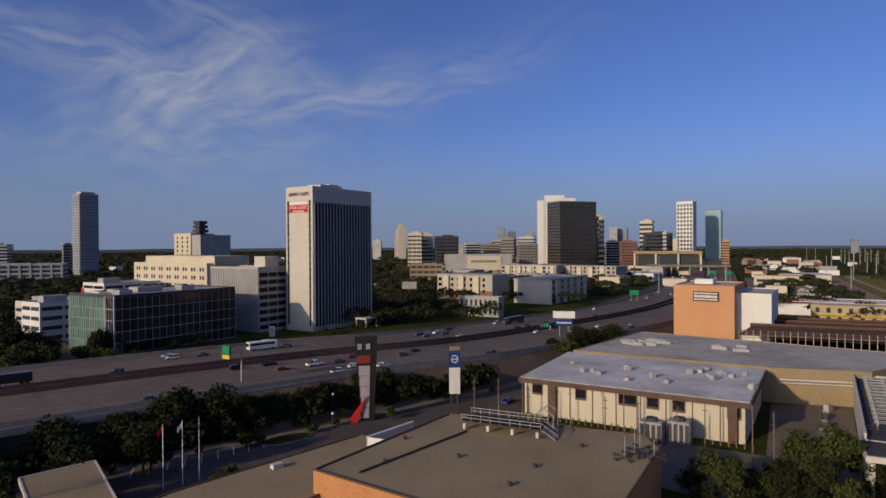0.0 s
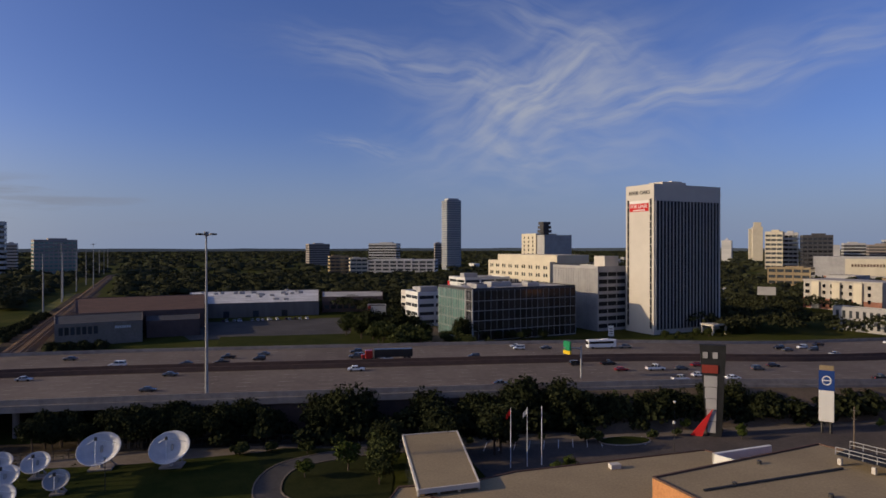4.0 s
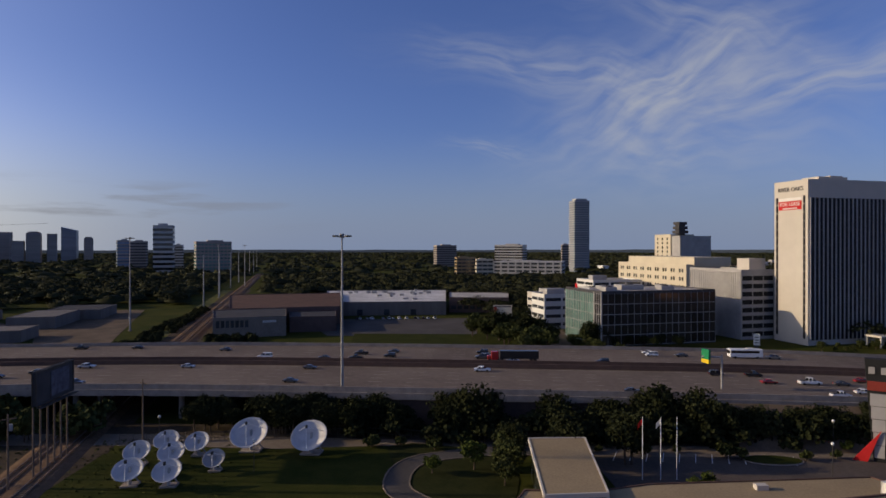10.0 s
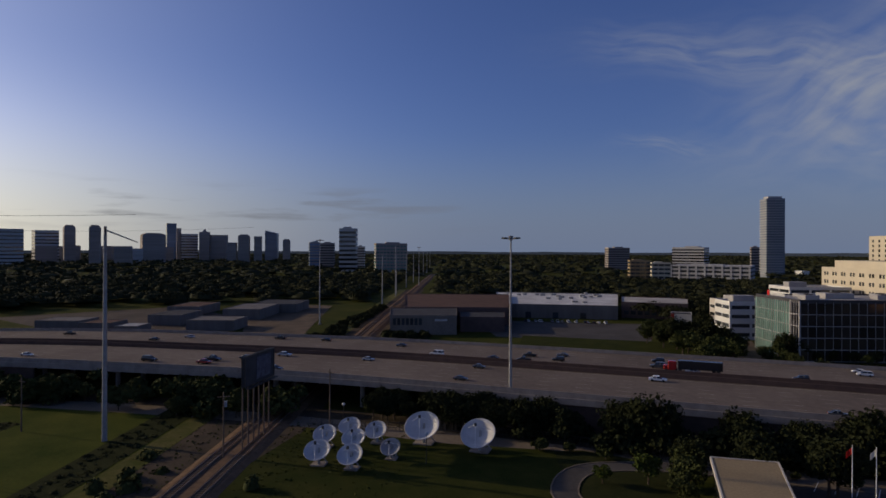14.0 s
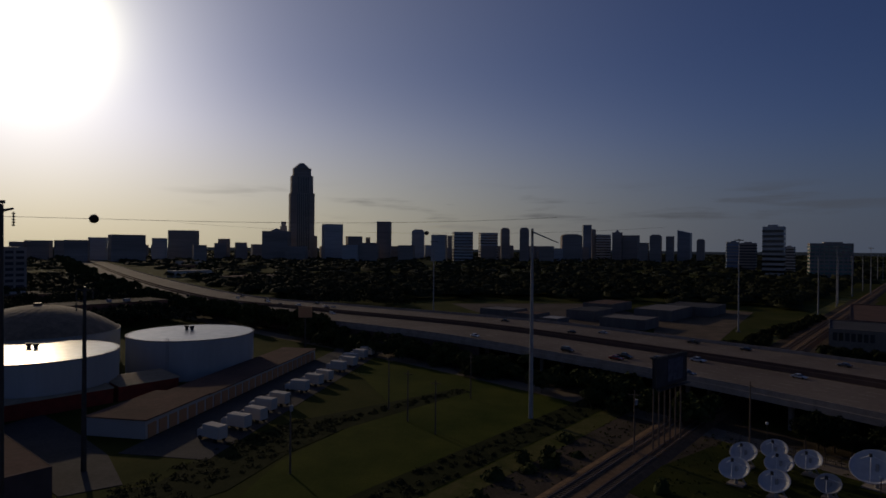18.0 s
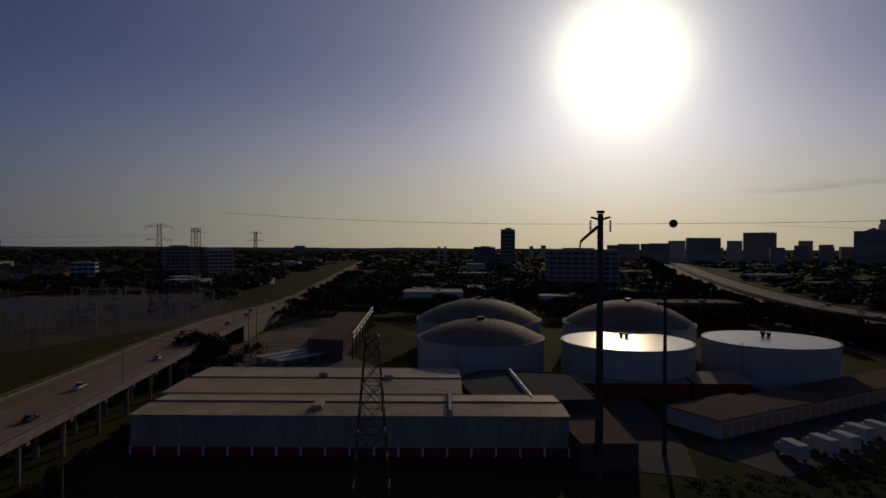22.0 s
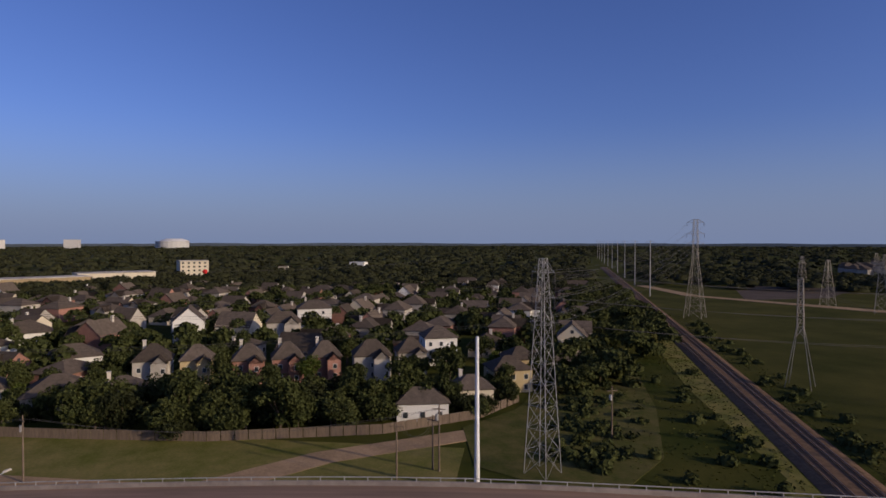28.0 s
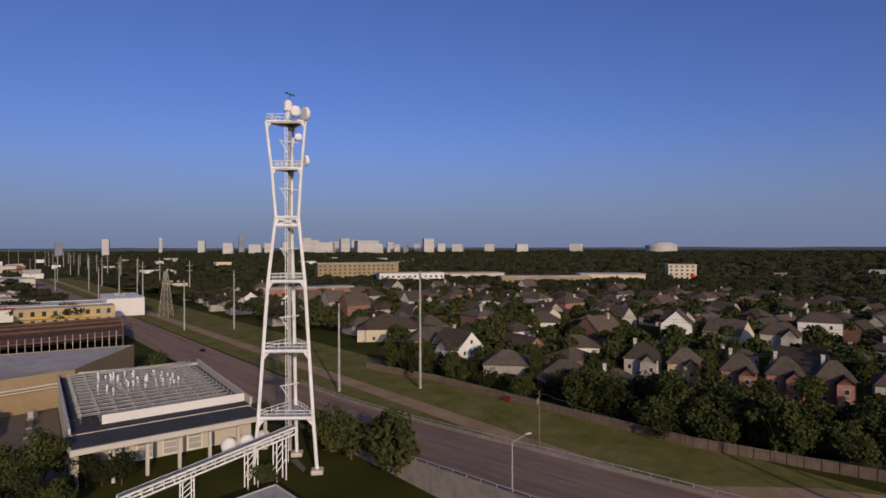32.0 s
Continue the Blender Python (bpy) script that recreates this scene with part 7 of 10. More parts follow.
# the thick pole against the sun, with its switch arm
q = P(132.75, 72)
t = steel_pole(q.x, q.y, 41.3, 1.15, ((1, 40.6, 1.1), (-1, 40.6, 1.1), (0.3, 39.8, 0.8)), mtl="darksteel", label="thick dark steel power pole with a side switch arm", heading=-47)
bm = bmesh.new()
beam(bm, (0.3, 0, 39.8), (2.2, 0, 38.1), 0.4, 0.3, 8)
beam(bm, (2.2, 0, 38.1), (2.3, 0, 37.2), 0.25, 0.15, 8)
box(bm, (0, 0, 41.5), (0.9, 0.5, 0.3))
part("switch_arm", bm, M["darksteel"], t)
steel_pole(-92.5, -70, 30.5, 0.9, ((1, 29.8, 1.2), (-1, 29.8, 1.2), (1, 28, 1.2)), heading=-40, mtl="darksteel", label="slim dark steel power pole beside the sheds")
# the pole beside the meadow with a long slanting arm
t = steel_pole(-134.4, 4.3, 41.7, 1.0, ((1, 41.2, 1.3), (-1, 41.2, 1.3)), label="tall steel pole with a long slanting arm", heading=-2)
bm = bmesh.new()
beam(bm, (0, 0, 41.0), (1.0, 5.6, 38.6), 0.24, 0.14)
part("slant_arm", bm, M["steel"], t)
# marker balls on the wires
for az, el, d, col, nm in ((126.5, 2.08, 70, "black", "dark"), (-171.2, 0.45, 160, "black", "dark"), (-89.0, -2.7, 150, "red", "red"), (98.1, 1.3, 150, "black", "dark")):
    q = P(az, d)
    z = 37.5 + d * math.tan(radians(el))
    t = thing("marker_ball", nm + " round aircraft marker ball on a wire", "marker ball", (q.x, q.y, z), 0, "marker balls")
    bm = bmesh.new()
    bmesh.ops.create_uvsphere(bm, u_segments=20, v_segments=12, radius=0.45 if d < 100 else 0.55)
    part("shell", bm, M[col], t, smooth=True)
    bm = bmesh.new()
    beam(bm, (-0.7, 0, 0.05), (0.7, 0, 0.05), 0.1)
    part("clamp", bm, M["darksteel"], t)
    s = Vector((q.x, q.y, z))
    dr = Vector((math.cos(radians(az)), math.sin(radians(az)), 0))
    wire(s - dr * 60 + Vector((0, 0, 2)), s, 0.6)
    wire(s, s + dr * 60 + Vector((0, 0, 2)), 0.6)


def lattice(x, y, h, base, top, heading=0, levels=9, arms=(), mtl="pylonsteel", w=0.17, waist=None, open_legs=False, label="grey steel lattice pylon on four legs"):
    """A tapering lattice tower; waist: (share of height, width) where the taper changes; arms: (height, reach)."""
    t = thing("lattice_pylon", label, "pylon", (x, y, 0), heading, "lattice pylons")

    def half(z):
        u = z / h
        if waist:
            if u < waist[0]:
                return (base + (waist[1] - base) * u / waist[0]) / 2
            return (waist[1] + (top - waist[1]) * (u - waist[0]) / (1 - waist[0])) / 2
        return (base + (top - base) * u) / 2

    sg = ((-1, -1), (1, -1), (1, 1), (-1, 1))
    zs = [h * (1 - (1 - i / levels) ** 1.35) for i in range(levels + 1)]
    for sx, sy in sg:
        bm = bmesh.new()
        rings = []
        for z in ([0, h * waist[0], h] if waist else [0, h]):
            a, r = half(z), w * 0.6
            rings.append([bm.verts.new((sx * a + r * i, sy * a + r * j, z)) for i, j in ((-1, -1), (1, -1), (1, 1), (-1, 1))])
        for p, q in zip(rings, rings[1:]):
            for k in range(4):
                bm.faces.new((p[k], p[(k + 1) % 4], q[(k + 1) % 4], q[k]))
        bm.faces.new(rings[0][::-1])
        bm.faces.new(rings[-1])
        part("leg", bm, M[mtl], t)
    bm = bmesh.new()
    for z0, z1 in zip(zs, zs[1:]):
        if open_legs and z0 < h * waist[0] * 0.8:
            continue
        a, b = half(z0), half(z1)
        for k in range(4):
            (x0, y0), (x1, y1) = sg[k], sg[(k + 1) % 4]
            beam(bm, (x0 * a, y0 * a, z0), (x1 * b, y1 * b, z1), w * 0.55)
            beam(bm, (x1 * a, y1 * a, z0), (x0 * b, y0 * b, z1), w * 0.55)
            beam(bm, (x0 * b, y0 * b, z1), (x1 * b, y1 * b, z1), w * 0.5)
    part("bracing", bm, M[mtl], t)
    for z, reach in arms:
        for sx in (-1, 1):
            bm = bmesh.new()
            a = half(z)
            tip = (sx * reach, 0, z)
            for sy in (-1, 1):
                beam(bm, (sx * a, sy * a, z), tip, w * 0.6)
                beam(bm, (sx * a, sy * a, z + 1.6), tip, w * 0.5)
            for k in (0.3, 0.6):
                beam(bm, (sx * (a + (reach - a) * k), -a * (1 - k), z), (sx * (a + (reach - a) * k), 0, z + 1.6 * (1 - k)), w * 0.4)
            arm = part("cross_arm", bm, M[mtl], t)
            bm = bmesh.new()
            insulator_string(bm, (sx * reach, 0, z), 6, 0.3)
            part("insulator", bm, M["darksteel"], arm)
    return t


lattice(85.4, -49.0, 34.7, 4.3, 0.95, 25, 12, ((24.5, 2.2), (28.5, 2.2), (32.5, 2.2)), "steel", 0.075)
lattice(-33.5, -68.5, 26.2, 5.6, 1.5, 60, 9, (), "darksteel", 0.12, label="dark rusty lattice pylon by the warehouse")
lattice(17.4, -192, 46.4, 9.5, 1.8, 10, 11, ((45.0, 5.5), (38.5, 5.8)), w=0.11, waist=(0.55, 2.6))
q = P(172.4, 360)
lattice(q.x, q.y, 48.3, 10, 1.8, -5, 11, ((47, 6.5), (40, 6.5)), "darksteel", 0.2, waist=(0.55, 2.6))
q = P(169.5, 470)
lattice(q.x, q.y, 49.2, 9, 4.5, 20, 9, ((47, 3.5),), "darksteel", 0.24, waist=(0.6, 4.5))
q = P(164.5, 560)
lattice(q.x, q.y, 49, 10, 2, 0, 9, ((47.5, 6.5), (41, 6.5)), "darksteel", 0.24, waist=(0.55, 2.6))
head_host = lattice(75.9, -159.7, 37.5, 10.5, 3.6, 35, 9, ((36.5, 6.5),), "pylonsteel", 0.11, waist=(0.55, 3.6), label="dark lattice pylon with a box frame head")
# box-frame head of that pylon
t = head_host
bm = bmesh.new()
for sx in (-3.2, 3.2):
    for sy in (-1.2, 1.2):
        beam(bm, (sx, sy, 0), (sx, sy, 5.2), 0.24)
for sy in (-1.2, 1.2):
    for z in (0, 2.6, 5.2):
        beam(bm, (-3.2, sy, z), (3.2, sy, z), 0.18)
    for k in range(4):
        beam(bm, (-3.2 + k * 1.6, sy, 0 if k % 2 else 5.2), (-1.6 + k * 1.6, sy, 5.2 if k % 2 else 0), 0.12)
    beam(bm, (-3.2, sy, 0), (-8.5, 0, -0.4), 0.16)
    beam(bm, (3.2, sy, 0), (8.5, 0, -0.4), 0.16)
bmesh.ops.translate(bm, verts=bm.verts[:], vec=(0, 0, 37.3))
part("head_frame", bm, M["darksteel"], t)
bm = bmesh.new()
for sx in (2.6, 3.8):
    for sy in (-0.6, 0.6):
        beam(bm, (sx, sy, 0), (sx, sy, 8.0), 0.18)
for k in range(6):
    beam(bm, (2.6, -0.6, 1.3 * k), (3.8, -0.6, 1.3 * (k + 1)), 0.1)
    beam(bm, (2.6, -0.6, 1.3 * (k + 1)), (3.8, -0.6, 1.3 * (k + 1)), 0.1)
bmesh.ops.translate(bm, verts=bm.verts[:], vec=(0, 0, 37.3))
part("head_mast", bm, M["darksteel"], t)
lattice(113.2, -140, 27.8, 6.0, 1.1, 30, 11, (), w=0.12, waist=(0.55, 1.5), open_legs=True)
lattice(49.7, -119.7, 23.2, 5.0, 1.1, 30, 12, (), w=0.10, waist=(0.42, 1.25), open_legs=True)
lattice(46.1, -148.2, 35.8, 9.5, 1.2, 30, 11, (), w=0.12, waist=(0.6, 1.4), open_legs=True)
lattice(31.2, -166.4, 20.0, 6.0, 1.0, 15, 9, (), w=0.10, waist=(0.6, 1.2), open_legs=True)
lattice(233.5, -218.3, 48.0, 8.5, 1.8, 30, 11, ((46.5, 4.0), (41, 4.2), (36, 4.4)), w=0.12, waist=(0.6, 2.4), label="pale lattice pylon with curved hanging wires")
PR = random.Random(8)
for k in range(5):
    q = P(PR.uniform(-152, -128), PR.uniform(380, 700))
    lattice(q.x, q.y, PR.uniform(24, 34), 6, 1.4, PR.uniform(0, 90), 7, ((PR.uniform(20, 23), 3.5),), w=0.11)
# line of poles down the railway corridor, both ways
for k in range(10):
    q = RAIL0 + GV * (430 + k * 105) - GU * 9
    steel_pole(q.x, q.y, 38.0, 0.8, ((1, 37.2, 2.4), (-1, 37.2, 2.4)), heading=60, label="slim pale steel pole in a long row")
for k in range(8):
    q = RAIL0 - GV * (410 + k * 90) - GU * 12
    steel_pole(q.x, q.y, 33, 0.8, ((1, 32, 2),), heading=60, label="slim pale steel pole in a long row")
# row along the grass strip east of the cross road
for x, y, h in ((142.9, 68.4, 30.8), (131.9, 86.2, 22.6), (211.6, 193.5, 26.4), (200.2, 211.3, 22.2), (275, 330, 29), (262, 348, 24), (345, 470, 29), (330, 490, 24), (420, 620, 30), (405, 640, 24), (500, 780, 30), (590, 960, 30), (690, 1150, 30)):
    steel_pole(x, y, h, 0.75, ((1, h - 0.6, 1.6), (-1, h - 0.6, 1.6)), heading=28, label="slim pale steel pole on the grass strip")
steel_pole(81.8, -35.9, 23.4, 0.85, (), label="plain white steel pole with no arms", mtl="whitesteel")
lattice(236, 262, 24, 5.5, 1.2, 20, 8, (), w=0.18)
# wooden poles
for x, y, h, tr in ((92.1, -33.7, 11, 1), (93.2, -33.0, 9, 0), (88.9, -25.6, 10, 0), (110.3, 28.3, 10.5, 1), (6.3, -92, 14, 1), (-1, -96, 12, 0), (-60, -225, 13, 1), (-66, -236, 13, 0), (6, -239, 12, 0),
                    (62, -128, 11, 1), (70, -134, 12, 0), (66.5, -137, 13, 0), (84, -150, 10, 0), (20, -200, 12, 0), (96, -70, 10, 1), (-137, -28, 12, 0), (-128, -22, 11, 0), (-120, -15, 11, 0), (-96, -36, 13, 1), (-150, -10, 11, 0), (-112, 22, 12, 1), (-118, 44, 13, 0)):
    t = thing("wooden_pole", "weathered wooden utility pole" + (" with a grey transformer" if tr else " with a short crossbar"), "utility pole", (x, y, 0), PR.uniform(0, 90), "wooden poles")
    bm = bmesh.new()
    beam(bm, (0, 0, 0), (0, 0, h), 0.34, 0.22, 8)
    part("pole", bm, M["wood"], t)
    bm = bmesh.new()
    box(bm, (0, 0.12, h - 0.8), (2.2, 0.12, 0.14))
    part("crossbar", bm, M["wood"], t)
    if tr:
        bm = bmesh.new()
        cyl(bm, (0.35, 0.1, h - 2.6), 0.28, 1.0, 10)
        part("transformer", bm, M["steel"], t)
# hanging wires of the near lines
for a, b in (((85.4, -49, 31), (233.5, -218, 44)), ((85.4, -49, 28), (233.5, -218, 39)), ((85.4, -49, 25), (233.5, -218, 34)), ((85.4, -49, 31), (142.9, 68.4, 29)), ((85.4, -49, 28), (142.9, 68.4, 27)),
             ((85.4, -49, 25), (131.9, 86.2, 22)), ((75.9, -160, 37), (-33, -68, 25)), ((75.9, -160, 37), (17.4, -192, 45)), ((17.4, -192, 38), (-60, -356, 47)), ((113, -140, 27), (49.7, -119.7, 23)),
             ((142.9, 68.4, 30), (211.6, 193.5, 25.6)), ((131.9, 86.2, 22), (200.2, 211.3, 21.6)), ((92, -33.7, 10.4), (110.3, 28.3, 10)), ((92, -33.7, 10), (88.9, -25.6, 9.5)), ((110.3, 28.3, 10), (140, 90, 10))):
    wire(a, b, 3.0)
    wire((a[0] + 0.9, a[1] - 0.7, a[2] - 0.4), (b[0] + 1.2, b[1] - 0.9, b[2] - 0.4), 3.2)
# jumper loops on the near lattice tower
for z in (31, 28, 25):
    for s in (-1, 1):
        wire((85.4 + 2.4 * s, -49 + 1.2 * s, z), (85.4 + 0.4 * s, -49 + 0.2 * s, z - 0.6), 1.0, 0.09)
for z in (24.5, 28.5, 32.5):
    for s in (-1, 1):
        wire((85.4 + 2.0 * s, -49 + 1.0 * s, z), (49.7 + 1.6 * s, -119.7 + 1.2 * s, z - 3.0), 1.2, 0.06)
        wire((85.4 + 2.0 * s, -49 + 1.0 * s, z), (233.5 + 4 * s, -218 + 2 * s, z + 13), 5.0, 0.06)
tagged(part("power_lines", WIRES, M["darksteel"]), "thin hanging power wires between poles", "wires", kind="stuff")

# ---- substation yard ----
ground_sheet("gravel_yard", [Vector(p) for p in ((212, -332), (141, -278), (72, -246), (10, -257), (-70, -320), (-110, -470), (60, -560), (240, -470))], 0.08, "gravel", "brown-grey gravel yard of the substation", category="yard")
ground_sheet("gravel_patch", [P(-137, 430), P(-143, 470), P(-145, 590), P(-136, 560)], 0.08, "gravel", "gravel patch beyond the field", category="yard")
ground_sheet("track", [Vector(p) for p in ((212, -332), (218, -326), (330, -300), (420, -330), (420, -340), (326, -310), (214, -340))], 0.09, "dirt", "pale dirt track across the field", category="track")
bm = bmesh.new()
for sx in (-6, 6):
    for sy in (-0.7, 0.7):
        beam(bm, (sx + sy * 0.3, sy, 0), (sx, sy * 0.3, 11), 0.24)
    for k in range(5):
        beam(bm, (sx - 0.2, -0.6, k * 2.2), (sx + 0.2, 0.6, k * 2.2 + 2.2), 0.12)
for z in (10.2, 11):
    for sy in (-0.35, 0.35):
        beam(bm, (-6, sy, z), (6, sy, z), 0.18)
for k in range(8):
    beam(bm, (-6 + k * 1.5, -0.35, 10.2), (-4.5 + k * 1.5, 0.35, 11), 0.1)
gantry_me = mesh_of("frame", bm, M["pylonsteel"])
bm = bmesh.new()
insulator_string(bm, (0, 0, 5.4), 5, 0.3, 0.2)
ins_me = mesh_of("insulator", bm, M["darksteel"])
bm = bmesh.new()
box(bm, (0, 0, 1.6), (3.4, 2.4, 3.0), 0, 0.1)
trans_me = mesh_of("tank_body", bm, M["grey"])
bm = bmesh.new()
cyl(bm, (0, 0, 3.1), 0.2, 1.6, 8)
bush_me = mesh_of("bushing", bm, M["darksteel"])
bm = bmesh.new()
box(bm, (0, 0, 1.5), (2.9, 0.6, 2.2), 0, 0.08)
rad_me = mesh_of("radiator", bm, M["steel"])
SUBP = []
for i in range(10):
    for j in range(7):
        q = Vector((-40, -440)) + Vector((0.90, 0.42)) * (i * 24 + PR.uniform(-4, 4)) + Vector((-0.42, 0.90)) * (j * 19 + PR.uniform(-4, 4) - 10)
        if q.length > 262:
            SUBP.append(q)
for q in SUBP:
    if PR.random() < 0.72:
        t = thing("substation_gantry", "grey steel gantry with hanging insulators", "gantry", (q.x, q.y, 0.1), 25 + PR.choice((0, 90)), "substation gantries")
        piece("frame", gantry_me, t, Matrix.Diagonal((PR.uniform(0.9, 1.3), 1, PR.uniform(0.55, 1.05), 1)))
        for x in (-4, 0, 4) if q.length < 350 else (0,):
            piece("insulator", ins_me, t, Matrix.Translation((x, 0, 0)))
    else:
        t = thing("transformer", "grey power transformer with bushings", "transformer", (q.x, q.y, 0.1), 25, "transformers")
        big = Matrix.Diagonal((1.3, 1.3, 1.2, 1))
        piece("tank_body", trans_me, t, big)
        for x in (-1, 0, 1):
            piece("bushing", bush_me, t, big @ Matrix.Translation((x, 0, 0)))
        for y in (-1.5, 1.5):
            piece("radiator", rad_me, t, big @ Matrix.Translation((0, y, 0)))
bm = bmesh.new()
for k in range(900):
    q = Vector((-60, -450)) + Vector((0.90, 0.42)) * PR.uniform(0, 265) + Vector((-0.42, 0.90)) * PR.uniform(-10, 125)
    if q.length < 262:
        continue
    h = PR.uniform(2.5, 8) if k % 12 else PR.uniform(10, 20)
    beam(bm, (q.x, q.y, 0), (q.x, q.y, h), 0.22, 0.12)
    if k % 3 == 0:
        beam(bm, (q.x - 2, q.y - 0.8, h * 0.9), (q.x + 2, q.y + 0.8, h * 0.9), 0.14)
tagged(part("substation_poles", bm, M["pylonsteel"]), "crowd of thin steel poles and busbars in the substation", "poles", kind="stuff")
t = building("control_house", "small pale control building in the substation", quad((70, -262), 6, 12), 4.0, "offwhite", "greyroof", 0.2)
hall = building("frame_hall", "long dark brick hall with an open steel side", [Vector(p) for p in ((-79, -183), (-70, -191), (-112, -262), (-122, -256))], 6.5, "darkbrick", "brownroof", 0.3)
for i in range(8):
    a, b = Vector((-82, -182)).lerp(Vector((-125, -255)), i / 7), Vector((-82, -182)).lerp(Vector((-125, -255)), min(7, i + 1) / 7)
    bm = bmesh.new()
    beam(bm, (*a, 0), (*a, 9.0), 0.4)
    part("frame_post", bm, M["darksteel"], hall)
    if i < 7:
        bm = bmesh.new()
        beam(bm, (*a, 8.8), (*b, 8.8), 0.35)
        beam(bm, (*a, 6.9), (*b, 6.9), 0.25)
        beam(bm, (*a, 6.9), (*b, 8.8), 0.2)
        part("truss", bm, M["darksteel"], hall)
t = thing("blue_sheds", "long low blue-grey covered racks behind the warehouse", "shed", (-66, -196, 0), 20)
for k in range(3):
    bm = bmesh.new()
    box(bm, (0, k * 5, 2.2), (26, 3.6, 0.3))
    for i in range(6):
        box(bm, (-12 + i * 4.8, k * 5, 1.1), (0.25, 3.2, 2.2))
    part("rack", bm, M["bluewall"], t)
ground_sheet("rear_yard", [Vector(p) for p in ((-40, -160), (-52, -230), (-110, -300), (-130, -280), (-84, -200), (-84, -170), (-60, -150))], 0.06, "concrete", "pale worn yard behind the warehouse", category="yard")
# street lamps on the bridge
def street_lamp(x, y, z, h, heading):
    t = thing("street_lamp", "single-arm grey street lamp", "street lamp", (x, y, z), heading, "street lamps")
    bm = bmesh.new()
    beam(bm, (0, 0, 0), (0, 0, h), 0.24, 0.14, 8)
    part("pole", bm, M["steel"], t)
    bm = bmesh.new()
    beam(bm, (0, 0, h - 0.1), (-2.6, 0, h + 0.5), 0.13, 0.1, 6)
    arm = part("arm", bm, M["steel"], t)
    bm = bmesh.new()
    box(bm, (-2.9, 0, h + 0.5), (0.9, 0.35, 0.18), 0, 0.04)
    part("lamp_head", bm, M["offwhite"], arm)


for y, off, hd in ((-78, 17.2, 200), (15, 16.8, 150), (-150, 17.2, 20), (-230, 17.2, 20)):
    q = cr_point(y, off)
    street_lamp(q.x, q.y, q.z, 7.0 if y == 15 else 9.0, hd)
for x, y in ((-21.3, 115.8), (-24, 131), (-92, 52), (-118, 47)):
    t = thing("post_lamp", "slim dark post lamp with a pale globe", "lamp", (x, y, 0), 0, "post lamps")
    bm = bmesh.new()
    beam(bm, (0, 0, 0), (0, 0, 5.2), 0.14, 0.1, 8)
    part("post", bm, M["darksteel"], t)
    bm = bmesh.new()
    bmesh.ops.create_uvsphere(bm, u_segments=10, v_segments=8, radius=0.28, matrix=Matrix.Translation((0, 0, 5.4)))
    part("globe", bm, M["white"], t)
# green overhead sign on a side mast
sg = thing("exit_sign", "green and yellow freeway sign on a steel post", "road sign", (-46.6, 134.5, 0), 20)
bm = bmesh.new()
beam(bm, (1.6, 0, 0), (1.6, 0, 14.6), 0.5, 0.4, 10)
part("post", bm, M["steel"], sg)
bm = bmesh.new()
beam(bm, (1.6, 0, 14.0), (-2.4, -0.2, 14.0), 0.3)
part("arm", bm, M["steel"], sg)
bm = bmesh.new()
box(bm, (-1.5, -0.4, 14.6), (0.5, 2.2, 2.1), 40)
part("green_panel", bm, M["green"], sg)
bm = bmesh.new()
box(bm, (-1.5, -0.42, 13.1), (0.54, 2.25, 0.8), 40)
part("yellow_panel", bm, M["signyellow"], sg)
for az, d, z in ((-17.5, 400, 7), (-9.6, 240, 6), (-25.2, 620, 10), (-24.0, 640, 10)):
    q = P(az, d)
    t = thing("road_sign", "green freeway sign on posts", "road sign", (q.x, q.y, 0), az, "road signs")
    bm = bmesh.new()
    box(bm, (0, 0, z), (5.5, 0.3, 3.0) if d > 300 else (2.6, 0.3, 1.4))
    part("panel", bm, M["green"], t)
    bm = bmesh.new()
    for s in (-1.8, 1.8):
        beam(bm, (s, 0.3, 0), (s, 0.3, z), 0.3)
    part("post", bm, M["steel"], t)

# ---- grass strip and tracks east of the cross road ----
def cr_band(name, y0, y1, o0, o1, z, material, label, category="grass"):
    pts = [cr_point(y, -o0) for y in np.arange(y0, y1 + 1, 25)] + [cr_point(y, -o1) for y in np.arange(y1, y0 - 1, -25)]
    return ground_sheet(name, [Vector((p.x, p.y)) for p in pts], z, material, label, category=category)


cr_band("grass_strip", -25, 700, 1.0, 36.0, 0.06, "drygrass", "mown grass strip under the power line")
cr_band("dirt_track", -45, 700, 9.0, 14.0, 0.09, "dirt", "pale worn dirt track through the grass", "track")
ground_sheet("dirt_path", [Vector(p) for p in ((98, 5), (101, 3), (108, -16), (110, -40), (112, -62), (106, -62), (104, -40), (102, -18), (95, 0))], 0.1, "dirt", "pale sandy track by the houses", category="track")
ground_sheet("scrub_field", [Vector(p) for p in ((62, -70), (100, -52), (122, -64), (230, -150), (215, -162), (70, -84))], 0.07, "grass", "rough scrub ground beside the railway", category="grass")
ground_sheet("field", [Vector(p) for p in ((60, -96), (220, -192), (420, -320), (380, -420), (230, -480), (60, -560), (-120, -470), (-90, -330), (-20, -210), (40, -112))], 0.04, "fieldgrass", "wide green field of the substation", category="grass")

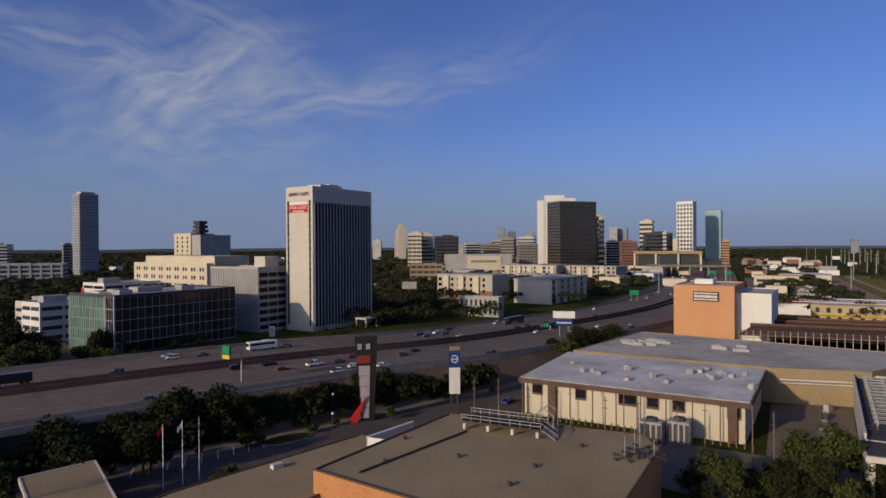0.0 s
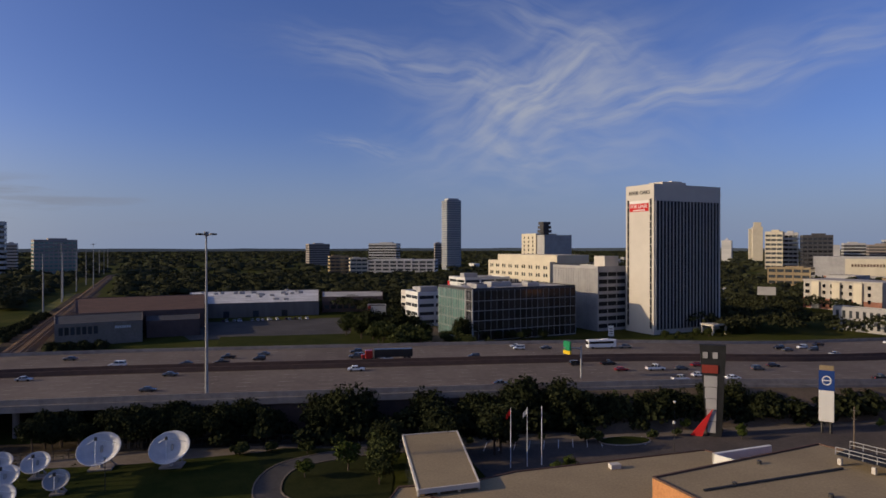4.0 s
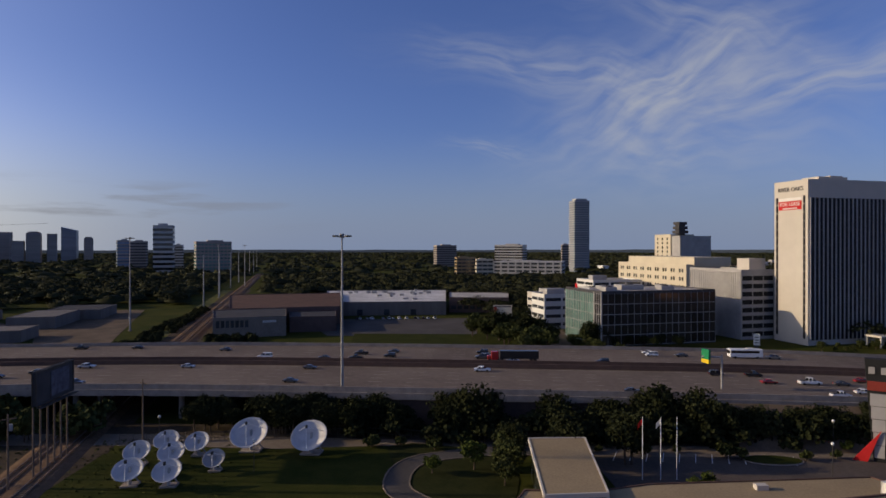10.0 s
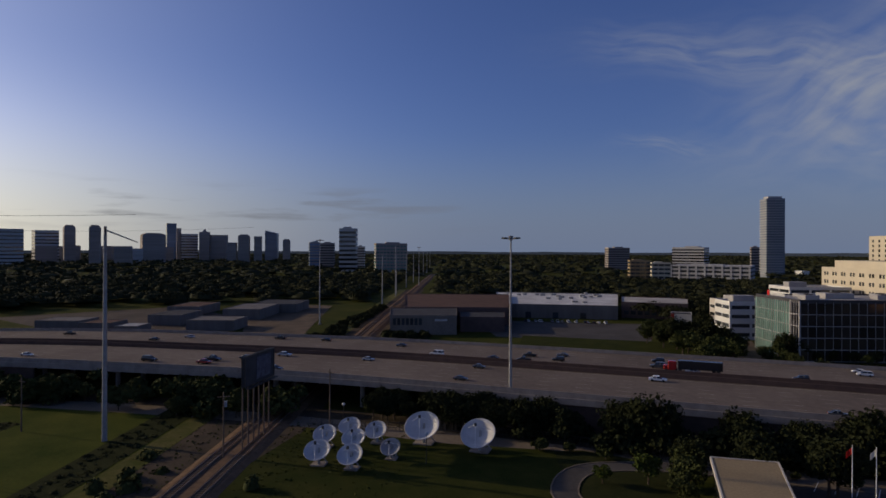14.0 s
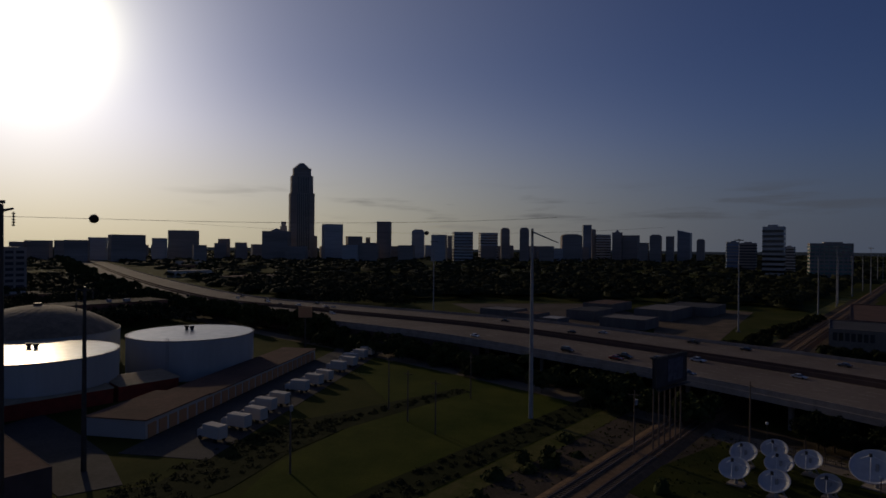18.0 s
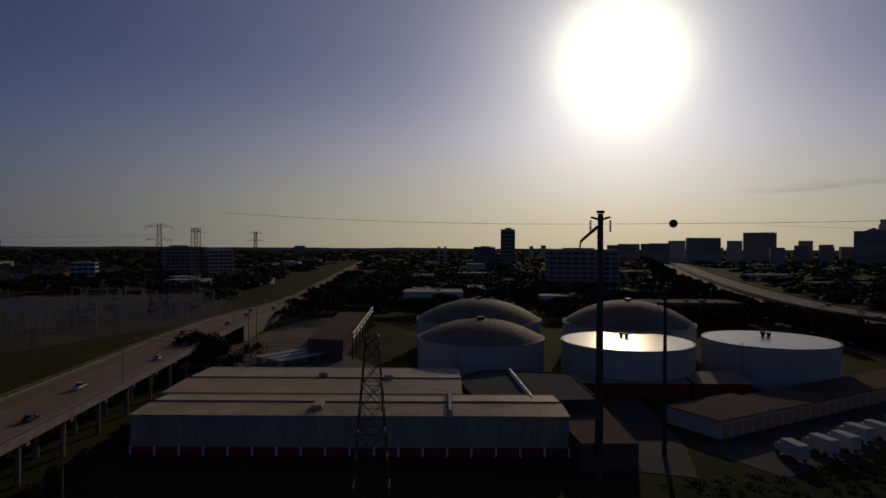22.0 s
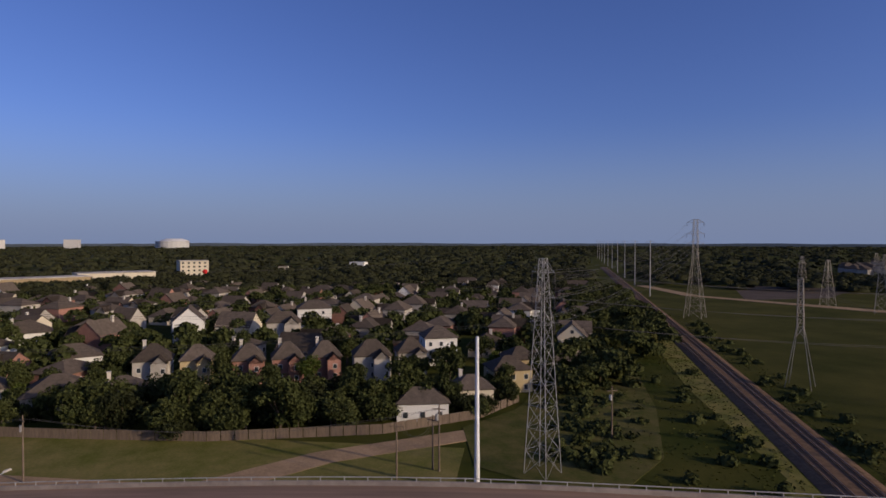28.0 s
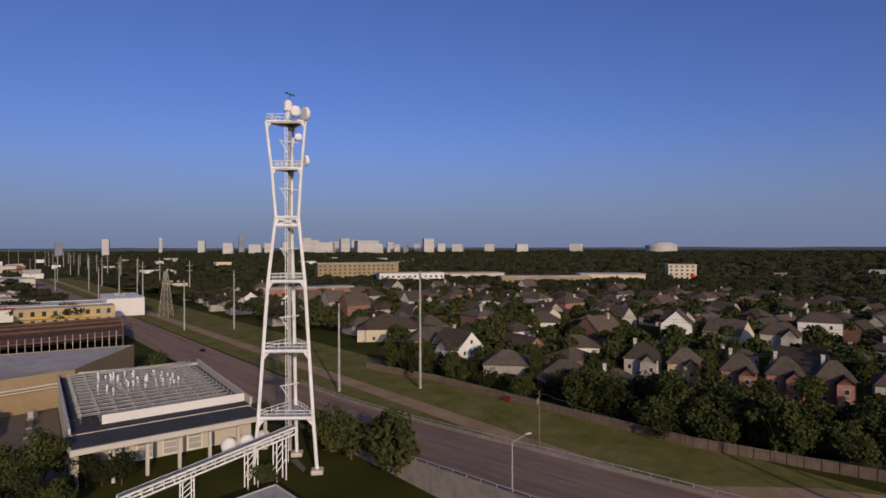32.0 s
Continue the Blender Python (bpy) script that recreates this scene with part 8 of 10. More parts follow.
# wooden garden fence
fp = [(160, 95), (151, 66), (132, 27), (121, 2), (114, -30), (117, -52), (126, -66)]
t = thing("garden_fence", "weathered wooden garden fence behind the houses", "fence")
bm = bmesh.new()
edge = []
for k in range(12):
    x = -1.18 + k * 0.197
    edge += [(x + 0.018, -0.07), (x + 0.179, -0.07), (x + 0.18, -0.03), (x + 0.213, -0.03)]
prism(bm, edge[:-1] + [(1.18, -0.03), (1.18, 0.03), (-1.18, 0.03)], 0.0, 1.93)
panel_me = mesh_of("panel", bm, M["wood"])
for a, b in zip(fp, fp[1:]):
    a, b = Vector(a), Vector(b)
    n = int((b - a).length / 2.4)
    rz = math.degrees(math.atan2(b.y - a.y, b.x - a.x))
    for i in range(n):
        q = a.lerp(b, (i + 0.5) / n)
        piece("panel", panel_me, t, pose(q.x, q.y, 0, 0, 0, rz))


# ---- houses ----
HRN = random.Random(17)


def house(x, y, w, d, h, heading, wall="stucco", roof="hip", label=None, pitch=0.55, wing=False, chimney=False):
    label = label or "house with a brown shingle hip roof among trees"
    t = thing("house", label, "house", (x, y, 0), heading, "houses")
    t.scale = (0.9, 0.9, 0.88)
    bm = bmesh.new()
    if roof == "gable":
        e = d / 2 * pitch * 1.5
        vs = [(-w / 2, -d / 2), (w / 2, -d / 2), (w / 2, d / 2), (-w / 2, d / 2)]
        lo = [bm.verts.new((*v, 0)) for v in vs]
        hi = [bm.verts.new((*v, h)) for v in vs]
        ra, rb = bm.verts.new((-w / 2, 0, h + e)), bm.verts.new((w / 2, 0, h + e))
        bm.faces.new((lo[0], lo[1], hi[1], hi[0]))
        bm.faces.new((lo[2], lo[3], hi[3], hi[2]))
        bm.faces.new((lo[1], lo[2], hi[2], rb, hi[1]))
        bm.faces.new((lo[3], lo[0], hi[0], ra, hi[3]))
    else:
        e = d / 2 * pitch
        box(bm, (0, 0, h / 2), (w, d, h))
    part("wall", bm, M[wall], t)
    bm = bmesh.new()
    o = 0.5
    inset = 0.0 if roof == "gable" else max(0.05, min(w / 2 - 0.4, d / 2))
    W2, D2 = w / 2 + (0.25 if roof == "gable" else o), d / 2 + o
    z = h - 0.15 if roof != "gable" else h - 0.15 - (o * e / (d / 2))
    b4 = [bm.verts.new(p) for p in ((-W2, -D2, z), (W2, -D2, z), (W2, D2, z), (-W2, D2, z))]
    r2 = [bm.verts.new((-W2 + inset, 0, h + e + 0.12)), bm.verts.new((W2 - inset, 0, h + e + 0.12))]
    f = [bm.faces.new((b4[0], b4[1], r2[1], r2[0])), bm.faces.new((b4[2], b4[3], r2[0], r2[1]))]
    if roof != "gable":
        f += [bm.faces.new((b4[1], b4[2], r2[1])), bm.faces.new((b4[3], b4[0], r2[0]))]
    bmesh.ops.recalc_face_normals(bm, faces=bm.faces[:])
    bmesh.ops.solidify(bm, geom=bm.faces[:], thickness=0.18)
    part("roof", bm, M["shingle"], t)
    if wing:
        bm = bmesh.new()
        ww, wd = w * 0.42, d * 0.35
        box(bm, (w * 0.22, -d / 2 - wd / 2 + 0.2, h * 0.46), (ww, wd, h * 0.92))
        part("bay", bm, M[wall], t)
        bm = bmesh.new()
        hz = h * 0.9
        vs = [bm.verts.new(p) for p in ((w * 0.22 - ww / 2 - 0.3, -d / 2 - wd - 0.2, hz), (w * 0.22 + ww / 2 + 0.3, -d / 2 - wd - 0.2, hz), (w * 0.22 + ww / 2 + 0.3, 0, hz), (w * 0.22 - ww / 2 - 0.3, 0, hz), (w * 0.22, -d / 2 - wd - 0.2, hz + ww * 0.55), (w * 0.22, 0, hz + ww * 0.55))]
        bm.faces.new((vs[0], vs[4], vs[5], vs[3]))
        bm.faces.new((vs[1], vs[2], vs[5], vs[4]))
        bmesh.ops.solidify(bm, geom=bm.faces[:], thickness=0.15)
        part("bay_roof", bm, M["shingle"], t)
        bm = bmesh.new()
        vs = [bm.verts.new(p) for p in ((w * 0.22 - ww / 2, -d / 2 - wd + 0.15, hz), (w * 0.22 + ww / 2, -d / 2 - wd + 0.15, hz), (w * 0.22, -d / 2 - wd + 0.15, hz + ww * 0.5))]
        bm.faces.new(vs)
        bmesh.ops.solidify(bm, geom=bm.faces[:], thickness=0.12)
        part("gable_end", bm, M[wall], t)
    g, wf = cube_mesh("glass"), cube_mesh("white")
    near = math.hypot(x, y) < 235
    for st in range(max(1, int(h / 2.9)) if math.hypot(x, y) < 310 else 1 if math.hypot(x, y) < 350 else 0):
        nk = max(2, int(w / 3.2)) if near else 2
        for k in range(nk):
            px = -w / 2 + (k + 0.5) * w / nk
            oy = -d / 2
            if wing and abs(px - w * 0.22) < w * 0.21:
                oy -= d * 0.35 - 0.2
            if near:
                piece("window_frame", wf, t, Matrix.Translation((px, oy, 1.55 + st * 2.9)) @ Matrix.Diagonal((1.25, 0.16, 1.55, 1)))
            piece("window", g, t, Matrix.Translation((px, oy, 1.55 + st * 2.9)) @ Matrix.Diagonal((1.05, 0.24, 1.35, 1)))
        for sx in (-1, 1) if near else ():
            for py in (-0.26, 0.0, 0.26) if roof == "gable" else (0.12,):
                piece("window_frame", wf, t, Matrix.Translation((sx * w / 2, d * py, 1.55 + st * 2.9)) @ Matrix.Diagonal((0.14, 1.25, 1.65, 1)))
                piece("window", g, t, Matrix.Translation((sx * w / 2, d * py, 1.55 + st * 2.9)) @ Matrix.Diagonal((0.22, 1.0, 1.4, 1)))
    if roof == "gable" and near:
        for sx in (-1, 1):
            bm = bmesh.new()
            box(bm, (sx * (w / 2 + 0.45), d * 0.22, h * 0.42), (0.9, d * 0.34, h * 0.84))
            part("bay", bm, M[wall], t)
            for st in range(max(1, int(h / 2.9))):
                piece("bay_window", g, t, Matrix.Translation((sx * (w / 2 + 0.92), d * 0.22, 1.5 + st * 2.7)) @ Matrix.Diagonal((0.12, d * 0.2, 1.5, 1)))
            piece("gable_window", g, t, Matrix.Translation((sx * (w / 2 + 0.02), 0, h + e * 0.35)) @ Matrix.Diagonal((0.14, 1.0, 1.2, 1)))
    if chimney:
        bm = bmesh.new()
        box(bm, (-w * 0.25, d * 0.12, h + e * 0.7), (0.9, 0.9, 2.2 + e * 0.5))
        box(bm, (-w * 0.25, d * 0.12, h + e * 0.95 + 1.2), (1.1, 1.1, 0.25))
        part("chimney", bm, M["offwhite"], t)
    return t


# those that stand out; each looks to the railway corridor with its long side
for x, y, w, d, h, hd, wl, rf, lb, wg in (
        (138, -69, 11, 10, 6.6, 262, "yellow", "hip", "two-storey yellow stucco house with a brown hip roof", False),
        (149, -78, 9, 10, 6.6, 262, "yellow", "hip", "yellow stucco house end with a brown roof", False),
        (123, -41, 12, 9, 4.4, 255, "white", "hip", "two-storey white house with a dark roof", False),
        (129, -55, 10, 9, 4.8, 258, "cream", "hip", "pale cream house with a dark hip roof", False),
        (176, -64, 11, 11, 9.6, 262, "white", "hip", "tall white and grey house with a hip roof", False),
        (164, -40, 11, 12, 8.8, 262, "stucco", "gable", "tall grey stucco town house with a gabled bay", True),
        (166, -52, 9, 11, 8.6, 262, "stucco", "gable", "tall grey town house with a steep gable", True),
        (169, -28, 9, 12, 8.4, 266, "housebrick", "gable", "three-storey red brick town house with a gabled bay", True),
        (170, -18, 9, 12, 8.4, 266, "housebrick", "gable", "three-storey brick town house with an arched bay", True),
        (172, -8, 9, 12, 8.2, 266, "housebrick", "gable", "brown brick town house with a steep roof", True),
        (175, 5, 9, 11, 8.6, 268, "yellow", "gable", "pale yellow town house with a dark mansard roof", True),
        (178, 16, 10, 12, 8.6, 268, "stucco", "gable", "grey town house with dark gables", True),
        (160, 34, 15, 13, 4.2, 278, "stucco", "hip", "low house with a wide brown hip roof", False),
        (154, 20, 13, 12, 4.2, 278, "housebrick", "hip", "low brick house with a brown hip roof", False),
        (166, 52, 14, 12, 5.0, 285, "stucco", "hip", "house with a wide brown hip roof", False),
        (196, 87, 24, 14, 5.6, 300, "orangepaint", "hip", "long orange-tan house with a brown roof", False),
        (214, 116, 28, 15, 5.6, 300, "cream", "hip", "long low cream house with a brown roof", False),
        (205, 40, 16, 12, 4.6, 285, "white", "hip", "low white house with a grey roof", False),
        (262, 66, 18, 14, 5.0, 285, "white", "hip", "white house with a grey hip roof", False),
        (250, 10, 16, 12, 9.0, 270, "white", "gable", "tall white modern house with a gable", False),
        (240, -24, 14, 12, 9.0, 265, "stucco", "gable", "tall grey house with white trim", True),
        (270, -40, 16, 12, 9.5, 265, "white", "hip", "large white house among trees", False)):
    house(x, y, w, d * (0.75 if wg else 1), h - (1.4 if wg else 0), hd + (0 if wg else 90 if rf == "gable" else 0), wl, "hip" if wg else rf, lb, 0.95 if wg else 0.6, wg, HRN.random() < 0.5)


def in_estate(x, y):
    """Whether a spot lies in the housing estate east of the corridor."""
    rail_off = (Vector((x, y)) - RAIL0).dot(GU)
    road_off = (Vector((x, y, 0)) - cr_point(y)).dot(Vector((0.885, -0.466, 0)))
    return rail_off > 32 and road_off > 46


HOUSES = [(x, y) for x, y in ((138, -69), (149, -78), (119, -40), (128, -54), (176, -64), (164, -40), (169, -28), (170, -18), (172, -8), (175, 5), (178, 16), (160, 34), (154, 20), (166, 52), (196, 87), (214, 116), (205, 40), (262, 66), (250, 10), (240, -24), (270, -40))]
for i in range(26):
    for j in range(26):
        q = Vector((150, 60)) + GU * ((i - 13) * 26 + HRN.uniform(-4, 4)) + GV * ((j - 4) * 21 + HRN.uniform(-3, 3))
        if not in_estate(q.x, q.y) or q.length > 470 or q.length < 175 or HRN.random() < 0.10:
            continue
        if min((q - Vector(p)).length for p in HOUSES) < 17:
            continue
        HOUSES.append((q.x, q.y))
        big = HRN.random() < 0.35
        wl = HRN.choice(("stucco", "stucco", "housebrick", "cream", "housebrick", "stucco", "stucco", "white"))
        house(q.x, q.y, HRN.uniform(11, 17), HRN.uniform(10, 13), HRN.uniform(5.8, 8.8) if big else HRN.uniform(3.4, 5.2), ANG_U + HRN.choice((0, 90, 180, 270)) , wl,
              "gable" if HRN.random() < 0.4 else "hip", {"stucco": "grey stucco", "housebrick": "red brick", "cream": "cream", "white": "white"}[wl] + " house with a brown shingle roof among trees", HRN.uniform(0.45, 0.7), HRN.random() < 0.55, HRN.random() < 0.3)
# apartment and shop roofs behind the estate
for az, d, w, dp, h, wl in ((-58.5, 640, 84, 22, 19, "tan"), (-63.5, 560, 60, 18, 12, "white"), (-68, 620, 90, 30, 9, "cream"), (-76, 560, 80, 24, 9, "tan"), (-82, 600, 60, 26, 10, "cream"), (-88, 640, 26, 18, 18, "cream"), (-54, 420, 60, 16, 9, "housebrick")):
    q = P(az, d)
    t = thing("apartment_block", "long flat-roofed apartment block beyond the estate", "apartment building", (q.x, q.y, 0), az + 12, "apartment blocks")
    bm = bmesh.new()
    box(bm, (0, 0, h / 2), (w, dp, h))
    part("wall", bm, M[wl], t)
    bm = bmesh.new()
    box(bm, (0, 0, h + 0.3), (w + 0.8, dp + 0.8, 0.6))
    part("roof", bm, M["greyroof"], t)
    for s in range(int(h / 3.6)):
        bm = bmesh.new()
        for k in range(int(w / 5)):
            box(bm, (-w / 2 + 2.5 + k * 5, -dp / 2 - 0.05, 1.9 + s * 3.6), (2.0, 0.4, 1.6))
        tagged(part("window_band", bm, M["glass"], t), kind="stuff")

# ---- skylines: heading, distance, width, height, look ----
WEST = (
    (111.9, 1690, 76, 83, "d", "p"),
    (111.3, 1930, 21, 112, "p", "s"),
    (108.5, 1930, 16, 69, "d", ""),
    (106.9, 1690, 58, 98, "p", ""),
    (104.9, 1750, 48, 66, "d", ""),
    (103.6, 1930, 15, 66, "d", ""),
    (102.1, 1840, 45, 113, "d", ""),
    (98.9, 1930, 41, 93, "p", "r"),
    (96.9, 1600, 43, 70, "p", ""),
    (95.9, 1930, 15, 74, "d", ""),
    (94.7, 1600, 55, 78, "s", ""),
    (92.3, 1840, 59, 82, "s", ""),
    (90.7, 1750, 27, 94, "d", "r"),
    (90.1, 1930, 12, 44, "d", ""),
    (88.9, 1690, 26, 93, "d", "r"),
)
NORTHWEST = (
    (84.6, 1790, 63, 78, "d", "r"),
    (83.2, 1940, 29, 110, "b", ""),
    (82.6, 2030, 15, 99, "d", ""),
    (81.8, 2030, 53, 82, "s", ""),
    (80.5, 1940, 31, 93, "d", "p"),
    (79.3, 1940, 51, 78, "d", ""),
    (78.2, 1790, 27, 54, "d", ""),
    (77.2, 1790, 33, 77, "d", "r"),
    (76.0, 1790, 22, 72, "d", ""),
    (74.8, 2030, 43, 96, "b", "w"),
    (73.5, 1940, 23, 67, "d", "r"),
    (71.0, 1150, 21, 50, "b", ""),
    (69.8, 1200, 28, 49, "d", ""),
    (67.9, 1000, 30, 71, "s", ""),
    (66.7, 1050, 13, 42, "p", ""),
    (64.0, 900, 49, 46, "g", ""),
)
SOUTHWEST = (
    (126.2, 1650, 41, 54, "p", ""),
    (124.1, 1500, 75, 59, "d", ""),
    (121.6, 1650, 35, 54, "p", ""),
    (119.7, 1740, 77, 76, "d", ""),
    (116.4, 1830, 33, 56, "d", ""),
    (114.6, 1740, 11, 40, "d", "p"),
    (141.2, 1100, 26, 68, "d", ""),
    (141.2, 1100, 37, 24, "d", ""),
    (143.4, 1100, 39, 36, "d", ""),
    (134.5, 520, 62, 35, "d", ""),
    (139.0, 1590, 10, 38, "p", ""),
    (137.9, 1650, 14, 40, "p", ""),
    (147.7, 1500, 5, 36, "p", ""),
    (147.1, 1500, 6, 36, "p", ""),
)
SOUTH = (
    (-159.2, 900, 24, 42, "t"),
    (-173.6, 900, 10, 37, "d"),
    (-175.0, 800, 30, 36, "t"),
    (170.5, 760, 46, 35, "d"),
    (167.6, 750, 31, 32, "w"),
    (160.6, 2500, 43, 35, "d"),
    (177.9, 700, 25, 19, "p"),
)
SOUTHEAST = (
    (-47.1, 2600, 43, 48, "p"),
    (-48.2, 3200, 28, 85, "b"),
    (-49.4, 2800, 58, 42, "p"),
    (-53.9, 3200, 46, 76, "p"),
    (-55.6, 3000, 93, 52, "p"),
    (-57.4, 3200, 51, 74, "p"),
    (-59.4, 3100, 126, 62, "p"),
    (-60.6, 2900, 41, 45, "p"),
    (-63.1, 3000, 26, 47, "b"),
    (-65.2, 3100, 60, 71, "p"),
    (-37.5, 2600, 26, 62, "p"),
    (-41.6, 3400, 17, 77, "p"),
    (-34.2, 2600, 25, 51, "b"),
    (-44.9, 3400, 39, 63, "p"),
    (-50.6, 3300, 48, 49, "p"),
    (-52.2, 3300, 56, 55, "p"),
    (-54.7, 3300, 44, 67, "p"),
    (-56.5, 3400, 56, 59, "p"),
    (-58.3, 3300, 40, 67, "p"),
    (-61.6, 3300, 37, 55, "p"),
    (-62.3, 3200, 32, 44, "p"),
    (-64.2, 3300, 40, 47, "p"),
    (-66.4, 3300, 48, 46, "p"),
    (-68.0, 3300, 64, 44, "p"),
    (-71.0, 3400, 56, 44, "p"),
    (-74.0, 3400, 72, 43, "p"),
    (-79.0, 3400, 72, 44, "p"),
)
EAST = (
    (6.2, 1600, 24, 54, "p", "p"),
    (4.4, 1750, 10, 81, "t", ""),
    (3.9, 1700, 25, 96, "t", "s"),
    (2.6, 900, 22, 56, "y", ""),
    (1.4, 930, 17, 55, "s", ""),
    (-0.3, 900, 36, 51, "k", ""),
    (-1.7, 1300, 11, 39, "p", ""),
    (-2.8, 1000, 28, 41, "s", ""),
    (-4.5, 1050, 33, 39, "d", ""),
    (-5.5, 1400, 17, 77, "b", ""),
    (-6.4, 1350, 21, 67, "b", ""),
    (-5.5, 1200, 39, 47, "p", ""),
    (-6.2, 1000, 24, 49, "d", ""),
    (-7.9, 1150, 35, 52, "p", ""),
    (-7.9, 900, 31, 39, "d", ""),
    (-8.2, 1500, 25, 70, "b", "s"),
)
NORTHEAST = (
    (-24.1, 1600, 38, 118, "e", ""),
    (-13.9, 960, 18, 80, "o2", ""),
    (-14.3, 1000, 21, 82, "t", ""),
    (-15.7, 1300, 16, 73, "p", ""),
    (-16.5, 1320, 24, 70, "b", ""),
    (-15.6, 1050, 24, 43, "s", ""),
    (-17.0, 950, 26, 42, "r", ""),
    (-18.6, 1250, 27, 83, "t", ""),
    (-19.5, 1000, 44, 55, "k", ""),
    (-20.1, 985, 6, 56, "p", ""),
    (-21.0, 1300, 11, 48, "t", ""),
    (-25.0, 1100, 12, 43, "o", ""),
)
MID = (
    (1.4, 560, 33, 20, "o2"),
    (43.0, 1200, 46, 42, "d"),
    (36.8, 1000, 53, 42, "s"),
    (41.1, 720, 25, 26, "o2"),
    (39.3, 700, 21, 24, "t"),
    (31.8, 1100, 14, 43, "d"),
    (35.0, 760, 91, 20, "p"),
)

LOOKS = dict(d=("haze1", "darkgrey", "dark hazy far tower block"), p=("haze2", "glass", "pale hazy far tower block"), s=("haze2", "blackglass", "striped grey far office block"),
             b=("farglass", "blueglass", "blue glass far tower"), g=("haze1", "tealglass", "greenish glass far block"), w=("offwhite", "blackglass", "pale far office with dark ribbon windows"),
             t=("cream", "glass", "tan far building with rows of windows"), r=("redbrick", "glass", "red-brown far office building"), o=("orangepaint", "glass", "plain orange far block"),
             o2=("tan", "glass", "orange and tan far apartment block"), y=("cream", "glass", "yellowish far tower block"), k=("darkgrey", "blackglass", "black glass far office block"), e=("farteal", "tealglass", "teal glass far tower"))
SRNG = random.Random(21)
BANDS = {}


def tower_block(az, d, w, h, look_key, top="", name="far_building"):
    """A far building; top: r rounded, p pointed, w slanting, s stepped."""
    wall, glass, label = LOOKS[look_key]
    q = P(az, d + w * 0.3)
    depth = w * SRNG.uniform(0.6, 0.9)
    rot = SRNG.choice((-14, 12, 8, -9))
    t = thing(name, label, "building", (q.x, q.y, 0), az + rot, "far skyline")
    k = abs(math.cos(radians(rot))) + abs(math.sin(radians(rot))) * depth / w
    w, depth = w / k, depth / k
    body = h * {"r": 0.9, "p": 0.93, "w": 0.9, "s": 0.88}.get(top, 1.0)
    bm = bmesh.new()
    box(bm, (0, 0, body / 2), (w, depth, body))
    part("wall", bm, M[wall], t)
    bm = bmesh.new()
    if top == "r":
        for i in range(4):
            z0 = body + (h - body) * i / 4
            f = math.sqrt(1 - ((i + 0.5) / 4.6) ** 2)
            box(bm, (0, 0, z0 + (h - body) / 8), (w * f, depth * f, (h - body) / 4))
    elif top == "p":
        bmesh.ops.create_cone(bm, cap_ends=True, segments=4, radius1=min(w, depth) * 0.6, radius2=0.6, depth=h - body + 4, matrix=Matrix.Translation((0, 0, (h + body) / 2)) @ Matrix.Rotation(radians(45), 4, "Z"))
    elif top == "w":
        prism(bm, [(-w / 2, -depth / 2), (w / 2, -depth / 2), (w / 2, depth / 2), (-w / 2, depth / 2)], body, h)
        for v in bm.verts:
            if v.co.z > body + 0.1 and v.co.x > 0:
                v.co.z = body + 0.5
    elif top == "s":
        box(bm, (0, 0, (h + body) / 2), (w * 0.7, depth * 0.7, h - body))
    else:
        box(bm, (w * SRNG.uniform(-0.15, 0.15), 0, h + min(1.4, h * 0.02)), (w * 0.45, depth * 0.45, min(2.8, h * 0.04)))
    if top or d < 1300:
        part("crown" if top else "roof_plant", bm, M[wall], t)
    else:
        bm.free()
    if look_key == "s" or d < 1300:
        n = int(max(3, min(9, h / 4.2)))
        pitch = h * 0.93 / n
        me = cube_mesh(glass)
        for i in range(n):
            piece("window_band", me, t, Matrix.Translation((0, 0, pitch * (i + 0.75))) @ Matrix.Diagonal((w + 0.3, depth + 0.3, pitch * (0.5 if d < 1300 else 0.35), 1)))
    if d < 960:
        fin = cube_mesh(wall)
        m = int(max(3, min(9, w / 5)))
        for i in range(m + 1):
            piece("pier", fin, t, Matrix.Translation((-w / 2 + w * i / m, -depth / 2 - 0.2, h / 2)) @ Matrix.Diagonal((w * 0.02 + 0.3, 0.5, h, 1)))
    return t


# a low line of far blocks between the towers
LOWLINE = [(84 + 1.55 * i + SRNG.uniform(-0.5, 0.5), SRNG.uniform(1500, 2100), SRNG.uniform(22, 60), SRNG.uniform(34, 47), SRNG.choice("ddp"), "") for i in range(32)]
for row in (*WEST, *NORTHWEST, *SOUTHWEST, *SOUTH, *SOUTHEAST, *EAST, *NORTHEAST, *MID, *LOWLINE):
    tower_block(*row)

# the tallest tower in the west, stepped and crowned with a pyramid
q = P(109.7, 1815)
t = thing("skyscraper", "very tall dark stepped skyscraper with a pyramid roof", "skyscraper", (q.x, q.y, 0), 109.7 + 8)
for nm, w, z0, z1 in (("podium", 86, 0, 26), ("shaft", 69, 0, 190), ("upper_shaft", 61, 0, 240), ("crown", 50, 0, 262)):
    bm = bmesh.new()
    prism(bm, [(w / 2 * a, w / 2 * b) for a, b in ((1, 0.55), (0.55, 1), (-0.55, 1), (-1, 0.55), (-1, -0.55), (-0.55, -1), (0.55, -1), (1, -0.55))], z0, z1)
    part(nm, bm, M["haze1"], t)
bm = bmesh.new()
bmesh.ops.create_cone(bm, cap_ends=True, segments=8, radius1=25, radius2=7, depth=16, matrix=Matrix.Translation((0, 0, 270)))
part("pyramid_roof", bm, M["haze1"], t)
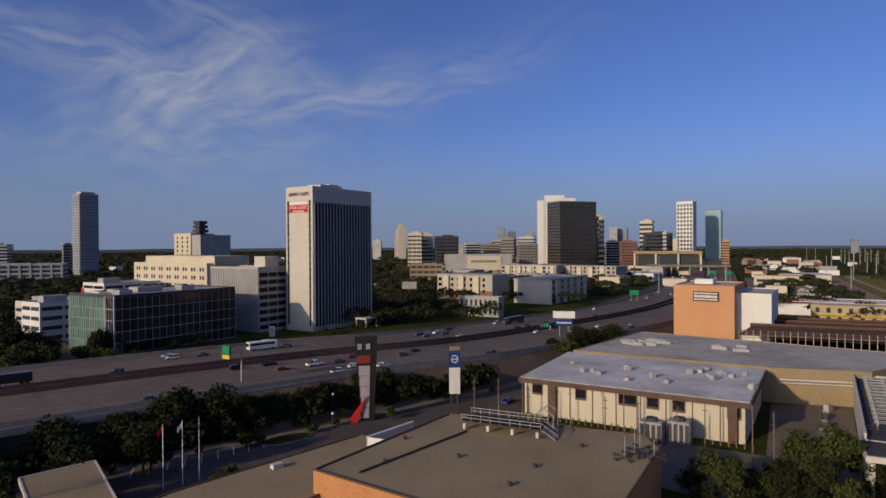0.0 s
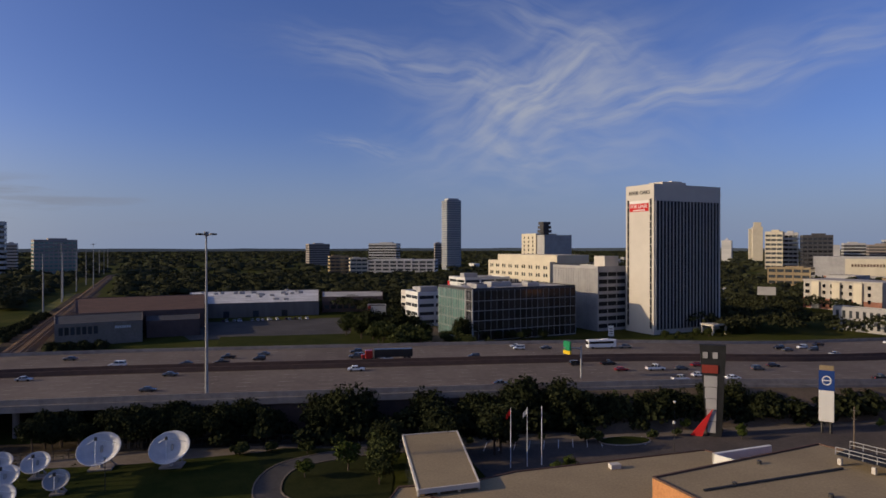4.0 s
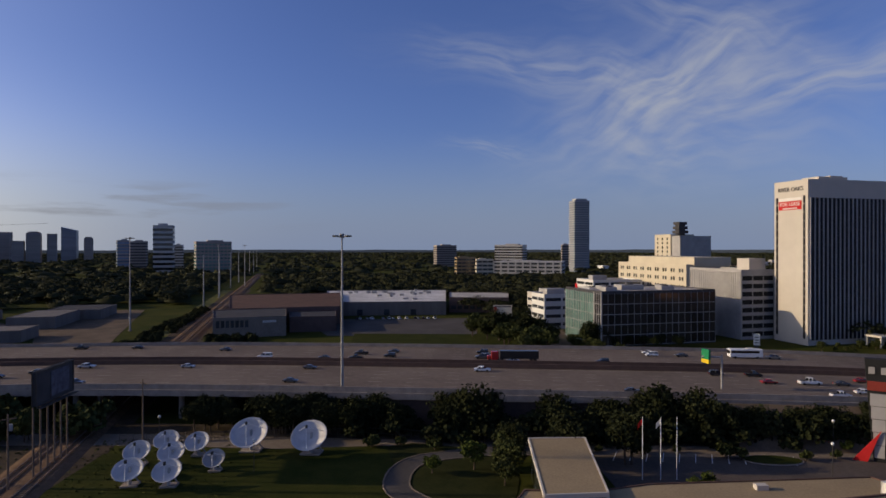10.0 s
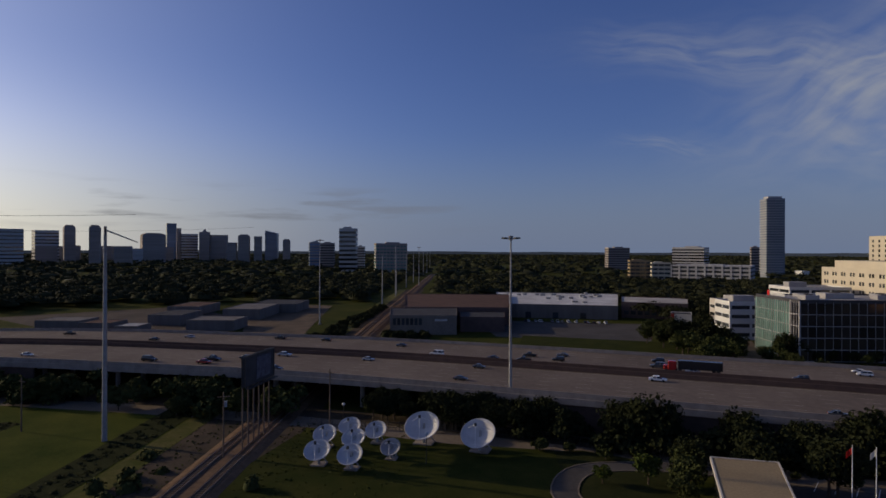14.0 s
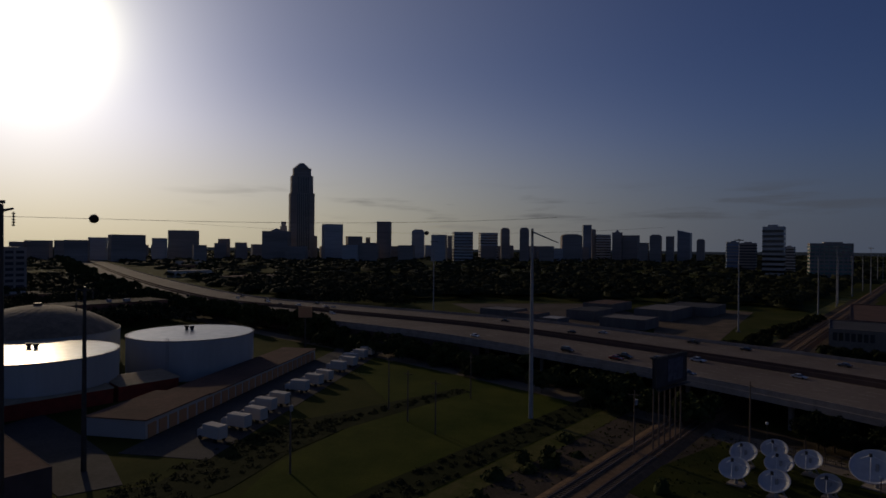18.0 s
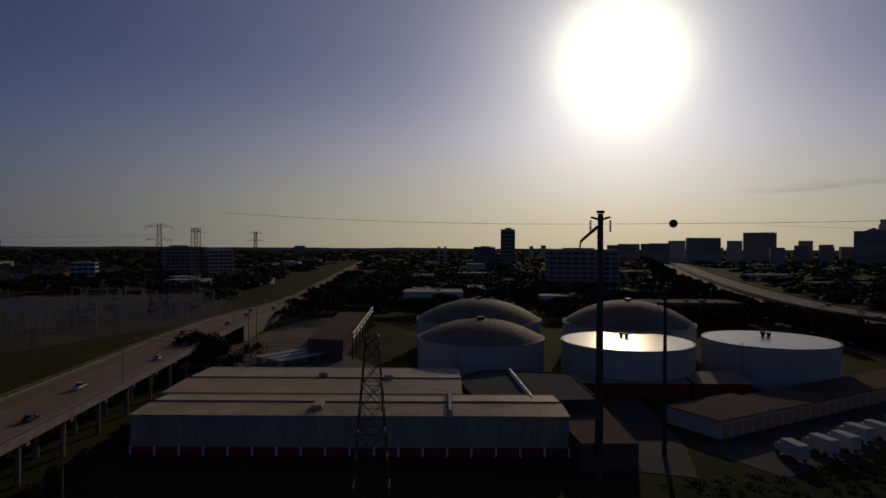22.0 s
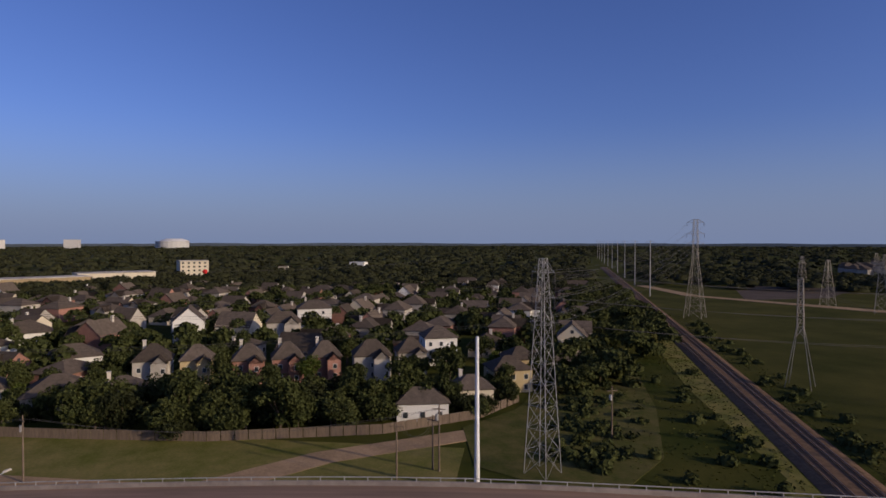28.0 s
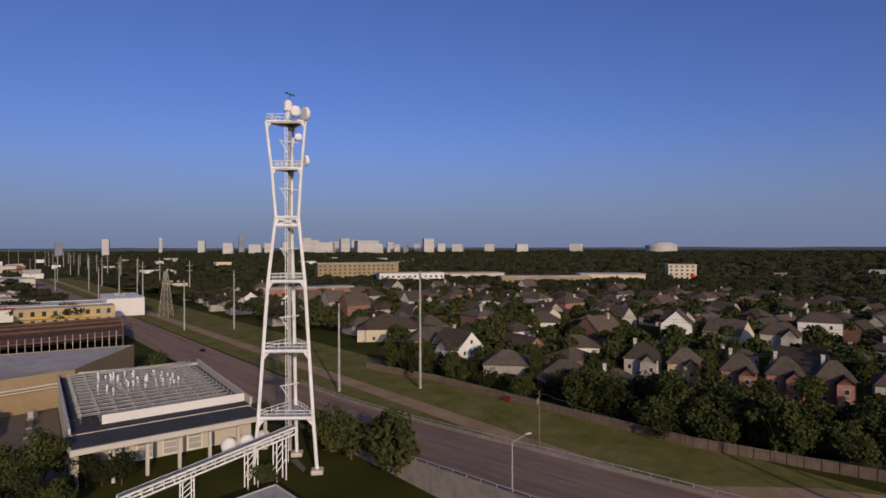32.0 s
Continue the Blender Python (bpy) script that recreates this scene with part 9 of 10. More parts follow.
for i in range(-3, 4):
    for w, h in ((69.4, 190), (61.4, 240)):
        piece("window_strip", cube_mesh("glass"), t, Matrix.Translation((i * w * 0.075, -w / 2, h / 2)) @ Matrix.Diagonal((w * 0.035, 0.8, h * 0.97, 1)))

# the slim glass residential tower to the north, with balconies
q = P(30.5, 968)
t = thing("residential_tower", "slim grey glass residential tower with stacked balconies", "tower block", (q.x, q.y, 0), 30.5 + 22)
bm = bmesh.new()
box(bm, (0, 0, 55), (24, 22, 110))
part("wall", bm, M["farglass"], t)
bm = bmesh.new()
box(bm, (0, 0, 111.5), (18, 16, 3))
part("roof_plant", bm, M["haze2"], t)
for i in range(30):
    piece("balcony", cube_mesh("haze2"), t, Matrix.Translation((-2, -1, 5 + i * 3.55)) @ Matrix.Diagonal((23, 23.6, 0.9, 1)))

# the two big office slabs in the east: bronze glass in front of a white one
q = P(-12.0, 915)
t = thing("bronze_office", "broad bronze mirror-glass office slab", "office building", (q.x, q.y, 0), -11.7 + 33)
bm = bmesh.new()
box(bm, (0, 0, 50), (62, 34, 100))
part("wall", bm, M["bronzefar"], t)
for i in range(24):
    piece("mullion", cube_mesh("darksteel"), t, Matrix.Translation((-30 + i * 2.6, -17.1, 50)) @ Matrix.Diagonal((0.45, 0.5, 99, 1)))
for i in range(22):
    piece("window_band", cube_mesh("blackglass"), t, Matrix.Translation((0, 0, 3.5 + i * 4.4)) @ Matrix.Diagonal((62.4, 34.4, 1.5, 1)))
q = P(-10.9, 1010)
t = thing("white_slab", "tall white concrete office slab", "office building", (q.x, q.y, 0), -10.9)
for x, w, h in ((-29, 13, 109), (-8, 32, 117), (16, 18, 112)):
    bm = bmesh.new()
    box(bm, (x, 0, h / 2), (w, 30, h))
    part("wing", bm, M["white"], t)
q = P(-3.3, 830)
t = thing("sign_block", "long low pale block with unreadable lettering on its front", "building", (q.x, q.y, 0), -3.3)
bm = bmesh.new()
box(bm, (0, 20, 12.5), (92, 40, 25))
part("wall", bm, M["grey"], t)
bm = bmesh.new()
box(bm, (8, -0.4, 13), (46, 0.8, 19))
front = part("front", bm, M["cream"], t, "cream front panel")
bm = bmesh.new()
for i in range(12):
    box(bm, (-8 + i * 2.9, -0.9, 15), (1.9, 0.2, 3.2))
part("letter_bar", bm, M["brownroof"], front, "dark unreadable letters")
q = P(-21.9, 1500)
t = thing("grid_tower", "tall pale tower with a grid of dark windows", "office building", (q.x, q.y, 0), -21.9 - 15)
bm = bmesh.new()
box(bm, (0, 0, 67), (36, 30, 134))
part("wall", bm, M["white"], t)
for i in range(14):
    for k in range(5):
        piece("window", cube_mesh("glass"), t, Matrix.Translation((-14 + k * 7, -15.1, 8 + i * 9)) @ Matrix.Diagonal((4.6, 0.6, 6.0, 1)))

# apartments by the freeway
for az, d, w, dp, h, rot in ((-2.8, 428, 44, 24, 16.5, -29.9), (-10.2, 418, 64, 26, 15, 67.5), (-8.5, 640, 60, 30, 16, -22), (-13.5, 640, 70, 30, 15, -24)):
    q = P(az, d)
    t = thing("apartment_block", "four-storey cream and brick apartment block with balconies", "apartment building", (q.x, q.y, 0), az + rot, "apartment blocks")
    bm = bmesh.new()
    box(bm, (0, 0, h / 2), (w, dp, h))
    part("wall", bm, M["stucco"], t)
    bm = bmesh.new()
    box(bm, (0, 0, h + 0.4), (w + 1, dp + 1, 0.8))
    part("roof", bm, M["greyroof"], t)
    bm = bmesh.new()
    box(bm, (0, -dp / 2 - 0.1, h * 0.2), (w, 0.3, h * 0.36))
    part("brick_base", bm, M["redbrick"], t)
    for k in range(4):
        bm = bmesh.new()
        for i in range(int(w / 5)):
            box(bm, (-w / 2 + 2.5 + i * 5, -dp / 2 - 0.2, 2.2 + k * 3.9), (1.5 if i % 3 else 2.4, 0.5, 2.0))
        tagged(part("window_band", bm, M["blackglass"], t), kind="stuff")
    for i in range(int(w / 12)):
        bm = bmesh.new()
        box(bm, (-w / 2 + 8 + i * 12, -dp / 2 - 0.8, h / 2), (4.5, 1.6, h * 0.96))
        part("bay", bm, M["cream"], t)

# long store with a red eave behind the parking deck, and a broad concrete office on a raised deck
red = building("red_trim_store", "long low white store with a red eave", quad(Vector((176, 322)), 26, 74), 7.0, "white", "whiteroof", 0.3)
bm = bmesh.new()
m = Vector((176, 322)) + GV * 37 - GU * 0.4
box(bm, (m.x, m.y, 6.6), (75, 0.7, 0.9), math.degrees(math.atan2(GV.y, GV.x)))
part("eave", bm, M["dullred"], red, "dull red eave")
q = P(-20.4, 920)
t = thing("deck_office", "broad pale concrete office with a heavy flat top floor", "office building", (q.x, q.y, 0), -20.4 - 8)
bm = bmesh.new()
box(bm, (0, 0, 25.5), (92, 30, 4))
part("top_floor", bm, M["tan"], t)
bm = bmesh.new()
box(bm, (0, 2, 11.7), (80, 22, 23.4))
part("wall", bm, M["glass"], t)
for x in (-44, -15, 15, 44):
    bm = bmesh.new()
    box(bm, (x, -13, 11.7), (2.4, 2.0, 23.4))
    part("column", bm, M["cream"], t)

# a road bridge across the freeway, far to the east
q = P(-22.0, 760)
t = thing("far_overpass", "pale concrete overpass across the freeway", "bridge", (q.x, q.y, 0), -22, kind="structure")
bm = bmesh.new()
box(bm, (0, 0, 12), (90, 14, 2.4))
part("deck", bm, M["concrete"], t)
for x in (-38, -18, 2, 22, 40):
    bm = bmesh.new()
    box(bm, (x, 0, 5.4), (1.6, 8, 10.8))
    part("pier", bm, M["barrier"], t)

# stadium on the south-east horizon
q = P(273.6, 3600)
t = thing("stadium", "low white stadium on the horizon", "stadium", (q.x, q.y, 0), 273.6)
bm = bmesh.new()
cyl(bm, (0, 0, 0), 85, 36, 24)
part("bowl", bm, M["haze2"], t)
bm = bmesh.new()
bmesh.ops.create_cone(bm, cap_ends=True, segments=24, radius1=80, radius2=40, depth=14, matrix=Matrix.Translation((10, 0, 43)))
part("roof", bm, M["white"], t)

# grass corridor with its row of steel power poles, running away to the east
ground_sheet("power_corridor", [Vector((300, 390)) + a * Vector((0.5, 0.866)) + b * Vector((0.866, -0.5)) for a, b in ((-90, 2), (1500, 2), (1500, 74), (-90, 74))], 0.05, "lawn", "green grass corridor under a power line", category="grass")
for i in range(22):
    q = Vector((300, 390)) + (i // 2 * 95 - 40) * Vector((0.5, 0.866)) + (16 + 30 * (i % 2)) * Vector((0.866, -0.5))
    t = thing("steel_power_pole", "tall slim grey steel power pole in the corridor", "utility pole", (q.x, q.y, 0), -30, "corridor poles")
    bm = bmesh.new()
    beam(bm, (0, 0, 0), (0, 0, 27), 1.1, 0.5, 8)
    part("shaft", bm, M["steel"], t)
    for z in (20, 23.5):
        bm = bmesh.new()
        beam(bm, (-2.2, 0, z), (2.2, 0, z), 0.22)
        part("crossarm", bm, M["steel"], t)


def fw_gap(x, y):
    return min((p.x - x) ** 2 + (p.y - y) ** 2 for p in FW[::2]) ** 0.5


# low town roofs between the trees
TR = random.Random(5)
ROOFS = dict(white=("white", 14), greyroof=("grey", 14), brownroof=("cream", 8), tan=("offwhite", 8))
LOW = []
for key, (wl, n) in ROOFS.items():
    for i in range(n):
        az = TR.choice((TR.uniform(-40, -2), TR.uniform(-66, -34), TR.uniform(0, 30), TR.uniform(255, 330)))
        d = TR.uniform(480, 1700)
        LOW.append((az, d, TR.uniform(12, 36), TR.uniform(10, 22), TR.uniform(4.5, 8.5), key, wl))
PAIRS = (("white", "white"), ("whiteroof", "cream"), ("greyroof", "offwhite"), ("tan", "cream"), ("greyroof", "grey"), ("white", "redbrick"), ("brownroof", "tan"))
for i in range(2600):
    az, d = TR.uniform(-39, -1), TR.uniform(335, 1500) if i % 3 else TR.uniform(335, 800)
    if len(LOW) > 150:
        break
    q = P(az, d)
    if fw_gap(q.x, q.y) < 52 or (az < -31.5 and d > 430) or 3 < (q.x - 300) * 0.866 - (q.y - 390) * 0.5 < 78 or (az > -22 and d < 560) or (az < -28 and d < 380):
        continue
    if any((q - P(r[0], r[1])).length < (r[2] + r[3]) * 0.45 + 14 for r in LOW):
        continue
    LOW.append((az, d, TR.uniform(16, 46), TR.uniform(10, 26), TR.uniform(4.5, 10), *TR.choice(PAIRS)))
SOMBRE = (("brownroof", "tan"), ("greyroof", "grey"), ("darkgrey", "darkbrick"), ("tan", "offwhite"), ("shingle", "redbrick"), ("greyroof", "offwhite"))
done = len(LOW)
for i in range(900):
    az, d = TR.uniform(112, 212), TR.uniform(330, 1300) if i % 3 else TR.uniform(330, 700)
    q = P(az, d)
    rail = (q - RAIL0).dot(GU)
    road = (Vector((q.x, q.y, 0)) - cr_point(q.y)).dot(Vector((0.885, -0.466, 0)))
    if len(LOW) > done + 46:
        break
    if fw_gap(q.x, q.y) < 62 or -60 < road < 50 or (road > 0 and d < 560) or abs(rail) < 60:
        continue
    if any((q - P(r[0], r[1])).length < (r[2] + r[3]) * 0.45 + 16 for r in LOW):
        continue
    LOW.append((az, d, TR.uniform(18, 60), TR.uniform(12, 30), TR.uniform(4.5, 9), *TR.choice(SOMBRE)))
for az, d, w, dp, h, key, wl in LOW:
    q = P(az, d)
    t = thing("low_building", "low flat-roofed building far off among trees", "building", (q.x, q.y, 0), ANG_U + TR.choice((0, 90)), "low town buildings")
    bm = bmesh.new()
    box(bm, (0, 0, h / 2), (w, dp, h))
    part("wall", bm, M[wl], t)
    bm = bmesh.new()
    box(bm, (0, 0, h + 0.15), (w + 0.4, dp + 0.4, 0.3))
    part("roof", bm, M[key], t)
    if d < 620:
        for k in range(2):
            piece("roof_unit", cube_mesh("grey"), t, Matrix.Translation((w * TR.uniform(-0.3, 0.3), dp * TR.uniform(-0.3, 0.3), h + 0.9)) @ Matrix.Diagonal((TR.uniform(1.5, 4), TR.uniform(1.5, 3), 1.4, 1)))
        piece("window_band", cube_mesh("glass"), t, Matrix.Translation((0, 0, h * 0.5)) @ Matrix.Diagonal((w * 0.86, dp + 0.2, h * 0.28, 1)))

# two guyed radio masts to the south
for az, el, d in ((-170.5, 5.0, 1300), (-169.6, 3.9, 1500)):
    q = P(az, d)
    h = 37.5 + d * math.tan(radians(el))
    t = thing("radio_mast", "slim guyed radio mast", "mast", (q.x, q.y, 0), 0, "radio masts")
    bm = bmesh.new()
    for a in range(3):
        u = a * 2.094
        beam(bm, (1.1 * math.cos(u), 1.1 * math.sin(u), 0), (0.7 * math.cos(u), 0.7 * math.sin(u), h), 0.5)
    part("lattice", bm, M["steel"], t)

# ---- cars ----
CAR_PAINT = {}
for nm, c in (("white", (0.75, 0.75, 0.74)), ("silver", (0.45, 0.46, 0.47)), ("black", (0.02, 0.02, 0.022)), ("dark_grey", (0.08, 0.085, 0.09)), ("red", (0.30, 0.02, 0.02)), ("blue", (0.03, 0.06, 0.22)), ("tan", (0.36, 0.30, 0.22))):
    CAR_PAINT[nm] = mat("car_paint_" + nm, c, tuple(v * 0.92 for v in c), 0.25, 0.5, 3, spec=0.6)


def car_profile(bm, pts, half, roof_in=0.0):
    """A body from its side outline, pts of (along, up)."""
    lo = [bm.verts.new((x, -half + (roof_in if z > 1.1 else 0), z)) for x, z in pts]
    hi = [bm.verts.new((x, half - (roof_in if z > 1.1 else 0), z)) for x, z in pts]
    n = len(pts)
    for i in range(n):
        bm.faces.new((lo[i], lo[(i + 1) % n], hi[(i + 1) % n], hi[i]))
    bm.faces.new(lo[::-1])
    bm.faces.new(hi)
    bmesh.ops.recalc_face_normals(bm, faces=bm.faces[:])


def car(kind, colour, lights=True):
    """A car that heads to +x: sedan, suv, pickup."""
    nice = colour.replace("_", " ")
    t = thing("car", {"sedan": nice + " saloon car on the road", "suv": nice + " sport utility car on the road", "pickup": nice + " pickup truck on the road"}[kind], "car", group="cars on the roads")
    L = {"sedan": 4.8, "suv": 4.8, "pickup": 5.6}[kind] / 2
    hb = {"sedan": 0.88, "suv": 1.05, "pickup": 1.05}[kind]
    ht = {"sedan": 1.45, "suv": 1.78, "pickup": 1.82}[kind]
    bm = bmesh.new()
    car_profile(bm, [(-L, 0.35), (L, 0.35), (L, 0.62), (L - 0.15, 0.78), (L - 1.25, hb), (-L + 0.1, hb), (-L, 0.75)], 0.9)
    bmesh.ops.bevel(bm, geom=bm.edges[:], offset=0.06, segments=2, affect="EDGES")
    part("body", bm, CAR_PAINT[colour], t)
    bm = bmesh.new()
    cab = {"sedan": [(-L + 0.7, hb - 0.02), (L - 1.3, hb - 0.02), (0.45, ht - 0.05), (-0.9, ht - 0.05)], "suv": [(-L + 0.1, hb - 0.02), (L - 1.3, hb - 0.02), (0.5, ht - 0.05), (-L + 0.35, ht - 0.05)],
           "pickup": [(-0.75, hb - 0.02), (L - 1.45, hb - 0.02), (0.65, ht - 0.05), (-0.6, ht - 0.05)]}[kind]
    car_profile(bm, cab, 0.84, 0.14)
    part("glazing", bm, M["blackglass"], t)
    bm = bmesh.new()
    x0, x1 = cab[3][0], cab[2][0]
    box(bm, ((x0 + x1) / 2, 0, ht - 0.02), (x1 - x0 + 0.1, 1.44, 0.1), 0, 0.03)
    for x in (cab[0][0], (cab[0][0] + cab[1][0]) / 2 - 0.1):
        for s in (-0.78, 0.78):
            beam(bm, (x + 0.1, s * 1.06, hb), (max(x + 0.1, x0), s * 0.92, ht), 0.1)
    part("roof", bm, CAR_PAINT[colour], t)
    if kind == "pickup":
        bm = bmesh.new()
        box(bm, (-1.75, 0, hb - 0.03), (1.8, 1.5, 0.08))
        part("bed", bm, M["black"], t)
    bm = bmesh.new()
    beam(bm, (0, -0.11, 0), (0, 0.11, 0), 0.66, 0.66, 14)
    wm = mesh_of("wheel", bm, M["rubber"])
    for x in (-L + 0.95, L - 0.95):
        for y in (-0.82, 0.82):
            piece("wheel", wm, t, Matrix.Translation((x, y, 0.33)))
    for s in (-0.62, 0.62) if lights else ():
        piece("headlight", cube_mesh("white"), t, Matrix.Translation((L - 0.04, s, 0.66)) @ Matrix.Diagonal((0.12, 0.36, 0.14, 1)))
        piece("tail_light", cube_mesh("red"), t, Matrix.Translation((-L + 0.03, s, 0.72)) @ Matrix.Diagonal((0.1, 0.3, 0.16, 1)))
    return t


def truck(colour):
    t = thing("articulated_truck", "articulated truck with a dark flat trailer on the freeway", "truck", group="trucks on the freeway")
    bm = bmesh.new()
    box(bm, (5.6, 0, 1.9), (2.4, 2.4, 2.6), 0, 0.2)
    box(bm, (7.3, 0, 1.3), (1.5, 2.0, 1.3), 0, 0.2)
    part("cab", bm, CAR_PAINT[colour], t)
    bm = bmesh.new()
    box(bm, (6.75, 0, 2.5), (0.2, 2.0, 0.9))
    part("windscreen", bm, M["blackglass"], t)
    bm = bmesh.new()
    box(bm, (-2, 0, 2.3), (12, 2.5, 2.4), 0, 0.05)
    part("trailer", bm, CAR_PAINT["black"], t)
    bm = bmesh.new()
    beam(bm, (0, -0.2, 0), (0, 0.2, 0), 1.0, 1.0, 14)
    wm = mesh_of("wheel", bm, M["rubber"])
    for x in (-7, -5.8, 3.4, 4.6, 7.2):
        for y in (-1.0, 1.0):
            piece("wheel", wm, t, Matrix.Translation((x, y, 0.5)))
    return t


def bus():
    t = thing("motorhome", "white coach with a dark window band on the freeway", "coach", group="coaches")
    bm = bmesh.new()
    box(bm, (0, 0, 1.75), (10.5, 2.5, 2.7), 0, 0.2)
    part("body", bm, CAR_PAINT["white"], t)
    bm = bmesh.new()
    box(bm, (0.4, 0, 2.2), (9.0, 2.54, 0.8))
    box(bm, (5.2, 0, 2.1), (0.2, 2.2, 1.1))
    part("glazing", bm, M["blackglass"], t)
    bm = bmesh.new()
    box(bm, (-1.5, 0, 3.2), (2.2, 1.4, 0.3), 0, 0.05)
    part("roof_unit", bm, M["white"], t)
    bm = bmesh.new()
    beam(bm, (0, -0.15, 0), (0, 0.15, 0), 0.9, 0.9, 14)
    wm = mesh_of("wheel", bm, M["rubber"])
    for x in (-3.4, 3.6):
        for y in (-1.1, 1.1):
            piece("wheel", wm, t, Matrix.Translation((x, y, 0.45)))
    return t


CRN = random.Random(31)
PROTO = [car(k, c) for k, c in (("sedan", "black"), ("sedan", "silver"), ("suv", "dark_grey"), ("suv", "black"), ("pickup", "white"), ("sedan", "white"), ("sedan", "red"), ("pickup", "black"), ("suv", "white"), ("sedan", "tan"), ("sedan", "blue"), ("sedan", "dark_grey"))]
PROTO += [car(k, c, False) for k, c in (("sedan", "black"), ("sedan", "silver"), ("suv", "dark_grey"), ("suv", "white"), ("pickup", "black"), ("sedan", "white"))]
USED = set()


def put(proto_i, m):
    m = m @ Matrix.Scale(0.84, 4)
    if isinstance(proto_i, int):
        p = PROTO[proto_i]
        if proto_i in USED:
            return copy_thing(p, m)
        USED.add(proto_i)
        p.matrix_basis = m
        return p
    proto_i.matrix_basis = m


def fw_pose(i, off):
    s = side(FW, i)
    d = (FW[i + 1] - FW[i]).normalized()
    back = off < 0
    a = math.degrees(math.atan2(d.y, d.x)) + (180 if back else 0)
    q = FW[i] + s * off
    return pose(q.x, q.y, q.z + 0.02, 0, 0, a)


ORDER = [0, 1, 2, 3, 4, 5, 6, 7, 8, 9, 10, 11]
lanes = (6.6, 10.3, 14.2, 18.0, 21.8, 25.6, -6.6, -10.3, -14.2, -18.0, -21.8)
lo, hi = fw_index(-395, -215), fw_index(292, 672)
k = 0
for i in range(lo, hi):
    for off in lanes:
        far = FW[i].xy.length > 205
        if CRN.random() < (0.095 if not far else 0.05):
            put((12 + k % 6) if far else ORDER[k % 12] if k < 12 else CRN.choice((0, 0, 1, 2, 3, 3, 4, 5, 6, 7, 7, 8, 9, 11, 11)), fw_pose(i, off + CRN.uniform(-0.3, 0.3)))
            k += 1
put(truck("red"), fw_pose(fw_index(-92, 128), -6.6))
put(bus(), fw_pose(fw_index(-40, 165), -17.8))
put(truck("dark_grey"), fw_pose(fw_index(40, 250), -18.0))
for y, off, up in ((-196, 13, 1), (-176, 13.5, 1), (-148, 9.8, 1), (-128, 13, 1), (-113, 10, 1), (-92, 12, 1), (-215, 5, 0), (-240, 12, 1), (-275, 9.8, 1), (-300, 5, 0), (-320, 12, 1), (-350, 4.5, 0), (160, 5, 0), (230, 12, 1), (300, 5, 0), (330, 11, 1), (380, 5, 0)):
    q = cr_point(y, off)
    dz = (cr_z(y + 2) - cr_z(y - 2)) / 4
    put(CRN.choice((0, 1, 2, 5, 4, 8)), pose(q.x, q.y, q.z + 0.03, 0, 0, math.degrees(math.atan2(CR_DIR.y, CR_DIR.x)) + (180 if up else 0)))
for x, y, a, c in ((15, 143, 60, 10), (-8, 150, 40, 6), (140, 44, 60, 6), (72, 112, 30, 3), (30, 150, 50, 0)):
    put(c, pose(x, y, 0.09, 0, 0, a))
for i in range(16):
    q = P(44 + i * 0.5, 318) + GU * CRN.uniform(-2, 2)
    put(CRN.choice((1, 5, 8, 4, 0)), pose(q.x, q.y, 0.1, 0, 0, ANG_U + 90))
for i in range(len(PROTO)):
    if i not in USED:
        put(i, fw_pose(fw_index(-60, 150) + 2 * (i % 7), lanes[i % 11] + 0.2))

# ---- planting ----
# nothing grows on the lawn round the two large dishes
def by_dish(x, y):
    q = Vector((x, y))
    for p in (Vector((-91.8, 62.7)), Vector((-100.9, 56.0))):
        u = p.normalized()
        if abs(q.x * u.y - q.y * u.x) < 7.5 and 70 < q.dot(u) < p.length + 5:
            return True
    return False


# belt between the freeway and the frontage road
LR = random.Random(9)
a, b = fw_index(-160, 68), fw_index(-38, 168)
for i in range(104):
    k = LR.randint(a + 3, b)
    q = FW[k] + side(FW, k) * (NEAR + (LR.uniform(2.5, 6.8) if i % 4 else LR.uniform(16.5, 21))) + (FW[k + 1] - FW[k]) * LR.random()
    az = math.degrees(math.atan2(-q.x, q.y))
    if (q.xy - Vector((-16.4, 127))).length < 11 or by_dish(q.x, q.y) or (i % 4 == 0 and not 25 < az < 42):
        continue
    tree("dark", q.x, q.y, LR.uniform(0.78, 1.12) if 20 < az < 47 else LR.uniform(0.6, 0.9), label="dense green tree beside the freeway", group="freeway trees")
for i in range(20):
    k = LR.randint(fw_index(-260, -50), fw_index(-165, 62))
    q = FW[k] + side(FW, k) * (NEAR + LR.uniform(6, 16))
    tree("oak", q.x, q.y, LR.uniform(0.45, 0.75), label="dark tree under the freeway bank", group="freeway trees")
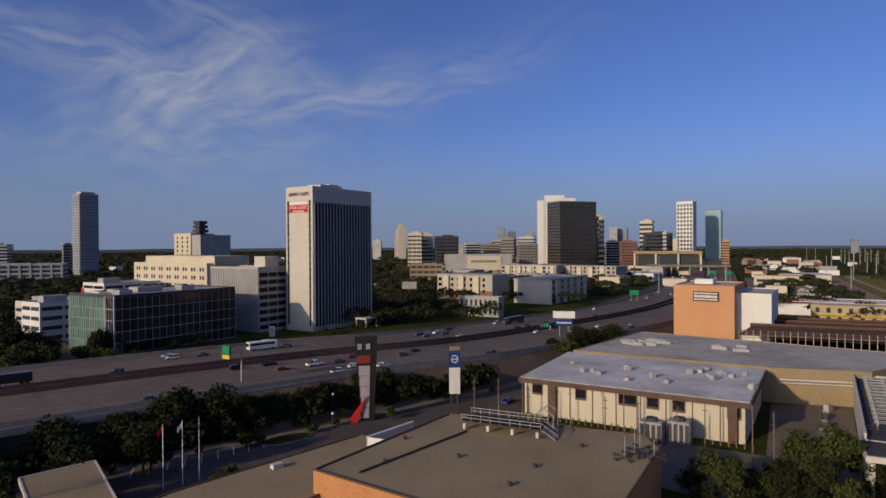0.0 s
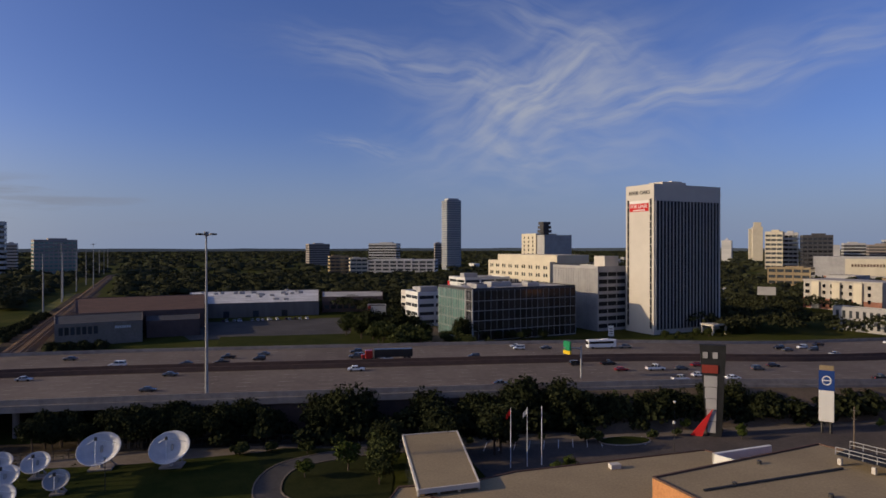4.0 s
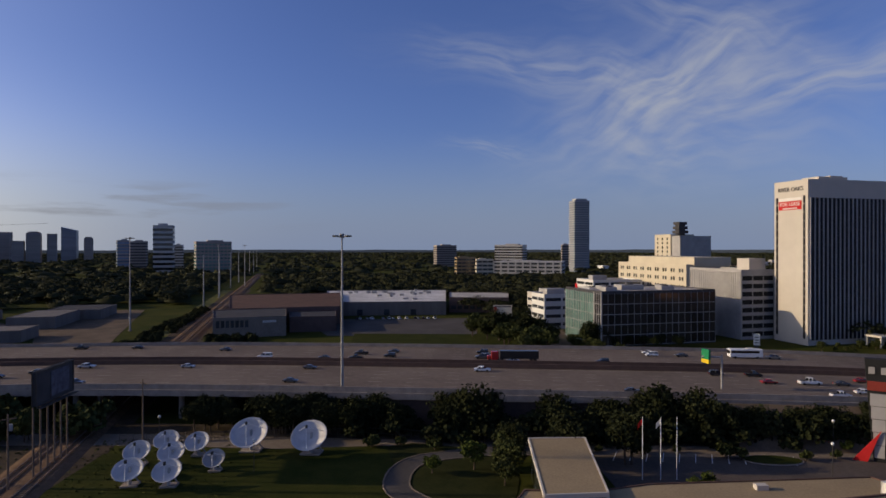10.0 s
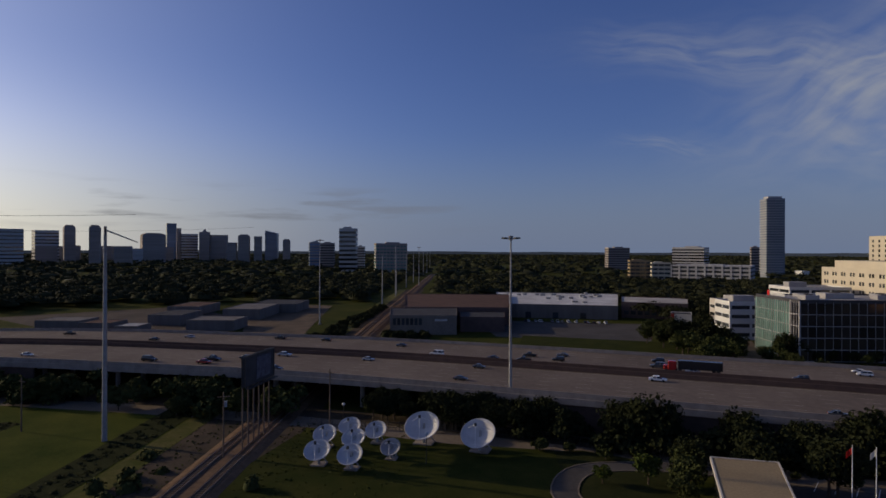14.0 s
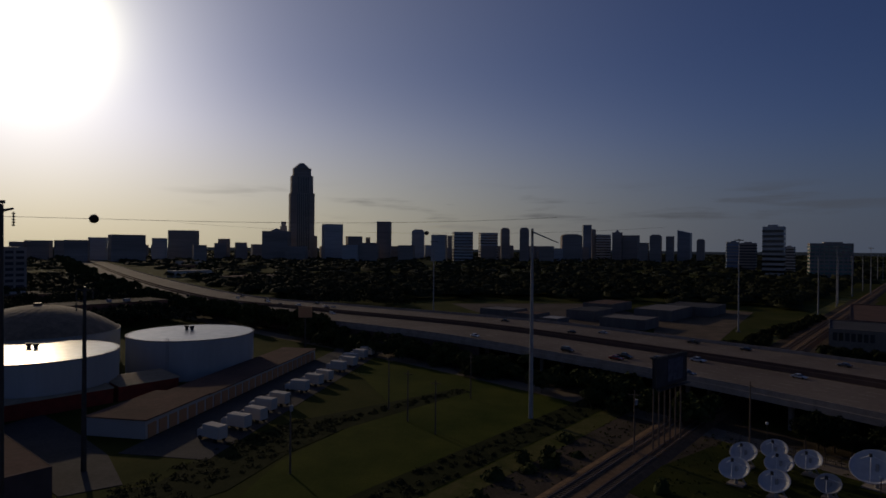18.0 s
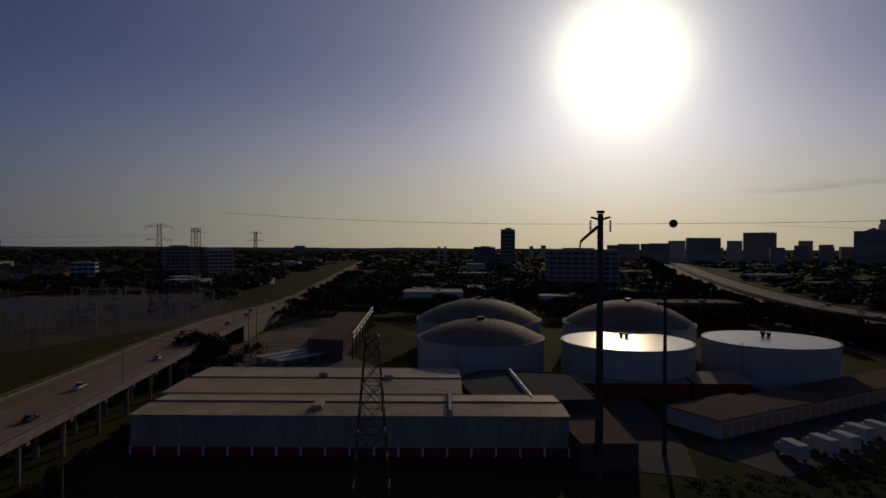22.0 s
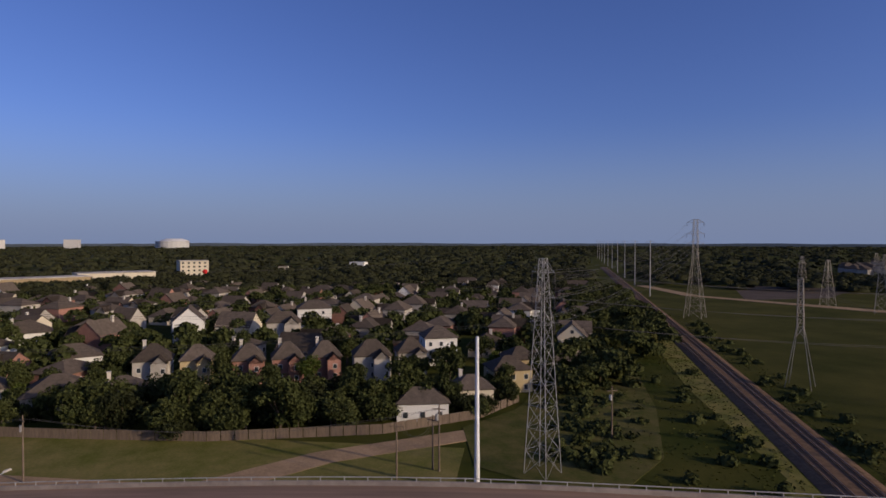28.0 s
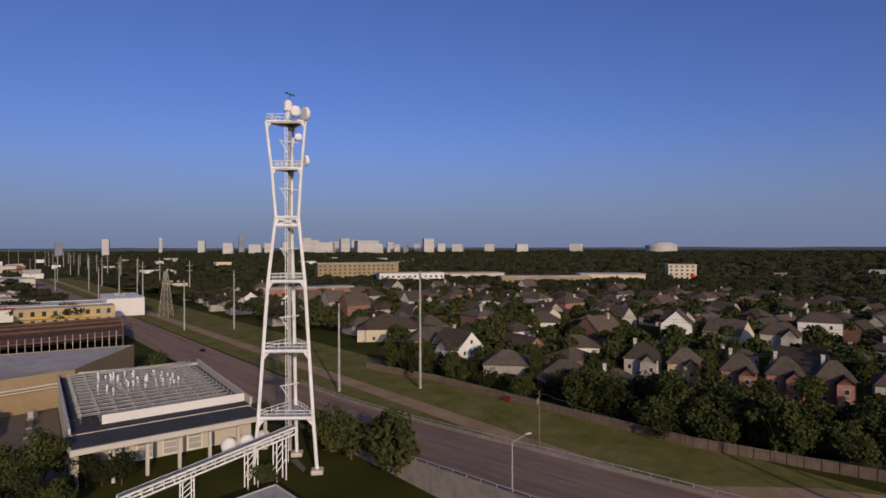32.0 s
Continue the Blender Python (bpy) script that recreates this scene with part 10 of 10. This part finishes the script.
for x, y, s, kind in ((-63, 84, 0.75, "oak"), (-60, 80, 0.7, "oak"), (-66, 78, 0.7, "light"), (-58, 76, 0.5, "oak"), (-70, 72, 0.5, "light"), (-33, 94, 0.5, "light"), (-34.5, 92.5, 0.45, "light"), (-22, 131, 0.35, "light"), (-11.5, 130, 0.38, "light"),
                      (-35, 128, 0.75, "oak"), (-40, 124, 0.7, "oak"), (-30, 134, 0.65, "oak"), (-26, 138, 0.55, "oak"), (12, 152, 0.3, "light"), (44, 196, 1.15, "dark"), (50, 203, 1.25, "dark"), (56, 211, 1.2, "oak"), (39, 190, 0.95, "oak"), (62, 220, 1.1, "dark"), (47, 208, 1.0, "dark"), (36, 196, 0.8, "dark"),
                      (39, 90, 0.62, "tall"), (44, 93, 0.55, "oak"), (50, 90, 0.6, "dark"), (56, 94, 0.8, "tall"), (60, 92, 0.78, "tall"), (48, 86, 0.6, "dark"), (64, 88, 0.65, "dark"), (67, 84, 0.6, "dark"), (40, 84, 0.62, "tall"), (54, 87, 0.7, "dark"),
                      (93, 62, 1.2, "oak"), (91, 57, 1.2, "oak"), (87, 46, 1.4, "oak"), (91, 49, 1.3, "oak"), (95, 68, 0.8, "oak"), (74, 62, 0.5, "oak"), (99, 84, 0.7, "oak"), (132, 150, 0.8, "oak"),
                      (-37, -191, 1.5, "dark"), (-40, -193, 1.3, "dark"), (-35, -194, 1.25, "dark"), (-38, -197, 1.2, "oak"), (-34, -186, 1.1, "oak"), (-44, -200, 0.8, "oak"), (-80, 20, 0.3, "shrub")):
    tree(kind, x, y, s, -2.4 if s in (1.2, 1.3, 1.4) else 0.0)
for i in range(20):
    x, y = LR.uniform(36, 66), LR.uniform(80, 95)
    if y < 117 - x * 0.32:
        tree(LR.choice(("dark", "tall", "dark")), x, y, LR.uniform(0.45, 0.62), -0.6, label="bushy dark green tree beside the yard", group="yard trees")
# shrubs
for i in range(24):
    q = Vector((-104, 62)).lerp(Vector((-14, 132)), LR.random()) + Vector((LR.uniform(-2, 2), LR.uniform(-2, 2)))
    if not by_dish(q.x, q.y):
        tree("shrub", q.x, q.y, LR.uniform(0.5, 1.1), name="shrub", label="small green garden shrub", group="shrubs")
for i in range(20):
    q = C + GU * LR.uniform(-6, 44) + GV * LR.uniform(4, 18)
    tree("shrub" if i % 3 else "oak", q.x, q.y, LR.uniform(0.5, 0.9) if i % 3 else 0.45, name="shrub", label="dark shrub at the foot of the office tower", group="shrubs")
for az, d, s in ((29.5, 222, 0.75), (31, 226, 0.8), (33, 240, 0.9), (34, 232, 0.8), (36, 240, 1.0), (35, 250, 0.9), (38, 258, 1.0), (37, 236, 0.8), (40, 268, 1.0), (27, 216, 0.6), (24, 240, 0.5), (22, 244, 0.5), (30, 236, 0.8), (34.6, 222, 1.1), (33.4, 218, 1.0), (36.2, 226, 1.1), (37.4, 232, 1.15), (35.4, 216, 0.9), (39, 246, 1.1), (40.4, 256, 1.0), (28.8, 214, 0.7)):
    q = P(az, d)
    tree("oak", q.x, q.y, s, label="leafy tree beside the offices", group="office trees")
for az, d, s in ((39.0, 246, 1.15), (37.9, 244, 1.35), (36.8, 246, 1.25), (35.8, 242, 1.4), (34.8, 245, 1.3), (34.0, 241, 1.1), (29.4, 236, 1.05), (28.6, 238, 0.9), (27.4, 238, 0.5), (26.2, 240, 0.55), (24.8, 241, 0.5), (23.4, 243, 0.6), (22.0, 244, 0.55)):
    q = P(az, d)
    tree("dark", q.x, q.y, s, label="dense dark tree in front of the offices", group="office trees")
# behind the houses along the fence, and between the houses
fence_line = [Vector(p) for p in fp]
for i in range(135):
    u = LR.random() * (len(fence_line) - 1.001)
    q = fence_line[int(u)].lerp(fence_line[int(u) + 1], u % 1) + Vector((0.885, -0.466)) * LR.uniform(1.0, 20)
    if min((q - Vector(p)).length for p in HOUSES) > 7:
        tree(LR.choice(("oak", "tall", "dark", "dark")), q.x, q.y, LR.uniform(0.75, 1.15) if -52 < q.y < 6 else LR.uniform(0.75, 1.2) if 0 < q.y < 34 else LR.uniform(0.5, 0.9), -1.6, label="leafy garden tree behind the fence", group="garden trees")
for i in range(34):
    u = LR.uniform(2.0, 4.6)
    q = fence_line[int(u)].lerp(fence_line[int(u) + 1], u % 1) + Vector((0.885, -0.466)) * LR.uniform(2.0, 13)
    if min((q - Vector(p)).length for p in HOUSES) > 7:
        tree("tall", q.x, q.y, LR.uniform(0.75, 0.98), -1.4, label="tall leafy tree in a thick row behind the fence", group="garden trees")
n = 0
garden = []
while n < 720:
    az, d = LR.uniform(-128, -46), math.sqrt(LR.uniform(150 ** 2, 420 ** 2))
    q = P(az, d)
    if not in_estate(q.x, q.y) or min((q - Vector(p)).length for p in HOUSES) < 8.5:
        continue
    if d < 190:
        tree(LR.choice(("oak", "tall", "oak", "light")), q.x, q.y, LR.uniform(0.6, 1.05), label="leafy tree between houses", group="estate trees")
    else:
        garden.append((q.x, q.y, LR.uniform(5.0, 9.5), LR.uniform(2.8, 5.0)))
    n += 1
woods("estate_woods", garden, "leafy trees between the far houses", "leaf", 150, 0.44)
# strip of trees between houses and railway
bank = []
for i in range(90):
    q = RAIL0 + GV * LR.uniform(150, 420) + GU * LR.uniform(27, 48)
    bank.append((q.x, q.y, LR.uniform(6, 11), LR.uniform(3, 4.6)))
for i in range(80):
    q = RAIL0 + GV * LR.uniform(185, 430) + GU * LR.uniform(9, 25)
    bank.append((q.x, q.y, LR.uniform(6.5, 10.5), LR.uniform(3, 4.4)))
woods("bank_woods", bank, "dense trees on the bank above the railway", "leaf", 320, 0.34)


# thick hedge of trees below the freeway bank, west of the railway
hedge = []
for i in range(230):
    k = LR.randint(fw_index(-395, -215), fw_index(-160, 66))
    q = FW[k] + side(FW, k) * (NEAR + LR.uniform(2.5, 14)) + (FW[k + 1] - FW[k]) * LR.random()
    if not by_dish(q.x, q.y):
        far_end = q.x < -235
        hedge.append((q.x, q.y, LR.uniform(7, 11.5) if far_end else LR.uniform(3.5, 7.5), LR.uniform(2.8, 4.4) if far_end else LR.uniform(2.2, 3.6)))
for i in range(260):
    k = LR.randint(1, fw_index(-395, -215))
    q = FW[k] + side(FW, k) * (NEAR + LR.uniform(4, 24)) + (FW[k + 1] - FW[k]) * LR.random()
    hedge.append((q.x, q.y, LR.uniform(9, 13.5), LR.uniform(3.5, 5.5)))
woods("bank_hedge", hedge, "thick dark hedge below the freeway bank", "leaf", 200, 0.4)


brush = []
for i in range(150):
    u = LR.random()
    q = RAIL0 - GV * (236 + 150 * u) - GU * (LR.uniform(9, 19) * (1.15 - 0.55 * u))
    brush.append((q.x, q.y, LR.uniform(1.4, 3.4), LR.uniform(1.2, 2.2)))
for i in range(40):
    q = P(LR.uniform(60.6, 64.6), LR.uniform(254, 261))
    brush.append((q.x, q.y, LR.uniform(2.0, 3.6), LR.uniform(1.5, 2.4)))
woods("track_brush", brush, "dark brush beside the tracks and the shop", "leaf3", 90, 0.4)
hedge = []
for i in range(150):
    k = LR.randint(fw_index(-118, 103), fw_index(-18, 186))
    q = FW[k] + side(FW, k) * (NEAR + LR.uniform(2.0, 9)) + (FW[k + 1] - FW[k]) * LR.random()
    if not by_dish(q.x, q.y):
        hedge.append((q.x, q.y, LR.uniform(3.0, 6.0), LR.uniform(2.0, 3.2)))
woods("belt_undergrowth", hedge, "dark undergrowth below the freeway wall", "leaf3", 150, 0.4)


# weeds and rough grass by the railway and below the bridge
def tufts(name, spots, size, label, material="weed"):
    rng = np.random.default_rng(3)
    sp = np.array(spots)
    m = len(sp)
    a = rng.uniform(0, 6.28, m)
    s = size * rng.uniform(0.5, 1.5, m)
    up = rng.uniform(0.5, 1.3, m) * size
    c, t = np.stack([sp[:, 0], sp[:, 1], np.zeros(m)], 1), np.stack([np.cos(a), np.sin(a), np.zeros(m)], 1) * s[:, None]
    lean = np.stack([np.sin(a) * s * 0.6, -np.cos(a) * s * 0.6, up], 1)
    v = np.stack([c - t, c + t, c + t * 0.5 + lean, c - t * 0.6 + lean], 1).reshape(-1, 3)
    me = bpy.data.meshes.new(name)
    me.from_pydata(v.tolist(), [], np.arange(len(v)).reshape(-1, 4).tolist())
    me.materials.append(M[material])
    return tagged(new(name, me), label, "weeds", kind="stuff")


sp = []
for i in range(9000):
    q = RAIL0 + GV * LR.uniform(-130, 330) + GU * (LR.choice((-1, 1)) * LR.uniform(5.5, 14) if i % 2 else LR.uniform(6, 32))
    road_off = (Vector((q.x, q.y, 0)) - cr_point(q.y)).dot(Vector((0.885, -0.466, 0)))
    if -19 < road_off < 1:
        continue
    sp.append((q.x, q.y))
for i in range(5000):
    q = cr_point(LR.uniform(-235, -50), LR.uniform(18.5, 30))
    sp.append((q.x, q.y))
tufts("rough_grass", sp, 0.24, "rough grass and weeds along the railway and road")
ground_sheet("rough_bank", [Vector(p) for p in ((112, -46), (120, -62), (150, -92), (190, -122), (168, -128), (110, -92), (84, -72), (72, -52), (92, -40))], 0.115, "bankgrass", "rough green bank between houses and railway", category="grass")
sp = []
for i in range(110):
    u = LR.random()
    q = Vector((84, -58)).lerp(Vector((150, -100)), u) + Vector((LR.uniform(-9, 9), LR.uniform(-9, 9)))
    sp.append((q.x, q.y, LR.uniform(0.8, 2.4), LR.uniform(1.0, 2.4)))
for i in range(160):
    q = RAIL0 + GV * LR.uniform(-110, 300) + GU * LR.choice((LR.uniform(-15, -7), LR.uniform(8, 30)))
    road_off = (Vector((q.x, q.y, 0)) - cr_point(q.y)).dot(Vector((0.885, -0.466, 0)))
    if -20 < road_off < 3:
        continue
    sp.append((q.x, q.y, LR.uniform(1.2, 2.6), LR.uniform(1.2, 2.4)))
for i in range(60):
    q = cr_point(LR.uniform(-235, -60), LR.uniform(19, 27))
    sp.append((q.x, q.y, LR.uniform(1.2, 3.0), LR.uniform(1.0, 2.2)))
ditch = []
for i in range(300):
    q = RAIL0 + GV * LR.uniform(-168, -50) + GU * LR.uniform(-26, -19)
    ditch.append((q.x, q.y, LR.uniform(0.3, 0.8), LR.uniform(0.7, 1.3)))
for i in range(170):
    q = Vector((-106, -53)).lerp(Vector((-158, -12)), LR.random()) + Vector((LR.uniform(-2, 2), LR.uniform(-2, 2)))
    ditch.append((q.x, q.y, LR.uniform(0.3, 0.7), LR.uniform(0.7, 1.2)))
for i in range(330):
    u = LR.random()
    q = Vector((-82, -55)).lerp(Vector((-126, -40)), u) + Vector((LR.uniform(-3, 3), LR.uniform(-7, 6) + 5 * u * (1 - u)))
    ditch.append((q.x, q.y, LR.uniform(0.25, 0.7), LR.uniform(0.8, 1.5)))
woods("ditch_weeds", ditch, "dark weeds along a drainage ditch", "leaf3", 60, 0.3)
woods("scrub", sp, "low dark scrub bushes on rough ground", "leaf", 60, 0.5)

# rows of small far houses beyond the substation
wall_v, wall_f, roof_v, roof_f = [], [], [], []
for i in range(230):
    q = P(LR.uniform(176, 216), LR.uniform(800, 1080))
    a, w, d, h = radians(LR.choice((20, 110)) + LR.uniform(-6, 6)), LR.uniform(11, 17), LR.uniform(9, 12), LR.uniform(5, 7.5)
    u, v = Vector((math.cos(a), math.sin(a))) * w / 2, Vector((-math.sin(a), math.cos(a))) * d / 2
    base = [q - u - v, q + u - v, q + u + v, q - u + v]
    o = len(wall_v)
    wall_v += [(*p, 0) for p in base] + [(*p, h) for p in base]
    wall_f += [(o + k, o + (k + 1) % 4, o + 4 + (k + 1) % 4, o + 4 + k) for k in range(4)]
    o = len(roof_v)
    roof_v += [(*(q + (p - q) * 1.06), h - 0.1) for p in base] + [(*(q - u * 0.6), h + 3.2), (*(q + u * 0.6), h + 3.2)]
    roof_f += [(o, o + 1, o + 5, o + 4), (o + 2, o + 3, o + 4, o + 5), (o + 1, o + 2, o + 5), (o + 3, o, o + 4)]
for nm, vv, ff, mt, lb in (("far_house_walls", wall_v, wall_f, "stucco", "pale walls of many small far houses"), ("far_house_roofs", roof_v, roof_f, "shingle", "brown roofs of many small far houses")):
    me = bpy.data.meshes.new(nm)
    me.from_pydata(vv, [], ff)
    me.materials.append(M[mt])
    tagged(new(nm, me), lb, "houses", kind="stuff")

# mid and far woods
FWX = np.array([(p.x, p.y) for p in FW])


def in_corridor(x, y):
    return -0.5 < (x - 300) * 0.866 - (y - 390) * 0.5 < 75 and x > 240


def open_ground(x, y):
    """Ground that stays free of trees."""
    d = math.hypot(x, y)
    if np.min((FWX[:, 0] - x) ** 2 + (FWX[:, 1] - y) ** 2) < 46 ** 2:
        return True
    q = Vector((x, y))
    off = (q - RAIL0).dot(GU)
    s = (q - RAIL0).dot(GV)
    if s < 0 and abs(off + 4) < (24 if s > -700 else 14):
        return True
    if s > 0 and -26 < off < 26:
        return True
    ro = (Vector((x, y, 0)) - cr_point(y)).dot(Vector((0.885, -0.466, 0)))
    if -22 < ro < 40:
        return True
    az = math.degrees(math.atan2(-x, y))
    if d < 330 and (-46 < az < -9 or 9 < az < 46):
        return True
    if d < 285 and -9 <= az <= 9:
        return True
    if d < 335 and 40 < az < 98 and off > -20:
        return True
    if d < 425 and 62 < az < 100:
        return True
    if d < 445 and 41 < az < 64:
        return True
    if d < 300 and 98 <= az < 170:
        return True
    if (az > 168 or az < -130) and d < 520 and off < -10:
        return True
    if -34 < az < -1 and 300 < d < 1800 and (in_corridor(x, y) or LR.random() < (0.78 if az < -22 else 0.6)):
        return True
    if (az > 112 or az < -150) and 300 < d < 1300 and LR.random() < 0.2:
        return True
    if -16 < az < 1 and d < 470 and LR.random() < 0.75:
        return True
    if in_estate(x, y) and d < 420:
        return True
    if (az > 175 or az < -143) and 700 < d < 1090 and LR.random() < 0.7:
        return True
    return d < 240


sp = []
while len(sp) < 5200:
    az, d = LR.uniform(0, 360), LR.uniform(240, 720)
    q = P(az, d)
    if not open_ground(q.x, q.y):
        sp.append((q.x, q.y, LR.uniform(8, 11.5), LR.uniform(3.5, 6)))
woods("near_woods", [p for p in sp if math.hypot(p[0], p[1]) < 430], "dense dark green woods beyond the freeway", "woods", 150, 0.30, 1.35, 0.6)
woods("middle_woods", [p for p in sp if math.hypot(p[0], p[1]) >= 430], "dense dark green woods in the middle distance", "woods", 34, 0.50, 1.5, 0.5)
sp = []
while len(sp) < 14000:
    az, d = LR.uniform(0, 360), LR.uniform(650, 4500)
    q = P(az, d)
    if d > 1500 or not open_ground(q.x, q.y):
        sp.append((q.x, q.y, LR.uniform(8, 13), LR.uniform(5, 8) * (1 + d / 3500)))
woods("far_woods", sp, "dark green woods that stretch to the horizon", "woods", 8, 0.9, 1.9, 0.42)
